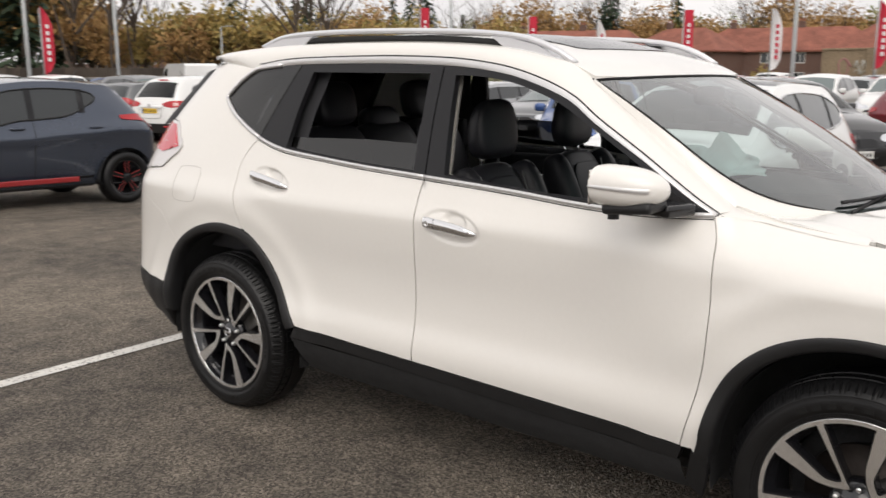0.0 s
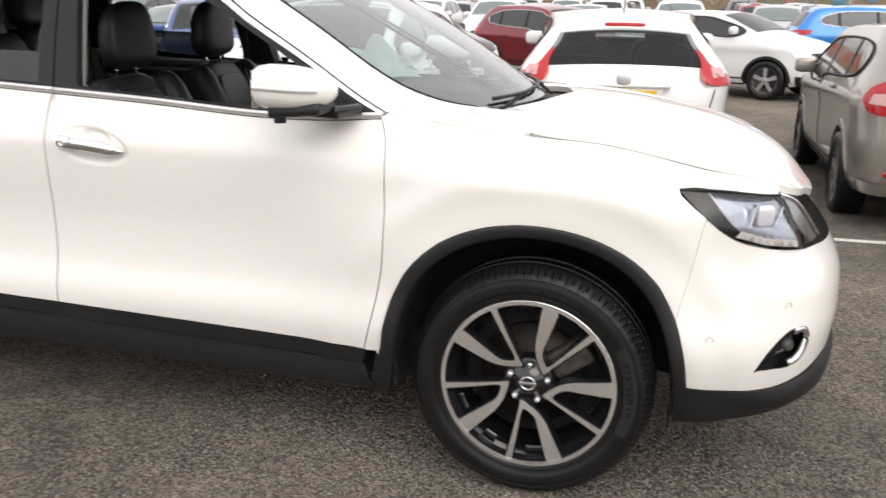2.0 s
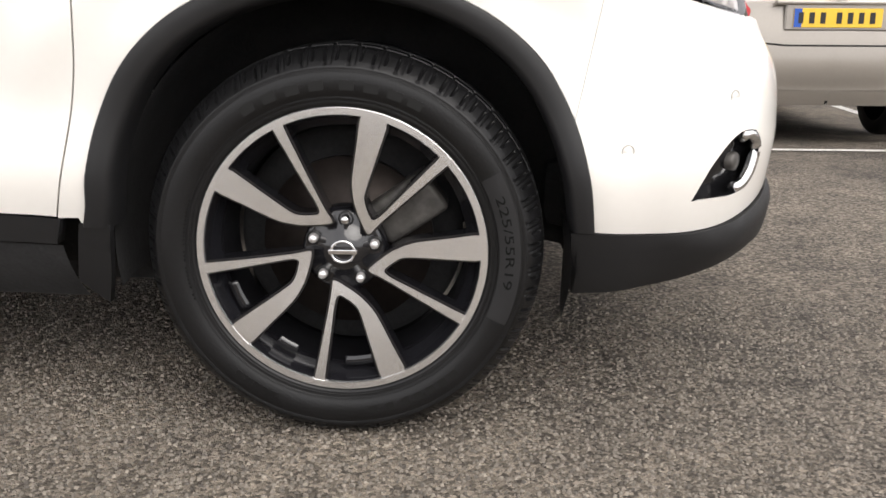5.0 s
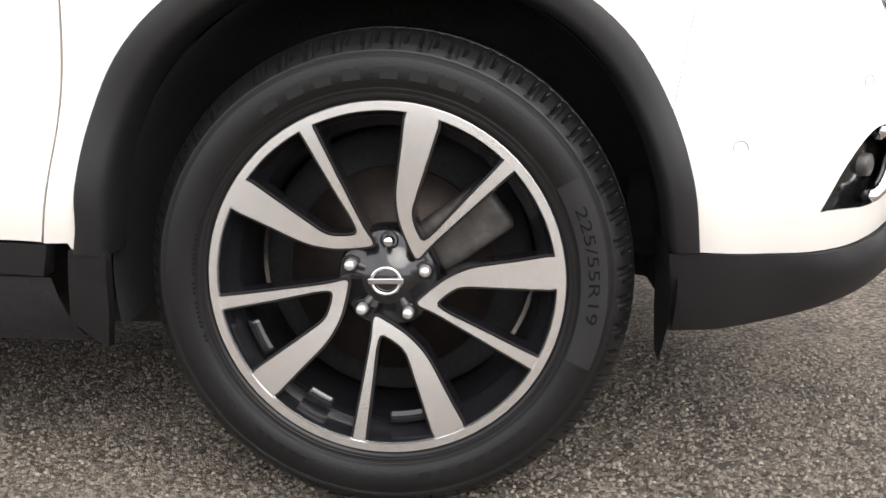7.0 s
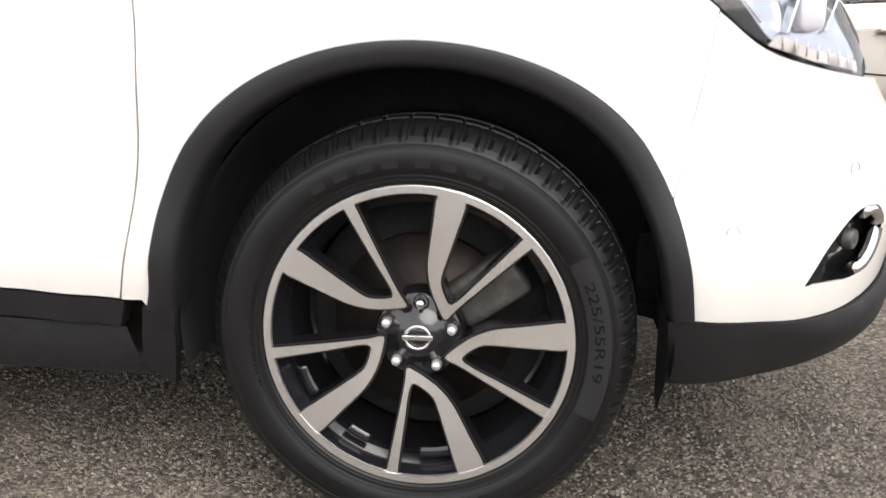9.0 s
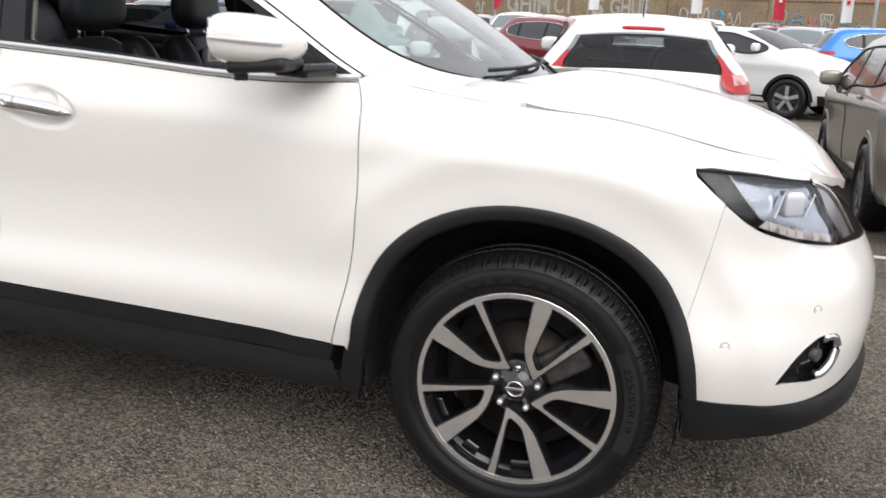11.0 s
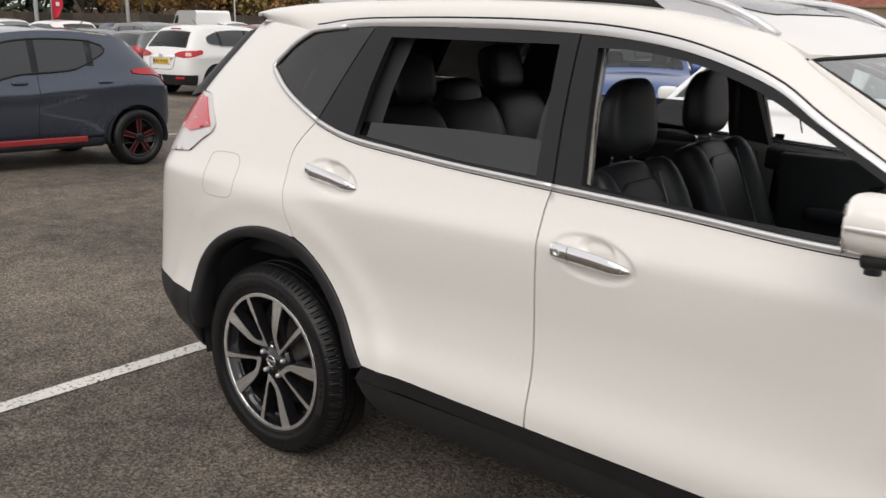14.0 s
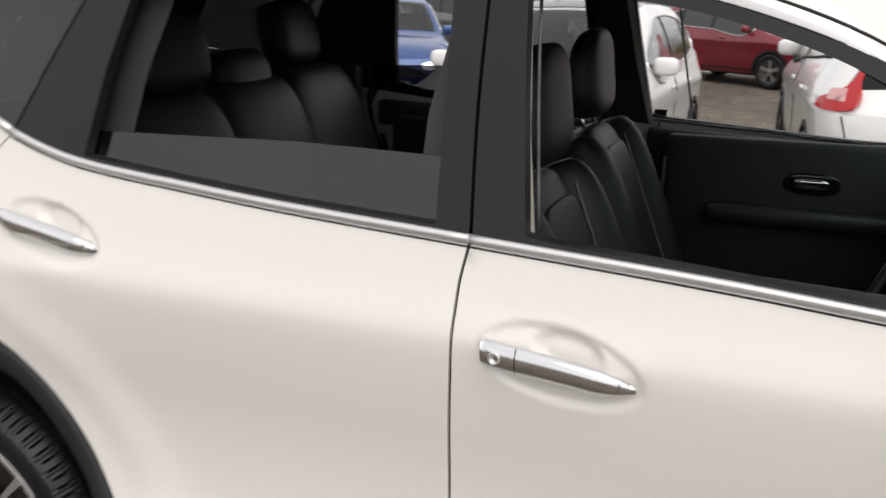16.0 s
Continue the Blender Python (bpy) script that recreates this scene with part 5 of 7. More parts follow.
# ---- ground ----
def asphalt():
    m = bpy.data.materials.new("worn_asphalt")
    m.use_nodes = True
    n, l = m.node_tree.nodes, m.node_tree.links
    p = n["Principled BSDF"]
    tc = n.new("ShaderNodeTexCoord")
    chips = n.new("ShaderNodeTexVoronoi")
    chips.inputs["Scale"].default_value = 120
    crumbs = n.new("ShaderNodeTexVoronoi")
    crumbs.inputs["Scale"].default_value = 330
    big, mid = n.new("ShaderNodeTexNoise"), n.new("ShaderNodeTexNoise")
    big.inputs["Scale"].default_value, big.inputs["Detail"].default_value = 0.45, 5
    mid.inputs["Scale"].default_value, mid.inputs["Detail"].default_value = 5, 6
    for t in (chips, crumbs, big, mid):
        l.new(tc.outputs["Object"], t.inputs["Vector"])
    r1 = n.new("ShaderNodeValToRGB")
    e = r1.color_ramp.elements
    e[0].position, e[0].color = 0.0, (0.085, 0.075, 0.065, 1)
    e[1].position, e[1].color = 1.0, (0.43, 0.375, 0.315, 1)
    for pos, c in ((.35, (.165, .144, .120, 1)), (.62, (.245, .214, .179, 1)), (.84, (.335, .291, .241, 1)), (.94, (.39, .34, .285, 1))):
        q = r1.color_ramp.elements.new(pos)
        q.color = c
    sep = n.new("ShaderNodeSeparateColor")
    l.new(chips.outputs["Color"], sep.inputs[0])
    l.new(sep.outputs[0], r1.inputs["Fac"])
    r2 = n.new("ShaderNodeValToRGB")
    r2.color_ramp.elements[0].position, r2.color_ramp.elements[0].color = .38, (.52, .52, .53, 1)
    r2.color_ramp.elements[1].position, r2.color_ramp.elements[1].color = .64, (1.22, 1.19, 1.14, 1)
    mixn = n.new("ShaderNodeMath")
    mixn.operation, mixn.inputs[1].default_value = "MULTIPLY_ADD", 0.6
    l.new(big.outputs["Fac"], mixn.inputs[0])
    half = n.new("ShaderNodeMath")
    half.operation, half.inputs[1].default_value = "MULTIPLY", 0.4
    l.new(mid.outputs["Fac"], half.inputs[0])
    l.new(half.outputs[0], mixn.inputs[2])
    l.new(mixn.outputs[0], r2.inputs["Fac"])
    mul = n.new("ShaderNodeMix")
    mul.data_type, mul.blend_type, mul.inputs["Factor"].default_value = "RGBA", "MULTIPLY", 1
    l.new(r1.outputs[0], mul.inputs["A"])
    l.new(r2.outputs[0], mul.inputs["B"])
    l.new(mul.outputs["Result"], p.inputs["Base Color"])
    p.inputs["Roughness"].default_value = 0.8
    p.inputs["Specular IOR Level"].default_value = 0.25
    add = n.new("ShaderNodeMath")
    add.operation = "ADD"
    l.new(chips.outputs["Distance"], add.inputs[0])
    l.new(crumbs.outputs["Distance"], add.inputs[1])
    bp = n.new("ShaderNodeBump")
    bp.invert = True
    bp.inputs["Strength"].default_value, bp.inputs["Distance"].default_value = 1.0, 0.006
    l.new(add.outputs[0], bp.inputs["Height"])
    l.new(bp.outputs[0], p.inputs["Normal"])
    return m


ASPHALT = asphalt()
gx = [-450, -200, -100, -60] + list(range(-40, 41, 2)) + [60, 100, 200, 450]
gy = [-450, -200, -60, -20, -8, -3, 0, 1.2] + [1.8 + .26 * i for i in range(21)] + [8, 10, 14, 20, 30, 45, 60, 80, 120, 200, 450]
v = [(x, y, lie(x, y)) for x in gx for y in gy]
n = len(gy)
f = [(i * n + k, (i + 1) * n + k, (i + 1) * n + k + 1, i * n + k + 1) for i in range(len(gx) - 1) for k in range(n - 1)]
tagged(mk("ground", v, f, ASPHALT), "grey-brown worn asphalt of the car park", "ground", kind="structure")


def road_paint():
    m = material("worn_white_road_paint", (0.62, 0.60, 0.56), 0.7, 0, 0, 0.15, 3, 0.0015, 120)
    n, l = m.node_tree.nodes, m.node_tree.links
    p = n["Principled BSDF"]
    link = p.inputs["Base Color"].links[0].from_socket
    tc, no, rp, mx = n.new("ShaderNodeTexCoord"), n.new("ShaderNodeTexNoise"), n.new("ShaderNodeValToRGB"), n.new("ShaderNodeMix")
    no.inputs["Scale"].default_value, no.inputs["Detail"].default_value = 55, 8
    l.new(tc.outputs["Object"], no.inputs["Vector"])
    l.new(no.outputs["Fac"], rp.inputs["Fac"])
    rp.color_ramp.elements[0].position, rp.color_ramp.elements[1].position = .57, .64
    mx.data_type = "RGBA"
    l.new(rp.outputs[0], mx.inputs["Factor"])
    l.new(link, mx.inputs["A"])
    mx.inputs["B"].default_value = (.13, .12, .11, 1)
    l.new(mx.outputs["Result"], p.inputs["Base Color"])
    return m


LINE = road_paint()


def line(x0, y0, x1, y1, wide=.10):
    d = Vector((x1 - x0, y1 - y0, 0))
    s = Vector((-d.y, d.x, 0)).normalized() * wide / 2
    a, b = Vector((x0, y0, .004)), Vector((x1, y1, .004))
    k = max(2, int(d.length / .15))
    rl = random.Random(int(x0 * 7 + y0 * 13))
    lo = [a.lerp(b, i / k) - s * rl.uniform(.92, 1.05) for i in range(k + 1)]
    hi = [a.lerp(b, i / k) + s * rl.uniform(.92, 1.05) for i in range(k + 1)]
    lo, hi = ([Vector((p.x, p.y, lie(p.x, p.y) + .005)) for p in some] for some in (lo, hi))
    v, f = ribbon(lo, hi, 1)
    tagged(mk("bay_line", v, f, LINE, None, False), "worn white painted parking bay line", "road marking", "bay lines", "structure")


for q in ((-3.82, -3.2, -3.82, 3.75), (-9.0, 3.72, 14.0, 3.72), (-12.4, 3.8, -12.4, 8.5), (-21.2, 9.6, -21.2, 14.5), (-1.0, 14.6, 9.0, 14.6), (-12.0, 19.5, 6.0, 19.5), (1.24, 3.85, 1.24, 8.4), (3.68, 3.85, 3.68, 8.4), (-1.30, 3.85, -1.30, 8.4)):
    line(*q)


# ---- other parked cars ----
CLEARDARK = glass("tinted_car_window", (0.80, 0.86, 0.86), 0.62, 0.01, 0.05)
GLASSDARK = material("dark_car_glass", (0.018, 0.022, 0.024), 0.06, 0, 0.5)
GLASSGREEN = material("pale_car_glass", (0.10, 0.13, 0.13), 0.05, 0, 0.6)
ALLOY = material("silver_alloy", (0.50, 0.50, 0.51), 0.35, 0.9)
WHITEPLATE = material("white_plate", (0.72, 0.72, 0.70), 0.4)


def car_paint(name, colour, metal=0.0):
    return material(name, colour, 0.30, metal, 0.9, 0.03, 2)


SECT2 = [(.18, .10), (.30, .035), (.42, .008), (.55, .0), (.72, .004), (.86, -.004), (.95, .010), (1.03, .035), (1.15, .078), (1.3, .135), (1.45, .205), (1.55, .28), (1.62, .38)]
# outlines, front axle at x = 0: upper line from bonnet edge to tail, side windows, rear lamp, head lamp
SHAPES = {
    "crossover": dict(wb=2.65, fo=.86, ro=.88, half=.905, hood=(.70, .80), deck=[(.70, .80), (.50, .92), (.10, 1.01), (-.22, 1.06), (-1.02, 1.485), (-1.35, 1.555), (-1.9, 1.585), (-2.5, 1.57), (-2.98, 1.51), (-3.34, 1.10), (-3.42, .92)],
                      screen=(3, 4), hatch=(8, 9), window=[(-.52, 1.075), (-1.08, 1.425), (-1.5, 1.485), (-2.2, 1.485), (-2.62, 1.42), (-2.86, 1.27), (-2.62, 1.16), (-1.6, 1.095)], pillars=(-1.55, -2.42),
                      rear=[(.40, .965), (.44, .915), (.72, .885), (.98, .93), (1.16, 1.02), (.95, 1.045), (.68, 1.04)], plate=.80, joint=.62, tread=.345),
    "mini_crossover": dict(wb=2.53, fo=.82, ro=.78, half=.882, hood=(.62, .84), deck=[(.62, .84), (.40, .95), (.05, 1.02), (-.18, 1.06), (-.95, 1.375), (-1.3, 1.405), (-1.8, 1.412), (-2.3, 1.385), (-2.76, 1.315), (-3.10, 1.00), (-3.19, .86)],
                           screen=(3, 4), hatch=(8, 9), window=[(-.48, 1.085), (-1.02, 1.325), (-1.4, 1.355), (-1.95, 1.34), (-2.32, 1.275), (-2.52, 1.215), (-2.2, 1.16), (-1.5, 1.11)], pillars=(-1.42, -2.22),
                           rear=[(.690, 1.15), (.675, 1.06), (.635, .99), (.63, .925), (.665, .89), (.81, .88), (.96, .90), (.95, .945), (.84, .975), (.735, 1.03), (.708, 1.12)], plate=.785, joint=.58, tread=.335),
    "hatchback": dict(wb=2.525, fo=.80, ro=.57, half=.87, hood=(.60, .74), deck=[(.60, .74), (.40, .85), (.05, .93), (-.18, .98), (-1.0, 1.375), (-1.35, 1.44), (-1.8, 1.452), (-2.2, 1.425), (-2.52, 1.375), (-2.83, 1.05), (-2.93, .87)],
                      screen=(3, 4), hatch=(8, 9), window=[(-.50, .99), (-1.05, 1.30), (-1.45, 1.365), (-1.9, 1.365), (-2.12, 1.335), (-2.22, 1.27), (-2.08, 1.17), (-1.90, 1.085), (-1.75, 1.05), (-1.3, 1.02)], pillars=(-1.40, -2.02),
                      rear=[(.45, 1.03), (.50, .88), (.64, .84), (.76, .91), (.82, .985), (1.14, 1.02), (1.12, 1.06), (.70, 1.07)], plate=.74, joint=.56, tread=.315),
    "estate": dict(wb=2.65, fo=.86, ro=.95, half=.895, hood=(.66, .74), deck=[(.66, .74), (.45, .84), (.05, .92), (-.2, .97), (-1.05, 1.33), (-1.4, 1.385), (-2.0, 1.41), (-2.8, 1.392), (-3.18, 1.345), (-3.45, 1.02), (-3.50, .88)],
                   screen=(3, 4), hatch=(8, 9), window=[(-.52, .985), (-1.08, 1.265), (-1.5, 1.31), (-2.4, 1.31), (-2.95, 1.27), (-3.05, 1.18), (-2.9, 1.06), (-1.6, 1.005)], pillars=(-1.5, -2.45),
                   rear=[(.52, .80), (.58, .92), (.65, 1.04), (.72, 1.042), (.80, 1.035), (.90, .99), (.935, .955), (.90, .88), (.85, .83), (.70, .81)], plate=.79, joint=.63, tread=.315),
}


def body_line(shape):
    """How a car's flank swells to a line below the windows and falls away under it."""
    def strong(x, z):
        d = z - (.80 + .11 * max(0.0, min(1.0, (-x - 1.3) / 1.3)))
        return .040 * min(1, d / .11) if d > 0 else .018 * min(1, -d / .05) + .050 * min(1, -d / .42)

    def soft(x, z):
        d = z - (.86 + .04 * max(0.0, min(1.0, (-x - 1.0) / 1.6)))
        return .014 * min(1, d / .07) if d > 0 else .012 * min(1, -d / .06) + .012 * min(1, -d / .40)

    def waisted(x, z):
        return soft(x, z) + .15 * max(0.0, (z - 1.0) / .4) * max(0.0, min(1.0, (-x - 1.3) / 1.1))

    return {"hatchback": strong, "mini_crossover": waisted}.get(shape, soft)


class Tail(Side):
    FRONT = [(0, 1), (0.006, 0.72), (0.03, 0.42), (0.08, 0.24), (0.16, 0.13), (0.28, 0.06), (0.45, 0.02), (0.7, 0)]
    REAR = [(0, 1), (0.004, 0.66), (0.02, 0.36), (0.06, 0.20), (0.12, 0.11), (0.22, 0.05), (0.4, 0.012), (0.6, 0)]


def simple_wheel(parent, x, y, r, flip, rim_mat, accent=None):
    w = new("wheel")
    w.parent = parent
    w.matrix_basis = Matrix.Translation((x, y, r - .006)) @ Matrix.Rotation(math.pi if flip else 0, 4, "Z")
    key = (round(r, 3), rim_mat.name, accent.name if accent else "")
    if key not in simple_wheel.made:
        q = r * .68
        tv, tf = lathe([(q, .0), (q + .01, -.018), (q + .04, -.028), (r - .02, -.022), (r - .004, .0), (r, .03), (r, .16), (r - .02, .19), (q, .18)], 32)
        tv = [Vector((p.x, p.y, max(p.z, -r + .006))) for p in tv]
        rv, rf = lathe([(q, -.008), (q - .016, -.010), (q - .024, .004), (q - .04, .05), (.03, .07)], 32)
        sv, sf = [], []
        for k in range(5):
            a = 2 * math.pi * k / 5
            for lo, hi, wd in ((.045, q - .01, .034),):
                n = len(sv)
                for rr, half in ((lo, wd * .8), (hi, wd)):
                    for s in (-1, 1):
                        px, pz = s * half, rr
                        sv.append(Vector((px * math.cos(a) + pz * math.sin(a), -.006, -px * math.sin(a) + pz * math.cos(a))))
                        sv.append(sv[-1] + Vector((0, .03, 0)))
                sf += [(n, n + 2, n + 6, n + 4), (n, n + 4, n + 5, n + 1), (n + 2, n + 3, n + 7, n + 6)]
        n = len(sv)
        hv, hf = lathe([(.0001, -.012), (.03, -.010), (.055, .0), (.06, .03)], 16)
        sv += hv
        sf += [tuple(i + n for i in t) for t in hf]
        av, af = [], []
        for k in range(10):
            a = 2 * math.pi * (k // 2) / 5
            n = len(av)
            for rr, half in ((.06, .022), (q - .02, .030)):
                for s in (0, 1):
                    px, pz = (half - .006 * s) * (1 if k % 2 else -1), rr
                    av.append(Vector((px * math.cos(a) + pz * math.sin(a), -.0085, -px * math.sin(a) + pz * math.cos(a))))
            af.append((n, n + 1, n + 3, n + 2))
        simple_wheel.made[key] = (tv, tf, rv, rf, sv, sf, av, af, {})
    tv, tf, rv, rf, sv, sf, av, af, cache = simple_wheel.made[key]
    for nm, vv, ff, mat in (("tyre", tv, tf, RUBBER), ("rim", rv, rf, GLOSSBLACK if accent else CALIPER), ("spokes", sv, sf, rim_mat)) + ((("rim_accent", av, af, accent),) if accent else ()):
        if nm not in cache:
            cache[nm] = mk(nm, vv, ff, mat, w, nm in ("tyre", "rim")).data
        else:
            ob = new(nm, cache[nm])
            ob.parent = w
    return w


simple_wheel.made = {}


def build_car(name, label, shape, paint, roof=None, plate=YELLOW, rim=ALLOY, accent=None, full=True, group="parked cars"):
    """A parked car, nose to +x, its middle on the ground at the origin."""
    c = SHAPES[shape]
    half, wb, fo, ro, deck = c["half"], c["wb"], c["fo"], c["ro"], c["deck"]
    car = empty(name, label, "car", group)
    cx = (fo - wb - ro) / 2
    nose = [(.18, fo - .10), (.30, fo - .05), (.45, fo), (.6, fo - .01), (.72, fo - .05), (.82, fo - .12), (.92, fo - .28), (1.0, fo - .6), (1.1, fo - .9), (1.7, fo - 1.6)]
    t = -(wb + ro)
    tail = [(.18, t + .10), (.30, t + .05), (.45, t), (.65, t), (.85, t + .03), (deck[9][1], deck[9][0] - .09), (deck[8][1], deck[8][0] - .12), (1.7, deck[8][0] + .1)]
    S = Tail(SECT2, nose, tail, half, body_line(shape))

    def at(a, z):
        p = S.at(a, z)
        return Vector((p.x - cx, p.y - half, p.z))

    R = c["tread"] * 1.17
    def arch(x):
        return [(x + R * math.cos(w), .31 + R * math.sin(w)) for w in np.linspace(math.pi, 0, 17)]

    lowz = .24
    f_arch, r_arch = arch(0), arch(-wb)
    hz = deck[0][1]
    tz = deck[-1][1]
    low = [(t + .12, lowz + .06), (-wb - R, lowz)] + [p for p in r_arch] + [(-wb + R, lowz), (-R, lowz)] + [p for p in f_arch] + [(R, lowz), (fo - .10, lowz + .05)]
    loop = [S.to(*p) for p in low] + [S.mid_at(1, lowz + .05)]
    nz = np.linspace(lowz + .05, hz, 6)[1:]
    loop += [S.mid_at(1, z) for z in nz]
    nose_line = [Vector(p) for p in straight([S.mid_at(1, hz), S.to(deck[0][0], hz)], .08, False)]
    loop += [tuple(p) for p in nose_line[1:]]
    top = curve(deck, .12)
    loop += [S.to(p.x, p.y) for p in top[1:]]
    tail_line = [Vector(p) for p in straight([S.to(*deck[-1]), S.mid_at(-1, tz)], .08, False)]
    loop += [tuple(p) for p in tail_line[1:]]
    loop += [S.mid_at(-1, z) for z in np.linspace(tz, lowz + .06, 6)[1:]]
    clean = []
    for p in loop:
        if not clean or (Vector(p) - Vector(clean[-1])).length > .004:
            clean.append(tuple(p))
    v, f, rim2 = triangles(clean, .055 if full else .10)
    verts, faces = [at(p.x, p.y) for p in v], []
    for tri in f:
        n = (verts[tri[1]] - verts[tri[0]]).cross(verts[tri[2]] - verts[tri[0]])
        ctr = sum((verts[i] for i in tri), Vector()) / 3
        faces.append(tri if n.dot(Vector((ctr.x * .15, -1, 0))) > 0 else tri[::-1])
    k = len(verts)
    verts += [Vector((p.x, -p.y, p.z)) for p in verts]
    faces += [tuple(i + k for i in q)[::-1] for q in faces]

    def across(p, crown, n=9):
        """Points from side to side over a place of the upper line."""
        e = at(*S.to(p[0], p[1]))
        return [Vector((e.x + crown[0] * (1 - u * u), -e.y * u, e.z + crown[1] * (1 - u * u))) for u in ((-1, -.9, -.6, -.3, 0, .3, .6, .9, 1) if n == 9 else np.linspace(-1, 1, n))]

    def span(i0, i1):
        """First and last row of a stretch of the upper line."""
        n0 = sum(max(1, round((Vector(deck[i + 1]) - Vector(deck[i])).length / .12)) for i in range(i0))
        return n0, n0 + sum(max(1, round((Vector(deck[i + 1]) - Vector(deck[i])).length / .12)) for i in range(i0, i1))

    rows = []
    for i, p in enumerate(top):
        d = (top[min(i + 1, len(top) - 1)] - top[max(i - 1, 0)]).normalized()
        rows.append(across(p, (d.y * .045, -d.x * .045)))
    k = len(verts)
    for r in rows:
        verts += r
    (s0, s1), (h0, h1) = span(*c["screen"]), span(*c["hatch"])
    bare = [i for i in list(range(s0 + 1, s1)) + list(range(h0 + 1, h1))] if full else []
    for i in range(len(rows) - 1):
        for j in range(8):
            if i in bare and 1 <= j <= 6:
                continue
            q = (k + i * 9 + j, k + i * 9 + j + 1, k + (i + 1) * 9 + j + 1, k + (i + 1) * 9 + j)
            faces.append(q)
    # close the bonnet's and the tail's fronts
    for line2, row in ((nose_line, rows[0]), (tail_line[::-1], rows[-1])):
        pts = [at(p.x, p.y) for p in reversed(list(line2))]
        whole = pts + [Vector((p.x, -p.y, p.z)) for p in reversed(pts[:-1])]
        a, b = resample(whole, 13), resample(row, 13)
        if a[0].y * b[0].y < 0:
            b = b[::-1]
        rv, rf = ribbon(a, b, 2)
        k = len(verts)
        verts += rv
        faces += [tuple(i + k for i in q) for q in rf]
    body = mk("body", verts, faces, paint, car)
    # floor
    mkb("underside", rounded_box((wb + .9, half * 1.7, .16), .03, 1, pose(-wb / 2 - cx, 0, .32)), LINER, car)
    # cabin: dark lining with openings at the screens, seats inside
    if full:
        cv, cf = [], []
        for i in range(s0, h1 + 1):
            cv += [Vector((rows[i][0].x, math.copysign(half * .86, rows[i][0].y), .62))] + [Vector((q.x, q.y * .955, q.z - .022)) for q in rows[i]] + [Vector((rows[i][8].x, math.copysign(half * .86, rows[i][8].y), .62))]
        for i in range(h1 - s0):
            for j in range(10):
                if not (i + s0 in bare and 2 <= j <= 7):
                    cf.append((i * 11 + j, i * 11 + j + 1, i * 11 + j + 12, i * 11 + j + 11))
        n1 = (h1 - s0) * 11
        cf += [(0, 10, n1 + 10, n1), tuple(range(11)), tuple(range(n1, n1 + 11))]
        mk("cabin_lining", cv, cf, LINER, car, False)
        for sx, sy in ((-1.28, -.36), (-1.28, .36), (-2.22, -.38), (-2.22, .38)):
            cs = mk("car_seat", *pad((.16, .50, .62), pose(sx - cx, sy, .86, 0, -12, 0), .45, .5, 10, 14), LEATHER, car)
            mk("headrest", *pad((.10, .26, .17), pose(sx - cx - .10, sy, 1.235, 0, -10, 0), .5, .6, 10, 14), LEATHER, cs)
    # glass
    def deck_patch(nm, i0, i1, mat, side_in, a0, a1, lift=.006):
        n0 = sum(max(1, round((Vector(deck[i + 1]) - Vector(deck[i])).length / .12)) for i in range(i0))
        n1 = n0 + sum(max(1, round((Vector(deck[i + 1]) - Vector(deck[i])).length / .12)) for i in range(i0, i1))
        seg = resample(top[n0:n1 + 1], 31)
        out = []
        for u in np.linspace(a0, a1, 8):
            i = min(29, int(u * 30))
            p = seg[i].lerp(seg[i + 1], u * 30 - i)
            d = (seg[i + 1] - seg[i]).normalized()
            w = side_in
            row = across(p, (d.y * .045, -d.x * .045), 21)
            n = Vector((d.y, 0, -d.x))
            n = n if n.z > 0 else -n
            out.append([Vector((q.x, q.y * (1 - w), q.z)) + n * lift for q in row])
        vv = [q for r in out for q in r]
        ff = [(i * 21 + j, i * 21 + j + 1, (i + 1) * 21 + j + 1, (i + 1) * 21 + j) for i in range(7) for j in range(20)]
        return mk(nm, vv, ff, mat, car)

    if full:
        a0, b0 = .93 / (s1 - s0), .93 / (h1 - h0)
        deck_patch("windscreen", c["screen"][0], c["screen"][1], CLEARDARK, .085, a0, 1, .012)
        deck_patch("rear_window", c["hatch"][0], c["hatch"][1], CLEARDARK, .035 if shape in ("estate", "mini_crossover") else .085, b0, 1, .010)
    else:
        deck_patch("windscreen", c["screen"][0], c["screen"][1], GLASSGREEN, .10, .06, .94, .012)
        deck_patch("rear_window", c["hatch"][0], c["hatch"][1], GLASSDARK, .10, .12, .93, .010)
    win = [tuple(p) for p in curve(c["window"], .06, True)]
    for s in (1, -1):
        def side(a, z):
            p = at(a, z)
            return Vector((p.x, p.y * s, p.z))
        deep = Vector((0, s, 0))
        prev, w0 = None, c["window"]
        g = skin("side_window", win, side, GLASSDARK, car, step=.10, fold=.006, proud=.006, inward=deep)
        for px in c["pillars"]:
            zs = sorted([p[1] for p in win if abs(p[0] - px) < .06])
            if not zs:
                continue
            bar = [(px - .035, zs[0] - .01), (px + .035, zs[0] - .01), (px + .015, zs[-1] + .01), (px - .055, zs[-1] + .01)]
            skin("pillar", straight(bar, .08), side, PILLAR, g, step=.2, fold=.006, proud=.010, inward=deep)
        if full:
            vv, ff = tube([side(*p) - deep * .008 for p in win], .010, 5, True)
            mk("window_trim", vv, ff, CHROME if shape == "crossover" else SEAL, g)
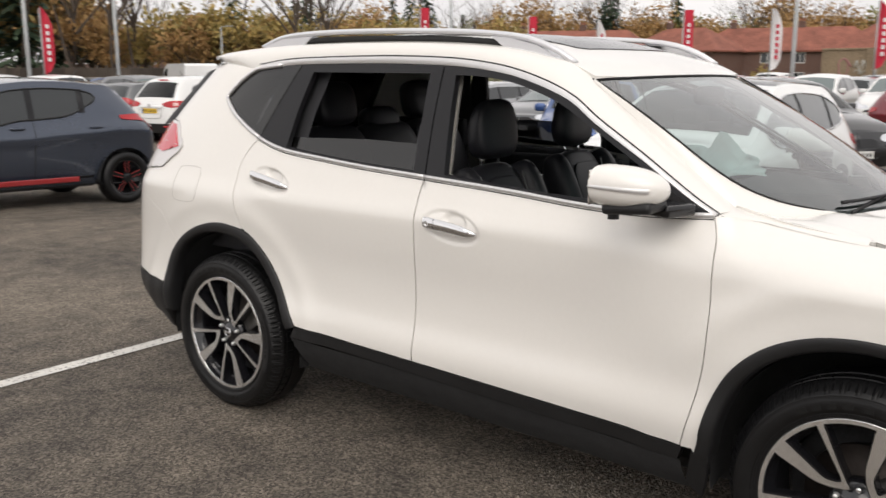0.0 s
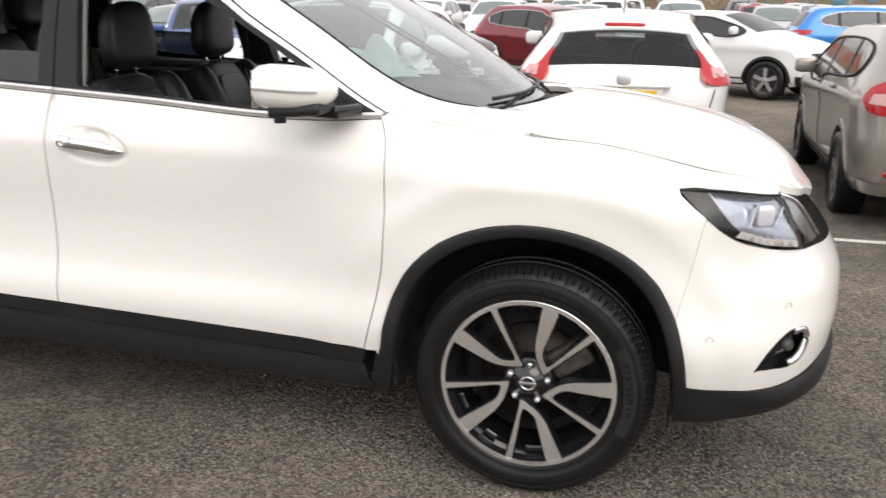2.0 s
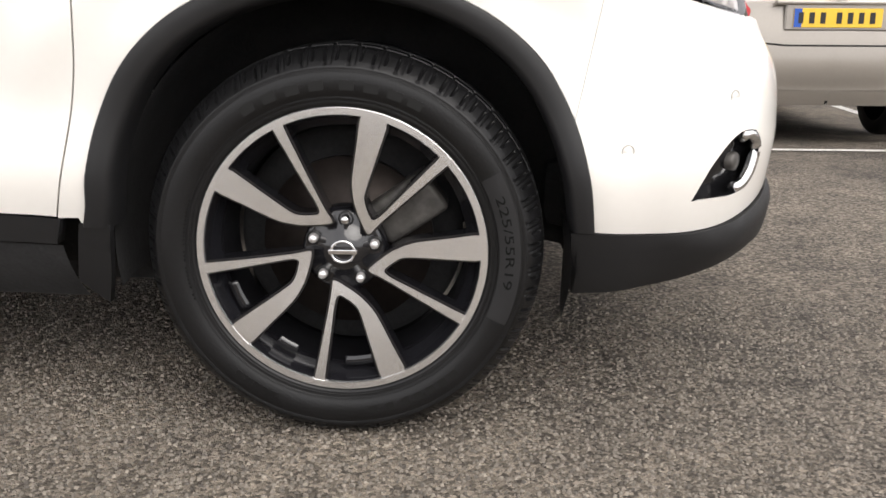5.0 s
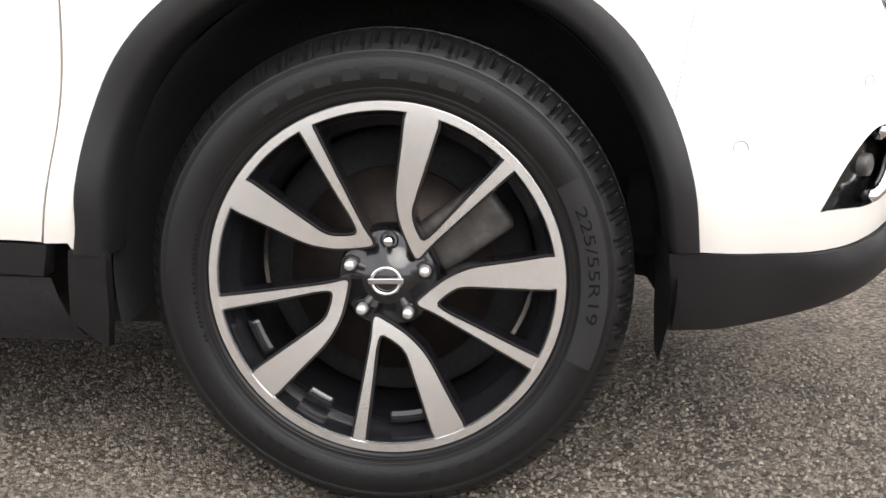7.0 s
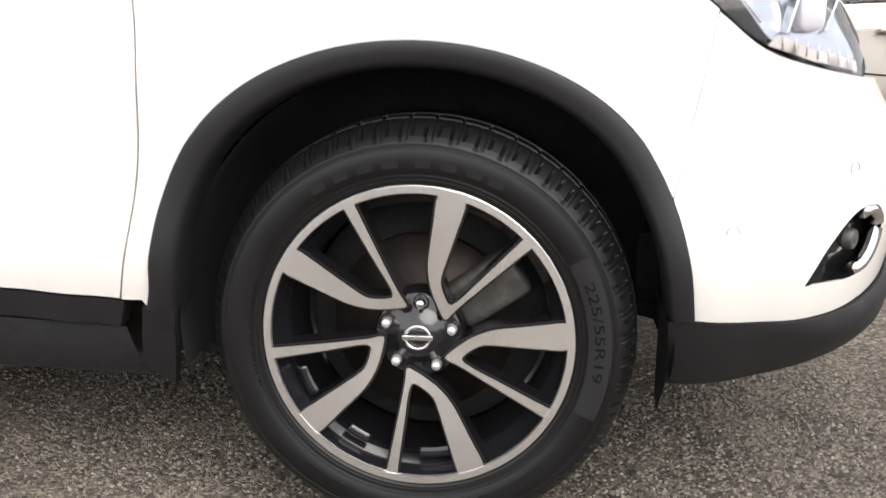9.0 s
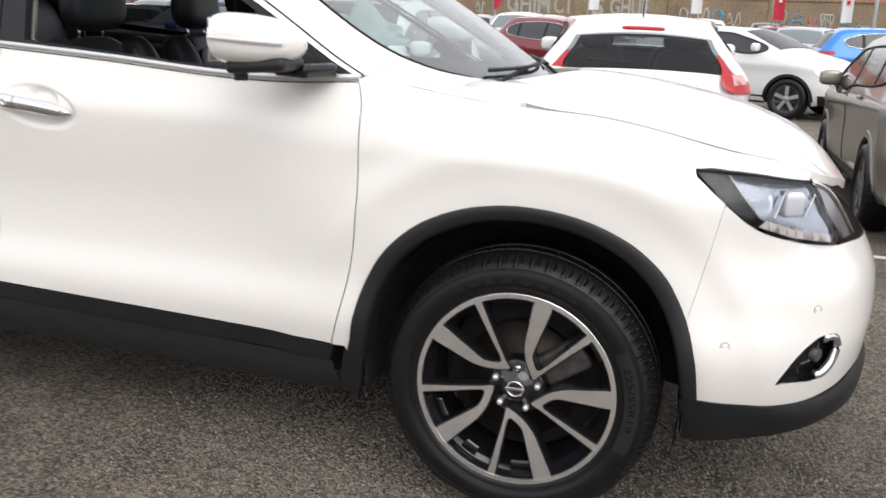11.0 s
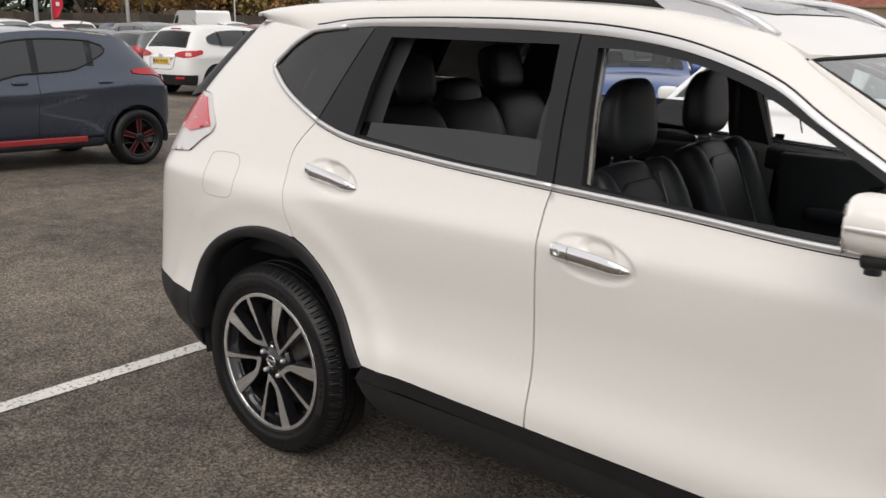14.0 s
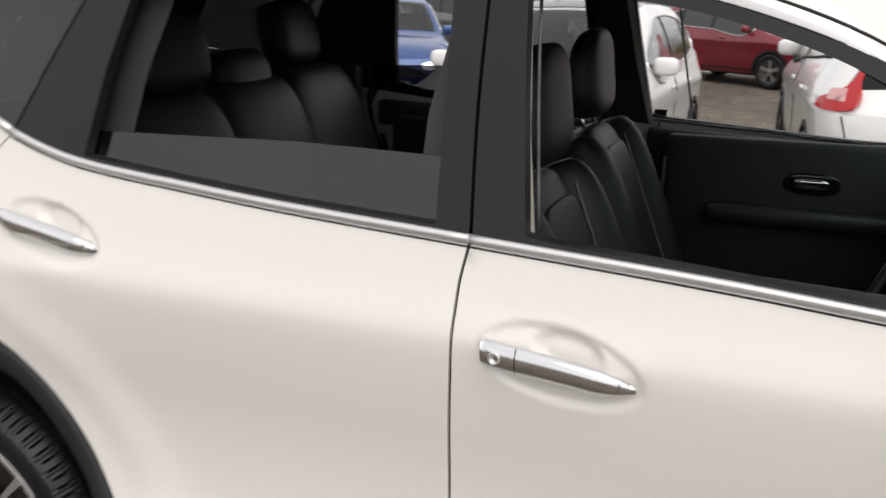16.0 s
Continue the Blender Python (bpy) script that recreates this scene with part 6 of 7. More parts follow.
        # arches and lower edge in black
        if full:
            for ax in (0, -wb):
                o = [(ax + (R + .035) * math.cos(w), .31 + (R + .035) * math.sin(w)) for w in np.linspace(math.pi, 0, 17)]
                i2 = [(ax + (R - .012) * math.cos(w), .31 + (R - .012) * math.sin(w)) for w in np.linspace(0, math.pi, 17)]
                ring2 = [S.to(*p) for p in o + i2]
                skin("arch_trim", ring2, side, CLAD if shape != "estate" and shape != "hatchback" else paint, car, step=.1, fold=.03, proud=.008, inward=deep)
            sl = [(-R - .02, lowz - .01), (-R - .03, lowz + .12), (-wb + R + .03, lowz + .12), (-wb + R + .02, lowz - .01)]
            skin("sill_trim", straight([S.to(*p) for p in sl], .15), side, CLAD, car, step=.2, fold=.02, proud=.006, inward=deep)
            for sx in (-1.42,):
                vv, ff = tube([side(*S.to(sx + .02 * math.sin(z * 3), z)) - deep * .001 for z in np.linspace(lowz + .13, c["window"][0][1], 9)], .004, 4)
                mk("door_joint", vv, ff, SEAL, car)
            for hx in (-1.22, -2.15):
                mk("door_handle", *pad((.17, .03, .035), Matrix.Translation(side(*S.to(hx, .93)) - deep * .012), .5, .5, 8, 10), paint, car)
        # lamps
        rl = skin("tail_lamp", [tuple(p) for p in curve([(S.mid_at(-1, z)[0] + a, z) for a, z in c["rear"]], .04, True)], side, REDLENS, car, step=.05, fold=.02, proud=.012, inward=deep)
        if full and shape != "hatchback":
            zc = sum(p[1] for p in c["rear"]) / len(c["rear"])
            xc = sum(p[0] for p in c["rear"]) / len(c["rear"])
            pl = [(xc - .05, zc - .05), (xc + .09, zc - .04), (xc + .08, zc + .025), (xc - .04, zc + .03)]
            skin("clear_lens", straight([(S.mid_at(-1, z)[0] + a, z) for a, z in pl], .03), side, PALELENS, rl, step=.04, fold=.004, proud=.016, inward=deep)
        hl = [(fo - .42, .84), (fo - .16, .78), (fo - .06, .70), (fo - .09, .65), (fo - .25, .68)]
        skin("head_lamp", [tuple(p) for p in curve([S.to(*p) for p in hl], .04, True)], side, MIRRORED, car, step=.05, fold=.02, proud=.006, inward=deep)
        mk("door_mirror", *pad((.12, .20, .14), Matrix.Translation(side(-.62, c["window"][0][1] + .05) - deep * .10), .6, .6, 10, 14), paint, car)
    # bumpers, grille, plates
    def band(nm, sign, z0, z1, reach, mat, proud):
        e = spline(nose if sign > 0 else tail, (z0 + z1) / 2)
        half_loop = [S.to(e - sign * reach, z0), S.mid_at(sign, z0), S.mid_at(sign, z1), S.to(e - sign * reach, z1)]
        lp = straight(half_loop, .06)
        vv, ff, _ = triangles(lp, .10)
        P = [at(p.x, p.y) + Vector((sign * proud, -proud, 0)) for p in vv]
        n0 = len(P)
        P += [Vector((p.x, -p.y, p.z)) for p in P]
        ff = list(ff) + [tuple(i + n0 for i in q)[::-1] for q in ff]
        return mk(nm, P, ff, mat, car)

    low_b = band("rear_bumper", -1, .27, .50 if shape in ("crossover", "mini_crossover") else .36, .30, paint if shape == "estate" else CLAD, .008)
    band("front_bumper", 1, .26, .42, .30, CLAD, .008)
    if shape == "mini_crossover":
        band("grille", 1, .70, .80, .10, GLOSSBLACK, .010)
        for s in (-1, 1):
            e = at(*S.to(fo - .13, .66))
            rv, rf = lathe([(.0001, -.03), (.06, -.026), (.088, -.012), (.102, .0), (.108, .02)], 24)
            m = Matrix.Translation((e.x + .005, s * abs(e.y) * .98, .66)) @ Matrix.Rotation(radians(58 if s < 0 else 122), 4, "Z")
            rd = mk("round_lamp", [m @ q for q in rv], rf, MIRRORED, car)
            rv, rf = tube([m @ Vector((.106 * math.cos(w), -.004, .106 * math.sin(w))) for w in np.linspace(0, 2 * math.pi, 25)[:-1]], .009, 6, True)
            mk("lamp_ring", rv, rf, CHROME, rd)
    else:
        band("grille", 1, .56, .70, .03, GLOSSBLACK, .010)
    for sign, z, mat in ((-1, c["plate"], plate), (1, .46, WHITEPLATE)):
        e = (spline(tail, z) if sign < 0 else spline(nose, z)) - cx + sign * .022
        p = mkb("number_plate", rounded_box((.012, .52, .111), .003, 1, pose(e, 0, z, 0, 0, 0)), mat, car, label="plate with plain bars")
        for i, y in enumerate(() if not full else (-.20, -.135, -.07, -.005, .09, .155, .22)):
            mkb("plate_bar", rounded_box((.004, .030, .064), 0, 1, pose(e + sign * .0075, y * -sign, z)), INK, p)
        if sign < 0:
            mkb("plate_band", rounded_box((.004, .045, .108), 0, 1, pose(e + sign * .0072, .237, z)), BLUEBAND, p)
            if full:
                mkb("plate_recess", rounded_box((.02, .62, .16), .01, 1, pose(e + .012, 0, z + .005)), paint, car)
                mk("badge", *pad((.03, .125, .095), pose(e - .004, 0, z + .140), .6, .7, 8, 14), SATIN, car)
                w0, w1 = Vector(deck[8]), Vector(deck[9])
                mkb("tailgate_grip", rounded_box((.05, .74, .028), .010, 2, pose(e + .012, 0, z + .088)), paint, car, True)
                jz = c["joint"]
                inner = c["rear"][0][0]
                for s in (1, -1):
                    q = [(0, jz), (.30, jz), (inner - .05, jz + .015), (inner, jz + .07), (inner + .04, c["rear"][0][1] if shape != "mini_crossover" else .85)]
                    pts = []
                    for a, zz in straight(q, .06, False):
                        g = at(S.mid_at(-1, zz)[0] + a, zz)
                        pts.append(Vector((g.x - .002, s * g.y, g.z)))
                    vv, ff = tube(pts, .0055, 5)
                    mk("tailgate_joint", vv, ff, SEAL, car)
                for y0 in (0,):
                    q = w1.lerp(w0, .22)
                    pts = [Vector((q.x - cx - .055, y, q.y + .03 * abs(y))) for y in np.linspace(-.05, .42, 6)]
                    vv, ff = tube(pts, .011, 6)
                    mk("rear_wiper", vv, ff, CLAD, car)
                mk("brake_light", *pad((.05, .34, .035), pose(deck[8][0] - cx - .055, 0, deck[8][1] + .015), .4, .4, 8, 12), REDLENS, car)
                for s in (-1, 1) if shape != "hatchback" else ():
                    mk("reflector", *pad((.02, .26, .05), pose(spline(tail, .43) - cx - .012 + .03, s * .58, .43, 0, 0, -s * 10), .5, .5, 8, 12), REDLENS, car)
                vv, ff = tube([(deck[6][0] - cx - .5, 0, deck[6][1] + .02), (deck[6][0] - cx - .62, 0, deck[6][1] + .14)], .006, 5)
                mk("aerial", vv, ff, INK, car)
    r = c["tread"]
    for x in (0, -wb):
        for s in (-1, 1):
            simple_wheel(car, x - cx, s * (half - .035), r, s > 0, rim, accent)
            if full:
                vv, ff = lathe([(R - .005, 0), (R - .01, .28), (.05, .29)], 24)
                m = Matrix.Translation((x - cx, s * (half - .02), .31)) @ Matrix.Rotation(math.pi if s > 0 else 0, 4, "Z")
                mk("arch_liner", [m @ Vector((p.x, p.y, max(p.z, -.06))) for p in vv], ff, LINER, car)
    if roof:
        deck_patch("roof_panel", 4, 8, roof, .07, .03, .97, .008)
    return car


WHITE2 = car_paint("white_car_paint", (0.78, 0.78, 0.77))
NAVY = material("slate_blue_car_paint", (0.060, 0.074, 0.105), 0.24, 0.55, 0.9, 0.03, 2)
REDP = car_paint("dark_red_car_paint", (0.20, 0.012, 0.022), 0.3)
BLUEP = car_paint("bright_blue_car_paint", (0.03, 0.22, 0.62), 0.2)
GOLD = car_paint("champagne_grey_car_paint", (0.34, 0.31, 0.275), 0.55)
BLACKP = car_paint("black_car_paint", (0.012, 0.012, 0.014), 0.2)
SILVER = car_paint("silver_car_paint", (0.45, 0.46, 0.47), 0.6)
DEEPBLUE = car_paint("deep_blue_car_paint", (0.018, 0.065, 0.22), 0.3)
GREYP = car_paint("grey_car_paint", (0.13, 0.135, 0.14), 0.5)
REDACC = material("red_accent_paint", (0.30, 0.016, 0.018), 0.35, 0, 0.6)


def put(car, x, y, turn, scale=1.0):
    dx, dy = 1.3 * math.cos(radians(turn)), 1.3 * math.sin(radians(turn))
    zf, zr = lie(x + dx, y + dy), lie(x - dx, y - dy)
    car.matrix_world = Matrix.Translation((x, y, (zf + zr) / 2)) @ Matrix.Rotation(radians(turn), 4, "Z") @ Matrix.Rotation(-math.atan2(zf - zr, 2.6), 4, "Y") @ Matrix.Scale(scale, 4)
    return car


# nearest cars
estate = put(build_car("estate_car", "champagne grey estate car with yellow rear plate", "estate", GOLD), 2.37, 6.26, 90)
small_suv = put(build_car("small_suv", "white small crossover with dark rear window", "mini_crossover", WHITE2), -.40, 7.56, 96, 1.065)
put(build_car("compact_suv", "white compact suv with a dark glass roof", "crossover", WHITE2, roof=GLOSSBLACK), -3.10, 6.50, -90)
micra = build_car("hatchback", "slate blue hatchback with red sill and wheel accents", "hatchback", NAVY, accent=REDACC, rim=GLOSSBLACK)
for s in (-1, 1):
    m = mkb("red_sill_strip", rounded_box((1.45, .02, .060), .008, 1, pose(-.02, s * .862, .335)), REDACC, micra, label="red sill strip")
put(micra, -10.18, 2.24, -90)
put(build_car("compact_suv", "white compact suv with red tail lamps", "crossover", WHITE2), -19.0, 12.3, 97)
put(build_car("small_suv", "white small crossover with black arches", "mini_crossover", WHITE2), .85, 15.2, -28)
red_suv = put(build_car("compact_suv", "dark red compact suv with bright window trim", "crossover", REDP), -2.55, 17.6, -35, .93)
blue_suv = put(build_car("small_suv", "bright blue small suv", "crossover", BLUEP), 4.45, 21.0, 4, .94)
put(build_car("compact_suv", "black compact suv with chrome grille", "crossover", BLACKP), -4.9, 13.6, -38)
put(build_car("compact_suv", "deep blue compact suv", "crossover", DEEPBLUE), -7.5, 11.8, -62)


# ---- rows of cars further off ----
far_cars = [build_car("parked_car", lab, sh, pt, full=False, group="far rows of parked cars") for lab, sh, pt in (
    ("white crossover in a row of parked cars", "crossover", WHITE2), ("silver hatchback in a row of parked cars", "hatchback", SILVER), ("grey crossover in a row of parked cars", "crossover", GREYP),
    ("red hatchback in a row of parked cars", "hatchback", REDP), ("black hatchback in a row of parked cars", "hatchback", BLACKP), ("blue small crossover in a row of parked cars", "mini_crossover", DEEPBLUE),
    ("white small crossover in a row of parked cars", "mini_crossover", WHITE2), ("silver estate in a row of parked cars", "estate", SILVER), ("dark grey estate in a row of parked cars", "estate", GREYP))]
rc = random.Random(11)
spots = []
for row, y in enumerate((27.5, 33.5, 41.0, 47.5)):
    for k in range(13):
        spots.append((-19.5 + 2.75 * k + rc.uniform(-.2, .2), y + rc.uniform(-.3, .3), 90 if row % 2 else -90))
for row, x in enumerate((-25.5, -31.5, -39.0, -46.0)):
    for k in range(8):
        spots.append((x + rc.uniform(-.3, .3), 6.5 + 2.75 * k + row * 2.2 + rc.uniform(-.2, .2), 180 if row % 2 else 0))
spots += [(-14.2, 17.0, -90), (-17.0, 17.2, -88), (-11.2, 17.0, -90), (-22.3, 13.2, 95), (8.0, 14.2, -25), (10.6, 16.0, 90), (9.0, 22.0, 2), (-10.8, 23.0, 4), (5.6, 6.6, 90), (8.3, 6.7, 90)]
used = set()
for n, (x, y, turn) in enumerate(spots):
    k = rc.randrange(len(far_cars))
    m = Matrix.Translation((x, y, lie(x, y))) @ Matrix.Rotation(radians(turn + rc.uniform(-3, 3)), 4, "Z")
    if k not in used:
        used.add(k)
        far_cars[k].matrix_world = m
    else:
        copy_thing(far_cars[k], m)
for k in range(len(far_cars)):
    if k not in used:
        far_cars[k].matrix_world = Matrix.Translation((14 + 3 * k, 34, lie(0, 34)))
# white van
van = empty("van", "white panel van among the parked cars", "van")
body = []
prof = [(-2.6, .35), (-2.65, 1.0), (-2.6, 2.0), (-2.4, 2.12), (1.0, 2.12), (1.35, 1.95), (1.95, 1.25), (2.55, 1.05), (2.65, .75), (2.6, .35)]
pl = [tuple(p) for p in straight(prof, .15)]
for s in (-1, 1):
    skin("side_panel", pl, lambda x, z: Vector((x, s * (.95 - .10 * max(0, z - 1.1)), z)), WHITE2, van, step=.2, fold=0, inward=Vector((0, -s, 0)))
    skin("side_window", straight([(.75, 1.30), (1.72, 1.30), (1.22, 1.85), (.75, 1.88)], .1), lambda x, z: Vector((x, s * (.957 - .10 * max(0, z - 1.1)), z)), GLASSDARK, van, step=.2, fold=.01, inward=Vector((0, -s, 0)))
v, f = ribbon([(x, -.95 + .10 * max(0, z - 1.1), z) for x, z in pl], [(x, .95 - .10 * max(0, z - 1.1), z) for x, z in pl], 4)
mk("shell", v, f, WHITE2, van, False)
v, f = ribbon([(1.38, -.78, 1.93), (1.96, -.80, 1.27)], [(1.38, .78, 1.93), (1.96, .80, 1.27)], 4)
mk("windscreen", [p + Vector((.02, 0, .02)) for p in v], f, GLASSGREEN, van)
for x in (-1.7, 1.75):
    for s in (-1, 1):
        simple_wheel(van, x, s * .88, .33, s > 0, ALLOY)
van.matrix_world = Matrix.Translation((-41.5, 27.5, lie(0, 30))) @ Matrix.Rotation(radians(160), 4, "Z")


# ---- distance ----
EYE0 = Vector((0.5, -2.5, 0))


def bearing(deg, d):
    """A place seen from the white car's near side: degrees from +y, metres."""
    return EYE0.x + d * math.sin(radians(deg)), EYE0.y + d * math.cos(radians(deg))


BRICK = bpy.data.materials.new("red_brown_brick")
BRICK.use_nodes = True
bn, bl = BRICK.node_tree.nodes, BRICK.node_tree.links
bt, btc = bn.new("ShaderNodeTexBrick"), bn.new("ShaderNodeTexCoord")
bt.inputs["Color1"].default_value, bt.inputs["Color2"].default_value, bt.inputs["Mortar"].default_value = (.105, .052, .038, 1), (.15, .075, .055, 1), (.16, .135, .12, 1)
bt.inputs["Scale"].default_value = 4.4
bmap = bn.new("ShaderNodeMapping")
bmap.inputs["Rotation"].default_value = (radians(90), 0, 0)
bl.new(btc.outputs["Object"], bmap.inputs["Vector"])
bl.new(bmap.outputs[0], bt.inputs["Vector"])
bl.new(bt.outputs["Color"], bn["Principled BSDF"].inputs["Base Color"])
bn["Principled BSDF"].inputs["Roughness"].default_value = .85
TILE = material("orange_red_roof_tile", (0.235, 0.085, 0.058), 0.85, 0, 0, 0.4, .8, 0.02, 6)
STONE = material("stained_rendered_wall", (0.255, 0.190, 0.125), 0.9, 0, 0, 0.35, .5, 0.01, 8)
GRASS = material("rough_grass", (0.085, 0.085, 0.03), 0.95, 0, 0, 0.5, .8, 0.05, 9)
FRAMEW = material("white_window_frame", (0.75, 0.75, 0.73), 0.5)
BARK = material("grey_brown_bark", (0.085, 0.065, 0.05), 0.9, 0, 0, 0.35, 4, 0.01, 25)
POLE = material("galvanised_pole", (0.36, 0.37, 0.37), 0.45, 0.6, 0, 0.1, 3)
REDFLAG = material("red_banner_cloth", (0.52, 0.018, 0.045), 0.7, 0, 0, 0.1, 2)
WHITEFLAG = material("white_banner_cloth", (0.72, 0.70, 0.70), 0.75, 0, 0, 0.06, 2)
SPRAY = material("white_spray_paint", (0.40, 0.38, 0.34), 0.8, 0, 0, 0.25, 3)
SPRAY3 = material("dark_spray_paint", (0.035, 0.03, 0.03), 0.8, 0, 0, 0.25, 3)
SPRAY4 = material("pink_spray_paint", (0.36, 0.17, 0.17), 0.8, 0, 0, 0.25, 3)
SPRAY2 = material("blue_spray_paint", (0.12, 0.28, 0.38), 0.8, 0, 0, 0.3, 3)
TIMBER = material("dark_weathered_fence_board", (0.075, 0.058, 0.045), 0.9, 0, 0, 0.35, 2)


def build_house(width, depth=7.5, eaves=4.9, ridge=7.6):
    h = empty("house", "brick house with orange-red hipped tile roof", "house", "brick houses")
    w, d = width / 2, depth / 2
    wins = []
    n = max(2, int(width / 3.2))
    for i in range(n):
        x = -w + (i + .5) * width / n
        for z in (1.0, 3.3):
            wins.append((x, z, 1.15 if i % 2 else 1.6, 1.25))
    holes = [[(x - a / 2, z), (x + a / 2, z), (x + a / 2, z + b), (x - a / 2, z + b)] for x, z, a, b in wins]
    skin("front_wall", [(-w, 0), (w, 0), (w, eaves), (-w, eaves)], lambda x, z: Vector((x, -d, z)), BRICK, h, step=4, fold=.12, holes=holes)
    mk("outer_shell", [(-w, -d, 0), (-w, d, 0), (w, d, 0), (w, -d, 0), (-w, -d, eaves), (-w, d, eaves), (w, d, eaves), (w, -d, eaves)], [(0, 1, 5, 4), (1, 2, 6, 5), (2, 3, 7, 6)], BRICK, h, False)
    e = .4
    r = max(.5, w - d)
    mk("roof", [(-w - e, -d - e, eaves - .1), (w + e, -d - e, eaves - .1), (w + e, d + e, eaves - .1), (-w - e, d + e, eaves - .1), (-r, 0, ridge), (r, 0, ridge),
                (-w - e, -d - e, eaves - .3), (w + e, -d - e, eaves - .3), (w + e, d + e, eaves - .3), (-w - e, d + e, eaves - .3)],
       [(0, 1, 5, 4), (1, 2, 5), (2, 3, 4, 5), (3, 0, 4), (0, 6, 7, 1), (1, 7, 8, 2), (2, 8, 9, 3), (3, 9, 6, 0)], TILE, h, False, "orange-red tile roof")
    for x in (-r * .9, r * .2):
        c = mkb("chimney", rounded_box((.8, .6, 1.2), .02, 1, pose(x, .2, ridge + .1)), BRICK, h)
        for q in (-.2, .2):
            v, f = lathe([(.12, -.0), (.10, .35), (.07, .35), (.07, .1)], 10, pose(x + q, .2, ridge + .7, 90))
            mk("chimney_pot", v, f, TILE, c)
    for x, z, a, b in wins:
        win = mkb("window", rounded_box((a, .02, b), 0, 1, pose(x, -d + .10, z + b / 2)), GLASSDARK, h)
        for q in (-a / 2 + .04, 0, a / 2 - .04):
            mkb("frame_bar", rounded_box((.08, .06, b), 0, 1, pose(x + q, -d + .07, z + b / 2)), FRAMEW, win)
        for q in (.04, b - .04):
            mkb("frame_bar", rounded_box((a, .06, .08), 0, 1, pose(x, -d + .072, z + q)), FRAMEW, win)
    return h


long_house, short_house = build_house(22), build_house(13)
rows = [(long_house, -31.0, 122, 8), (short_house, -24.2, 118, -20), (long_house, -18.4, 120, 5), (short_house, -12.4, 112, 4), (short_house, -5.4, 110, 0), (short_house, 1.6, 110, -4), (short_house, 8.6, 112, -6), (short_house, 15.5, 115, -10), (long_house, -56.0, 118, 40), (short_house, -39.5, 150, 20)]
first = set()
for h, deg, d, turn in rows:
    x, y = bearing(deg, d)
    m = Matrix.Translation((x, y, -1.0)) @ Matrix.Rotation(radians(-deg * .4 + turn), 4, "Z")
    if h.name not in first:
        first.add(h.name)
        h.matrix_world = m
    else:
        copy_thing(h, m)

# graffiti wall on a rough grass bank
p0, p1 = Vector((*bearing(-16.5, 64), 0)), Vector((*bearing(27, 66), 0))
d = (p1 - p0).normalized()
nrm = Vector((d.y, -d.x, 0))
L = (p1 - p0).length
wm = Matrix(((d.x, -nrm.x, 0, p0.x), (d.y, -nrm.y, 0, p0.y), (0, 0, 1, -.32), (0, 0, 0, 1)))
wall = tagged(new("boundary_wall"), "stained rendered boundary wall with painted scrawls", "wall", kind="structure")
wall.matrix_world = wm
mkb("wall_face", rounded_box((L, .3, 2.6), .02, 1, pose(L / 2, .15, 1.75)), STONE, wall)
mkb("coping", rounded_box((L, .42, .14), .02, 1, pose(L / 2, .15, 3.12)), STONE, wall)
for k in range(int(L / 6)):
    mkb("pier", rounded_box((.5, .42, 2.7), .02, 1, pose(3 + 6 * k, .12, 1.75)), STONE, wall)
rg = random.Random(5)
x = 1.0
while x < L - 2:
    tall = rg.choice((.75, 1.0, 1.15, 1.2))
    wide = tall * rg.uniform(.55, .8)
    z0 = 1.05 + rg.uniform(0, .45)
    if 3.2 < x < 14:
        tall, wide, z0 = .55, .42, 1.0 + rg.uniform(0, .1)
    mat = rg.choice((SPRAY, SPRAY, SPRAY, SPRAY2, SPRAY3, SPRAY4))
    kind = rg.randrange(4)
    if kind == 0:
        lines = [[(.5 + .5 * math.cos(w) * (1 - w / 14), .5 + .5 * math.sin(w)) for w in np.linspace(0, 7.4, 13)]]
    elif kind == 1:
        lines = [[(.12 * i, .15 + .7 * (i % 2)) for i in range(9)]]
    elif kind == 2:
        lines = [[(.5 + .5 * math.cos(w), .3 + .3 * math.sin(w)) for w in np.linspace(0, 6.3, 10)], [(.45 + .35 * math.cos(w), .75 + .25 * math.sin(w)) for w in np.linspace(0, 6.3, 9)]]
    else:
        lines = [[(u, .5 + .45 * math.sin(9 * u)) for u in np.linspace(0, 1.1, 12)], [(u, .2 + .12 * math.sin(7 * u)) for u in np.linspace(0, 1.1, 8)]]
    for q in lines:
        pts = [(x + wide * a + rg.uniform(-.04, .04), -.012, z0 + tall * b + rg.uniform(-.04, .04)) for a, b in q]
        v, f = tube(curve(pts, .15), rg.uniform(.045, .10), 4, flat=.12, up=(0, 1, 0))
        mk("painted_stroke", v, f, mat, wall)
    x += wide + (rg.uniform(1.0, 3.5) if rg.random() < .18 else .25)
for word, x0, x1 in (("GHIM", 4.22, 7.15), ("CT", 7.42, 8.7), ("S", 9.95, 10.7), ("GHUE", 11.1, 13.55)):
    v, f = text_mesh(word, 1.5, .035)
    lo, hi = min(p[0] for p in v), max(p[0] for p in v)
    top = max(p[1] for p in v)
    v = [(x0 + (p[0] - lo) * (x1 - x0) / (hi - lo), -.012, 1.88 + p[1] * 1.08 / top) for p in v]
    mk("painted_word", v, f, SPRAY, wall, False)
v, f = [], []
NX, NY = 70, 8
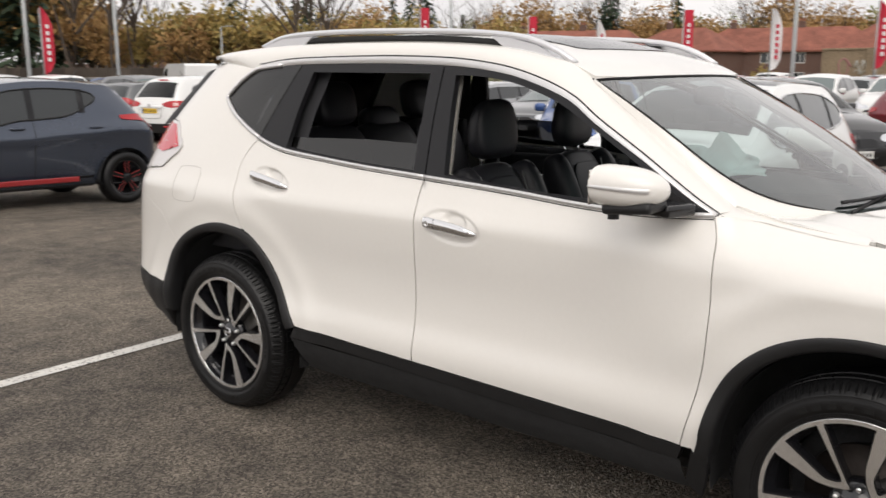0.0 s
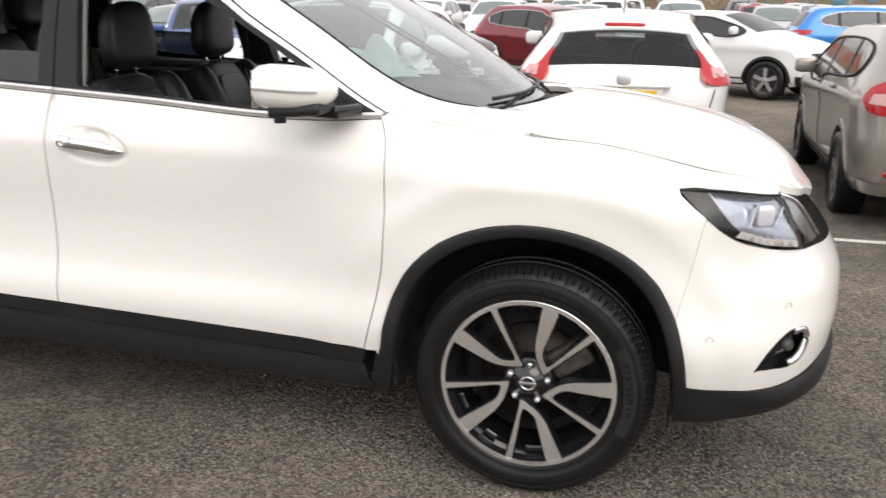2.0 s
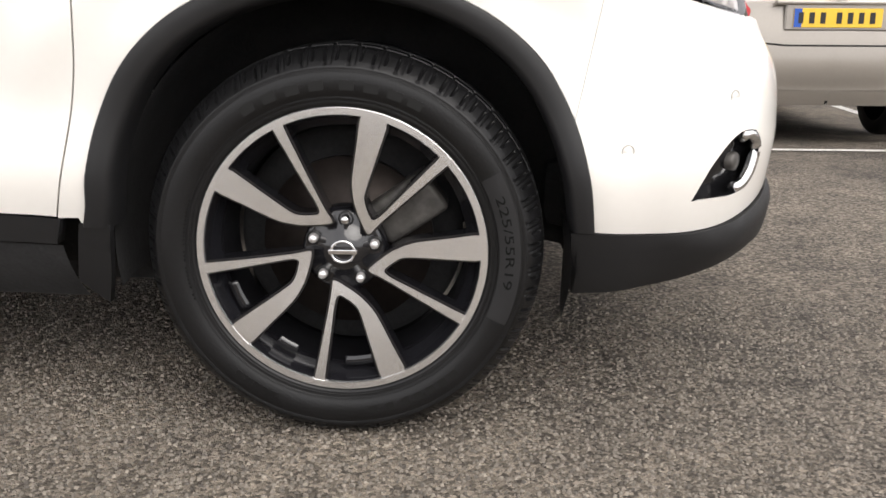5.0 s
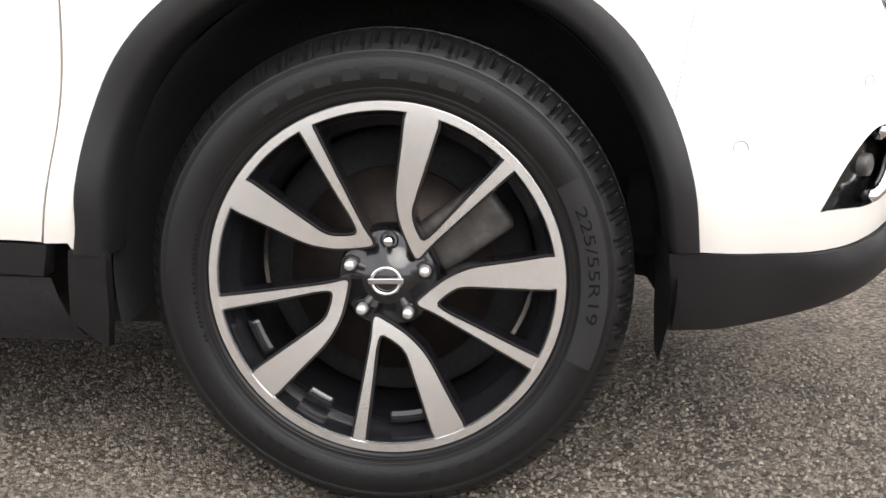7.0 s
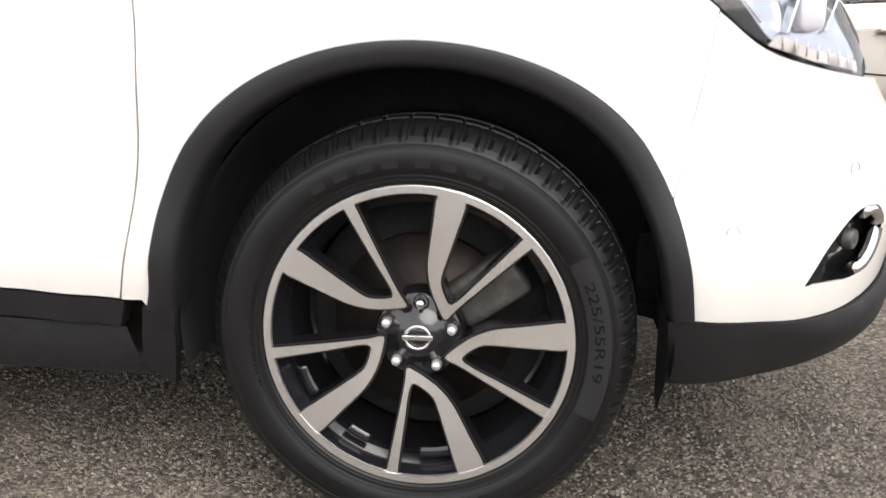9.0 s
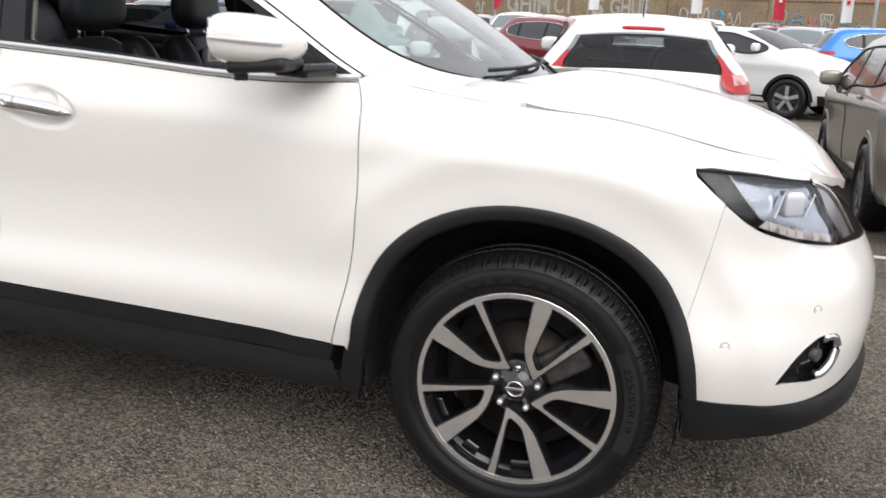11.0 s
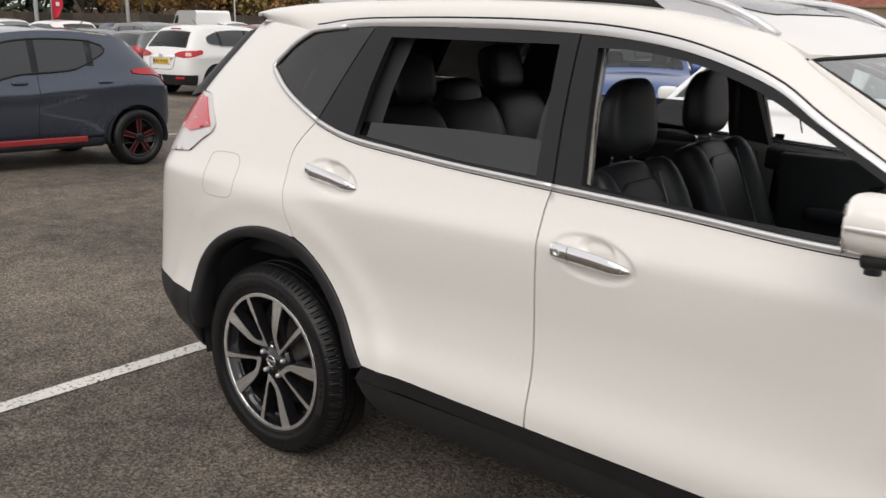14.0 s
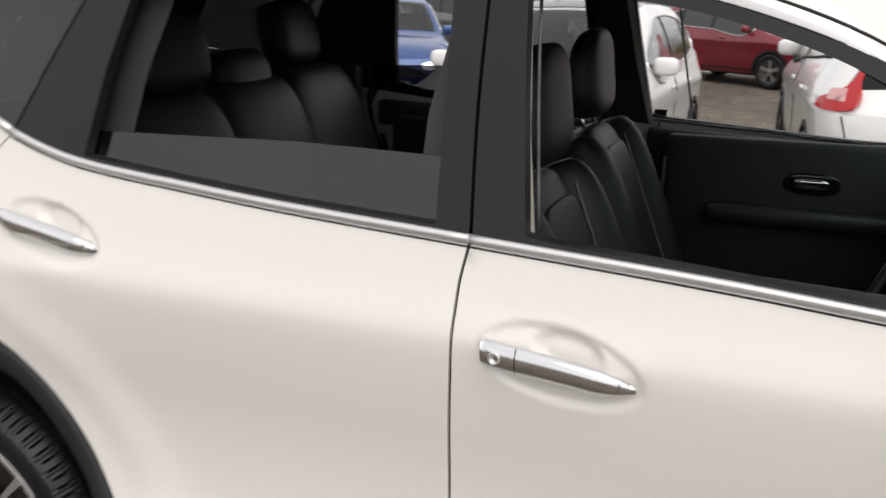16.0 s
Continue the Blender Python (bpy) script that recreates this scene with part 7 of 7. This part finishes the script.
for i in range(NX):
    for j in range(NY):
        q = p0 + d * (-14 + (L + 24) * i / (NX - 1)) + nrm * (9.5 * j / (NY - 1) - .2)
        z = -.25 + (.95 + .25 * noise.noise(Vector((q.x * .3, q.y * .3, 2)))) * (1 - j / (NY - 1)) ** .7
        v.append((q.x, q.y, z))
f = [(i * NY + j, i * NY + j + 1, (i + 1) * NY + j + 1, (i + 1) * NY + j) for i in range(NX - 1) for j in range(NY - 1)]
tagged(mk("grass_bank", v, f, GRASS), "rough brownish grass bank below the wall", "grass", kind="structure")
rgx = random.Random(3)
v, f = [], []
for _ in range(2600):
    q = p0 + d * rgx.uniform(-13, L + 9) + nrm * rgx.uniform(0, 8.5)
    z = .05
    hh, w = rgx.uniform(.15, .5), rgx.uniform(.03, .10)
    k = len(v)
    a1 = rgx.uniform(0, 6.28)
    v += [(q.x + w * math.cos(a1), q.y + w * math.sin(a1), z), (q.x - w * math.cos(a1), q.y - w * math.sin(a1), z), (q.x + rgx.uniform(-.15, .15), q.y + rgx.uniform(-.15, .15), z + hh + .4)]
    f.append((k, k + 1, k + 2))
tagged(mk("grass_tufts", v, f, GRASS, None, False), "dry tufts of rough grass on the bank", "grass", kind="stuff")
# field behind, and a dark fence along the woodland
v, f = ribbon([Vector((*bearing(a, 75), .05)) for a in range(-100, 60, 5)], [Vector((*bearing(a, 430), 4.0)) for a in range(-100, 60, 5)], 6)
tagged(mk("rough_ground", v, f, GRASS, None), "rough grass beyond the car park", "grass", kind="structure")
fence = tagged(new("fence"), "dark weathered timber fence behind the parked cars", "fence")
fp = [Vector((*bearing(a, 58 + 3 * math.sin(a)), -.2)) for a in np.linspace(-84, -40, 75)]
for i, (q, r) in enumerate(zip(fp, fp[1:])):
    e = (r - q)
    m = Matrix.Translation((q + r) / 2 + Vector((0, 0, 1.0))) @ Matrix.Rotation(math.atan2(e.y, e.x), 4, "Z")
    mkb("fence_panel", rounded_box((e.length * .97, .05, 1.8), .01, 1, m), TIMBER, fence)
    mkb("fence_post", rounded_box((.12, .12, 2.1), .01, 1, Matrix.Translation(q + Vector((0, 0, 1.0)))), TIMBER, fence)


# ---- trees ----
def leaf_material(name, colours):
    m = bpy.data.materials.new(name)
    m.use_nodes = True
    n, l = m.node_tree.nodes, m.node_tree.links
    g, r = n.new("ShaderNodeNewGeometry"), n.new("ShaderNodeValToRGB")
    r.color_ramp.elements[0].color, r.color_ramp.elements[1].color = (*colours[0], 1), (*colours[-1], 1)
    for i, c in enumerate(colours[1:-1]):
        e = r.color_ramp.elements.new((i + 1) / (len(colours) - 1))
        e.color = (*c, 1)
    l.new(g.outputs["Random Per Island"], r.inputs["Fac"])
    l.new(r.outputs[0], n["Principled BSDF"].inputs["Base Color"])
    n["Principled BSDF"].inputs["Roughness"].default_value = .8
    return m


YELLOWLEAF = leaf_material("yellow_autumn_leaves", [(.200, .165, .055), (.36, .27, .08), (.45, .31, .10), (.27, .245, .10)])
ORANGELEAF = leaf_material("orange_autumn_leaves", [(.24, .135, .05), (.38, .22, .08), (.32, .18, .065), (.44, .29, .11)])
GREENLEAF = leaf_material("olive_leaves", [(.121, .135, .041), (.203, .216, .068), (.297, .270, .081), (.162, .162, .054)])
PINELEAF = leaf_material("dark_pine_needles", [(.02, .042, .024), (.035, .06, .03), (.05, .075, .036), (.025, .045, .026)])


def branch(v, f, p, way, length, r, depth, rt, tips):
    """A tapered limb and its children."""
    pts, q, w = [p.copy()], p.copy(), way.copy()
    n = 4
    for i in range(n):
        w = (w + Vector((rt.uniform(-.16, .16), rt.uniform(-.16, .16), rt.uniform(-.04, .12)))).normalized()
        q = q + w * (length / n)
        pts.append(q.copy())
    k, sides = len(v), 5 if depth > 1 else 3
    for i, c in enumerate(pts):
        rr = r * (1 - .62 * i / n)
        for s in range(sides):
            a = 2 * math.pi * s / sides
            e1 = w.orthogonal().normalized()
            e2 = w.cross(e1)
            v.append(c + (e1 * math.cos(a) + e2 * math.sin(a)) * rr)
    for i in range(n):
        for s in range(sides):
            f.append((k + i * sides + s, k + i * sides + (s + 1) % sides, k + (i + 1) * sides + (s + 1) % sides, k + (i + 1) * sides + s))
    if depth == 0:
        tips.append(pts[-1])
        tips.append(pts[2])
        return
    for _ in range(rt.randrange(3, 5)):
        at = pts[rt.randrange(1, n + 1)]
        side = Vector((rt.uniform(-1, 1), rt.uniform(-1, 1), rt.uniform(-.1, .5))).normalized()
        branch(v, f, at, (way * .7 + side * .75).normalized(), length * rt.uniform(.5, .72), r * .45, depth - 1, rt, tips)


def build_tree(name, label, height, leaf, seed, density=9, spread=.55, size=.30, bare=False):
    rt = random.Random(seed)
    t = empty(name, label, "tree", "trees at the edge of the car park")
    v, f, tips = [], [], []
    trunk_h = height * (.30 if not bare else .35)
    branch(v, f, Vector((0, 0, -.3)), Vector((0, 0, 1)), trunk_h + .3, height * (.020 if not bare else .011), 0, rt, [])
    top = Vector((0, 0, trunk_h * .95))
    for i in range(7 if not bare else 6):
        a = 2 * math.pi * i / 6 + rt.uniform(-.4, .4)
        up = rt.uniform(.6, 1.6)
        way = Vector((math.cos(a) * spread * 1.5, math.sin(a) * spread * 1.5, up)).normalized()
        branch(v, f, top - Vector((0, 0, rt.uniform(0, .3) * trunk_h)), way, height * rt.uniform(.30, .42), height * (.011 if not bare else .0055), 2, rt, tips)
    branch(v, f, top, Vector((0, 0, 1)), height * .42, height * (.013 if not bare else .007), 2, rt, tips)
    mk("trunk", v, f, BARK, t, True)
    if not bare:
        lv, lf = [], []
        for p in tips:
            for _ in range(density):
                c = p + Vector((rt.gauss(0, .045), rt.gauss(0, .045), rt.gauss(0, .04))) * height
                a, b = Vector((rt.uniform(-1, 1), rt.uniform(-1, 1), rt.uniform(-1, 1))).normalized(), Vector((rt.uniform(-1, 1), rt.uniform(-1, 1), rt.uniform(-1, 1))).normalized()
                s = size * rt.uniform(.5, 1.2)
                k = len(lv)
                lv += [c + a * s, c + b * s * .7, c - a * s * .8, c - b * s * .6]
                lf.append((k, k + 1, k + 2, k + 3))
        mk("crown", lv, lf, leaf, t, False)
    return t


def build_pine(height, seed):
    rt = random.Random(seed)
    t = empty("pine_tree", "dark green conifer with drooping boughs", "tree", "trees at the edge of the car park")
    v, f = [], []
    branch(v, f, Vector((0, 0, -.3)), Vector((0, 0, 1)), height, height * .018, 0, rt, [])
    lv, lf = [], []
    for i in range(int(height * 12)):
        z = height * (.12 + .86 * (i / (height * 12)))
        reach = (1 - z / height) * height * .24 + .25
        a = rt.uniform(0, 6.283)
        n = max(3, int(reach * 7))
        for k in range(n):
            u = (k + 1) / n
            c = Vector((math.cos(a) * reach * u, math.sin(a) * reach * u, z - .25 * reach * u * u + rt.uniform(-.12, .12)))
            s = .34 * rt.uniform(.6, 1.3)
            e1 = Vector((math.cos(a), math.sin(a), -.3 + rt.uniform(-.4, .4)))
            e2 = Vector((-math.sin(a), math.cos(a), rt.uniform(-.5, .5)))
            q = len(lv)
            lv += [c + e1 * s, c + e2 * s * .5, c - e1 * s, c - e2 * s * .5]
            lf.append((q, q + 1, q + 2, q + 3))
    mk("trunk", v, f, BARK, t)
    mk("crown", lv, lf, PINELEAF, t, False)
    return t


kinds = {
    "y": build_tree("tree", "yellow-green autumn tree with thinning crown", 9.5, YELLOWLEAF, 1), "o": build_tree("tree", "orange-brown autumn tree with thinning crown", 9.0, ORANGELEAF, 2), "g": build_tree("tree", "olive green broadleaf tree", 10.0, GREENLEAF, 3),
    "b": build_tree("bare_tree", "tall bare tree with fine twigs", 15.0, None, 4, bare=True, spread=.32), "p": build_pine(13.0, 5), "s": build_tree("shrub", "low yellow-brown bush by the wall", 4.0, YELLOWLEAF, 6, 10, .9, .22), "q": build_tree("tree", "tall russet autumn tree", 13.0, ORANGELEAF, 7, 8, .45, .34)}
plan = []
rt = random.Random(21)
mix = "qoyyobqyyogybopyoy"
for i in range(58):
    deg = -82 + 38 * i / 57
    plan.append((mix[rt.randrange(len(mix))], deg + rt.uniform(-.5, .5), 64 + rt.uniform(0, 26), rt.uniform(.8, 1.2) if deg < -61 else rt.uniform(.5, .72)))
plan += [("p", -63.6, 66, 1.0), ("p", -61.8, 70, .9), ("p", -51.6, 68, .62), ("y", -53.6, 66, .75), ("o", -52.6, 67, .65), ("b", -58.6, 62, 1.0), ("b", -57.4, 64, 1.0), ("b", -60.6, 63, 1.1), ("b", -48.0, 62, .95), ("b", -47.0, 66, 1.0), ("b", -46.0, 63, .9), ("y", -49.3, 70, .75), ("y", -44.6, 72, .6), ("s", -41.4, 80, 1.3), ("y", -41.0, 95, .8), ("s", -35.6, 90, 1.4), ("y", -35.0, 98, .72)]
for i in range(60):
    deg = -42 + 66 * i / 59
    plan.append(("yogbyoqg"[i % 8], deg + rt.uniform(-.6, .6), 150 + rt.uniform(0, 40), rt.uniform(.8, 1.15)))
for i in range(130):
    deg = -45 + 70 * i / 129
    plan.append(("bboqgbopbqgo"[rt.randrange(12)], deg + rt.uniform(-.4, .4), 165 + rt.uniform(0, 40), rt.uniform(.95, 1.4)))
plan += [("p", -28.6, 146, 1.15), ("s", -11.0, 88, .9), ("s", -2.0, 86, .9), ("y", 4.8, 92, .4), ("s", 12.0, 86, .9), ("s", -19.5, 70, .5), ("s", -27.5, 78, .6)]
first = set()
for kind, deg, dist, size in plan:
    x, y = bearing(deg, dist)
    m = Matrix.Translation((x, y, .2 if dist > 70 else -.1)) @ Matrix.Rotation(rt.uniform(0, 6.28), 4, "Z") @ Matrix.Scale(size, 4)
    if kind not in first:
        first.add(kind)
        kinds[kind].matrix_world = m
    else:
        c = copy_thing(kinds[kind], m)
        c.matrix_world = m


# ---- poles and banners ----
def build_banner(cloth, tall, feather):
    b = empty("banner", ("red" if cloth is REDFLAG else "white") + (" feather flag" if feather else " upright banner") + " on a tall pole", "flag", "dealer flags")
    v, f = lathe([(.03, .1), (.035, 0), (.03, -tall), (.001, -tall)], 8, pose(0, 0, 0, 90))
    v = [Vector((p.x, p.y, p.z)) for p in v]
    v, f = tube([(0, 0, 0), (0, 0, tall)], .035, 8)
    mk("pole", v, f, POLE, b)
    n, w = 14, .42
    vv = []
    for i in range(n + 1):
        u = i / n
        z = tall - .05 - (tall * .62) * u
        reach = w * (min(1, (u * 3.2) ** .6) if feather else 1) * (1 if u < .85 or not feather else 1 - (u - .85) * 3)
        for k in range(5):
            q = k / 4
            vv.append(Vector((.04 + reach * q, .05 * math.sin(q * 5 + u * 6), z + (.12 * q if feather else 0))))
    ff = [(i * 5 + k, i * 5 + k + 1, (i + 1) * 5 + k + 1, (i + 1) * 5 + k) for i in range(n) for k in range(4)]
    cl = mk("cloth", vv + [p + Vector((0, .012, 0)) for p in vv], ff + [tuple(i + len(vv) for i in q)[::-1] for q in ff], cloth, b)
    for k in range(6):
        z = tall - .75 - .27 * k
        if z < tall * .42:
            break
        mkb("lettering_bar", rounded_box((.13, .10, .16), 0, 1, pose(.26, 0, z)), WHITEFLAG if cloth is REDFLAG else REDFLAG, cl)
    mkb("base", rounded_box((.6, .6, .08), .02, 1, pose(0, 0, .04)), POLE, b)
    return b


flags = {(c, fe): build_banner(c, 4.6 if not fe else 4.3, fe) for c in (REDFLAG, WHITEFLAG) for fe in (True, False)}
first = set()
for cloth, fe, deg, dist, size in ((REDFLAG, True, -62.4, 42, 1.0), (REDFLAG, False, -40.3, 60, 1.25), (REDFLAG, False, -33.6, 50, 1.0), (WHITEFLAG, True, -29.4, 50, 1.0), (REDFLAG, False, -24.3, 46, 1.0), (WHITEFLAG, True, -19.3, 46, 1.05),
                                   (REDFLAG, True, -13.7, 46, 1.1), (WHITEFLAG, False, -8.0, 44, 1.1), (WHITEFLAG, False, -2.0, 44, 1.1), (REDFLAG, False, 2.6, 42, 1.0), (WHITEFLAG, False, 6.2, 42, 1.0), (REDFLAG, True, 11.0, 42, 1.0)):
    x, y = bearing(deg, dist)
    m = Matrix.Translation((x, y, -.2)) @ Matrix.Rotation(radians(-deg * .8), 4, "Z") @ Matrix.Scale(size, 4)
    if (cloth, fe) not in first:
        first.add((cloth, fe))
        flags[(cloth, fe)].matrix_world = m
    else:
        copy_thing(flags[(cloth, fe)], m).matrix_world = m


def build_post(tall, r):
    p = empty("lamp_post", "tall grey galvanised lamp post", "lamp post", "lamp posts")
    v, f = tube([(0, 0, 0), (0, 0, 1.2), (0, 0, 1.25), (0, 0, tall)], r, 8)
    mk("shaft", v, f, POLE, p)
    v, f = tube([(0, 0, tall - .1), (.3, 0, tall + .15), (1.1, 0, tall + .22)], r * .6, 6)
    mk("arm", v, f, POLE, p)
    mkb("lantern", rounded_box((.6, .25, .12), .04, 2, pose(1.3, 0, tall + .2)), POLE, p)
    return p


post = build_post(9.0, .09)
for i, (deg, dist, s) in enumerate(((-63.2, 45, 1), (-58.4, 48, 1), (-38.4, 60, 1), (-18.0, 40, 1), (-12.3, 58, 1), (-4.6, 50, 1), (8.0, 48, 1), (-52.4, 52, .45))):
    x, y = bearing(deg, dist)
    m = Matrix.Translation((x, y, -.2)) @ Matrix.Rotation(i * 1.1, 4, "Z") @ Matrix.Scale(s, 4)
    if i:
        copy_thing(post, m).matrix_world = m
    else:
        post.matrix_world = m


# ---- loose chippings on the asphalt beside the front wheel ----
CHIP = leaf_material("grey_brown_chippings", [(.08, .07, .06), (.13, .115, .098), (.19, .167, .14), (.25, .22, .185), (.15, .132, .11), (.34, .30, .25)])
rq = random.Random(17)
v, f = [], []
for _ in range(62000):
    x, y = rq.uniform(-1.3, 2.2), rq.uniform(-1.25, 1.0)
    edge = min(x + 1.3, 2.2 - x, y + 1.25, 1.0 - y)
    if rq.random() > edge / .5:
        continue
    s = rq.choice((.0022, .0028, .0034, .0040, .0048))
    w = rq.uniform(0, 6.28)
    z = lie(x, y)
    k = len(v)
    for q in range(4):
        g = w + 1.571 * q + rq.uniform(-.4, .4)
        v.append((x + s * math.cos(g) * 1.15, y + s * math.sin(g), z - .0005))
    top = z + s * rq.uniform(.55, 1.1)
    for q in range(4):
        a = v[k + q]
        v.append((x + (a[0] - x) * .55, y + (a[1] - y) * .55, top + rq.uniform(-.0005, .0005)))
    f += [(k + q, k + (q + 1) % 4, k + 4 + (q + 1) % 4, k + 4 + q) for q in range(4)] + [(k + 4, k + 5, k + 6, k + 7)]
tagged(mk("chippings", v, f, CHIP, None, False), "loose grey-brown stone chippings on the asphalt", "gravel", kind="stuff")
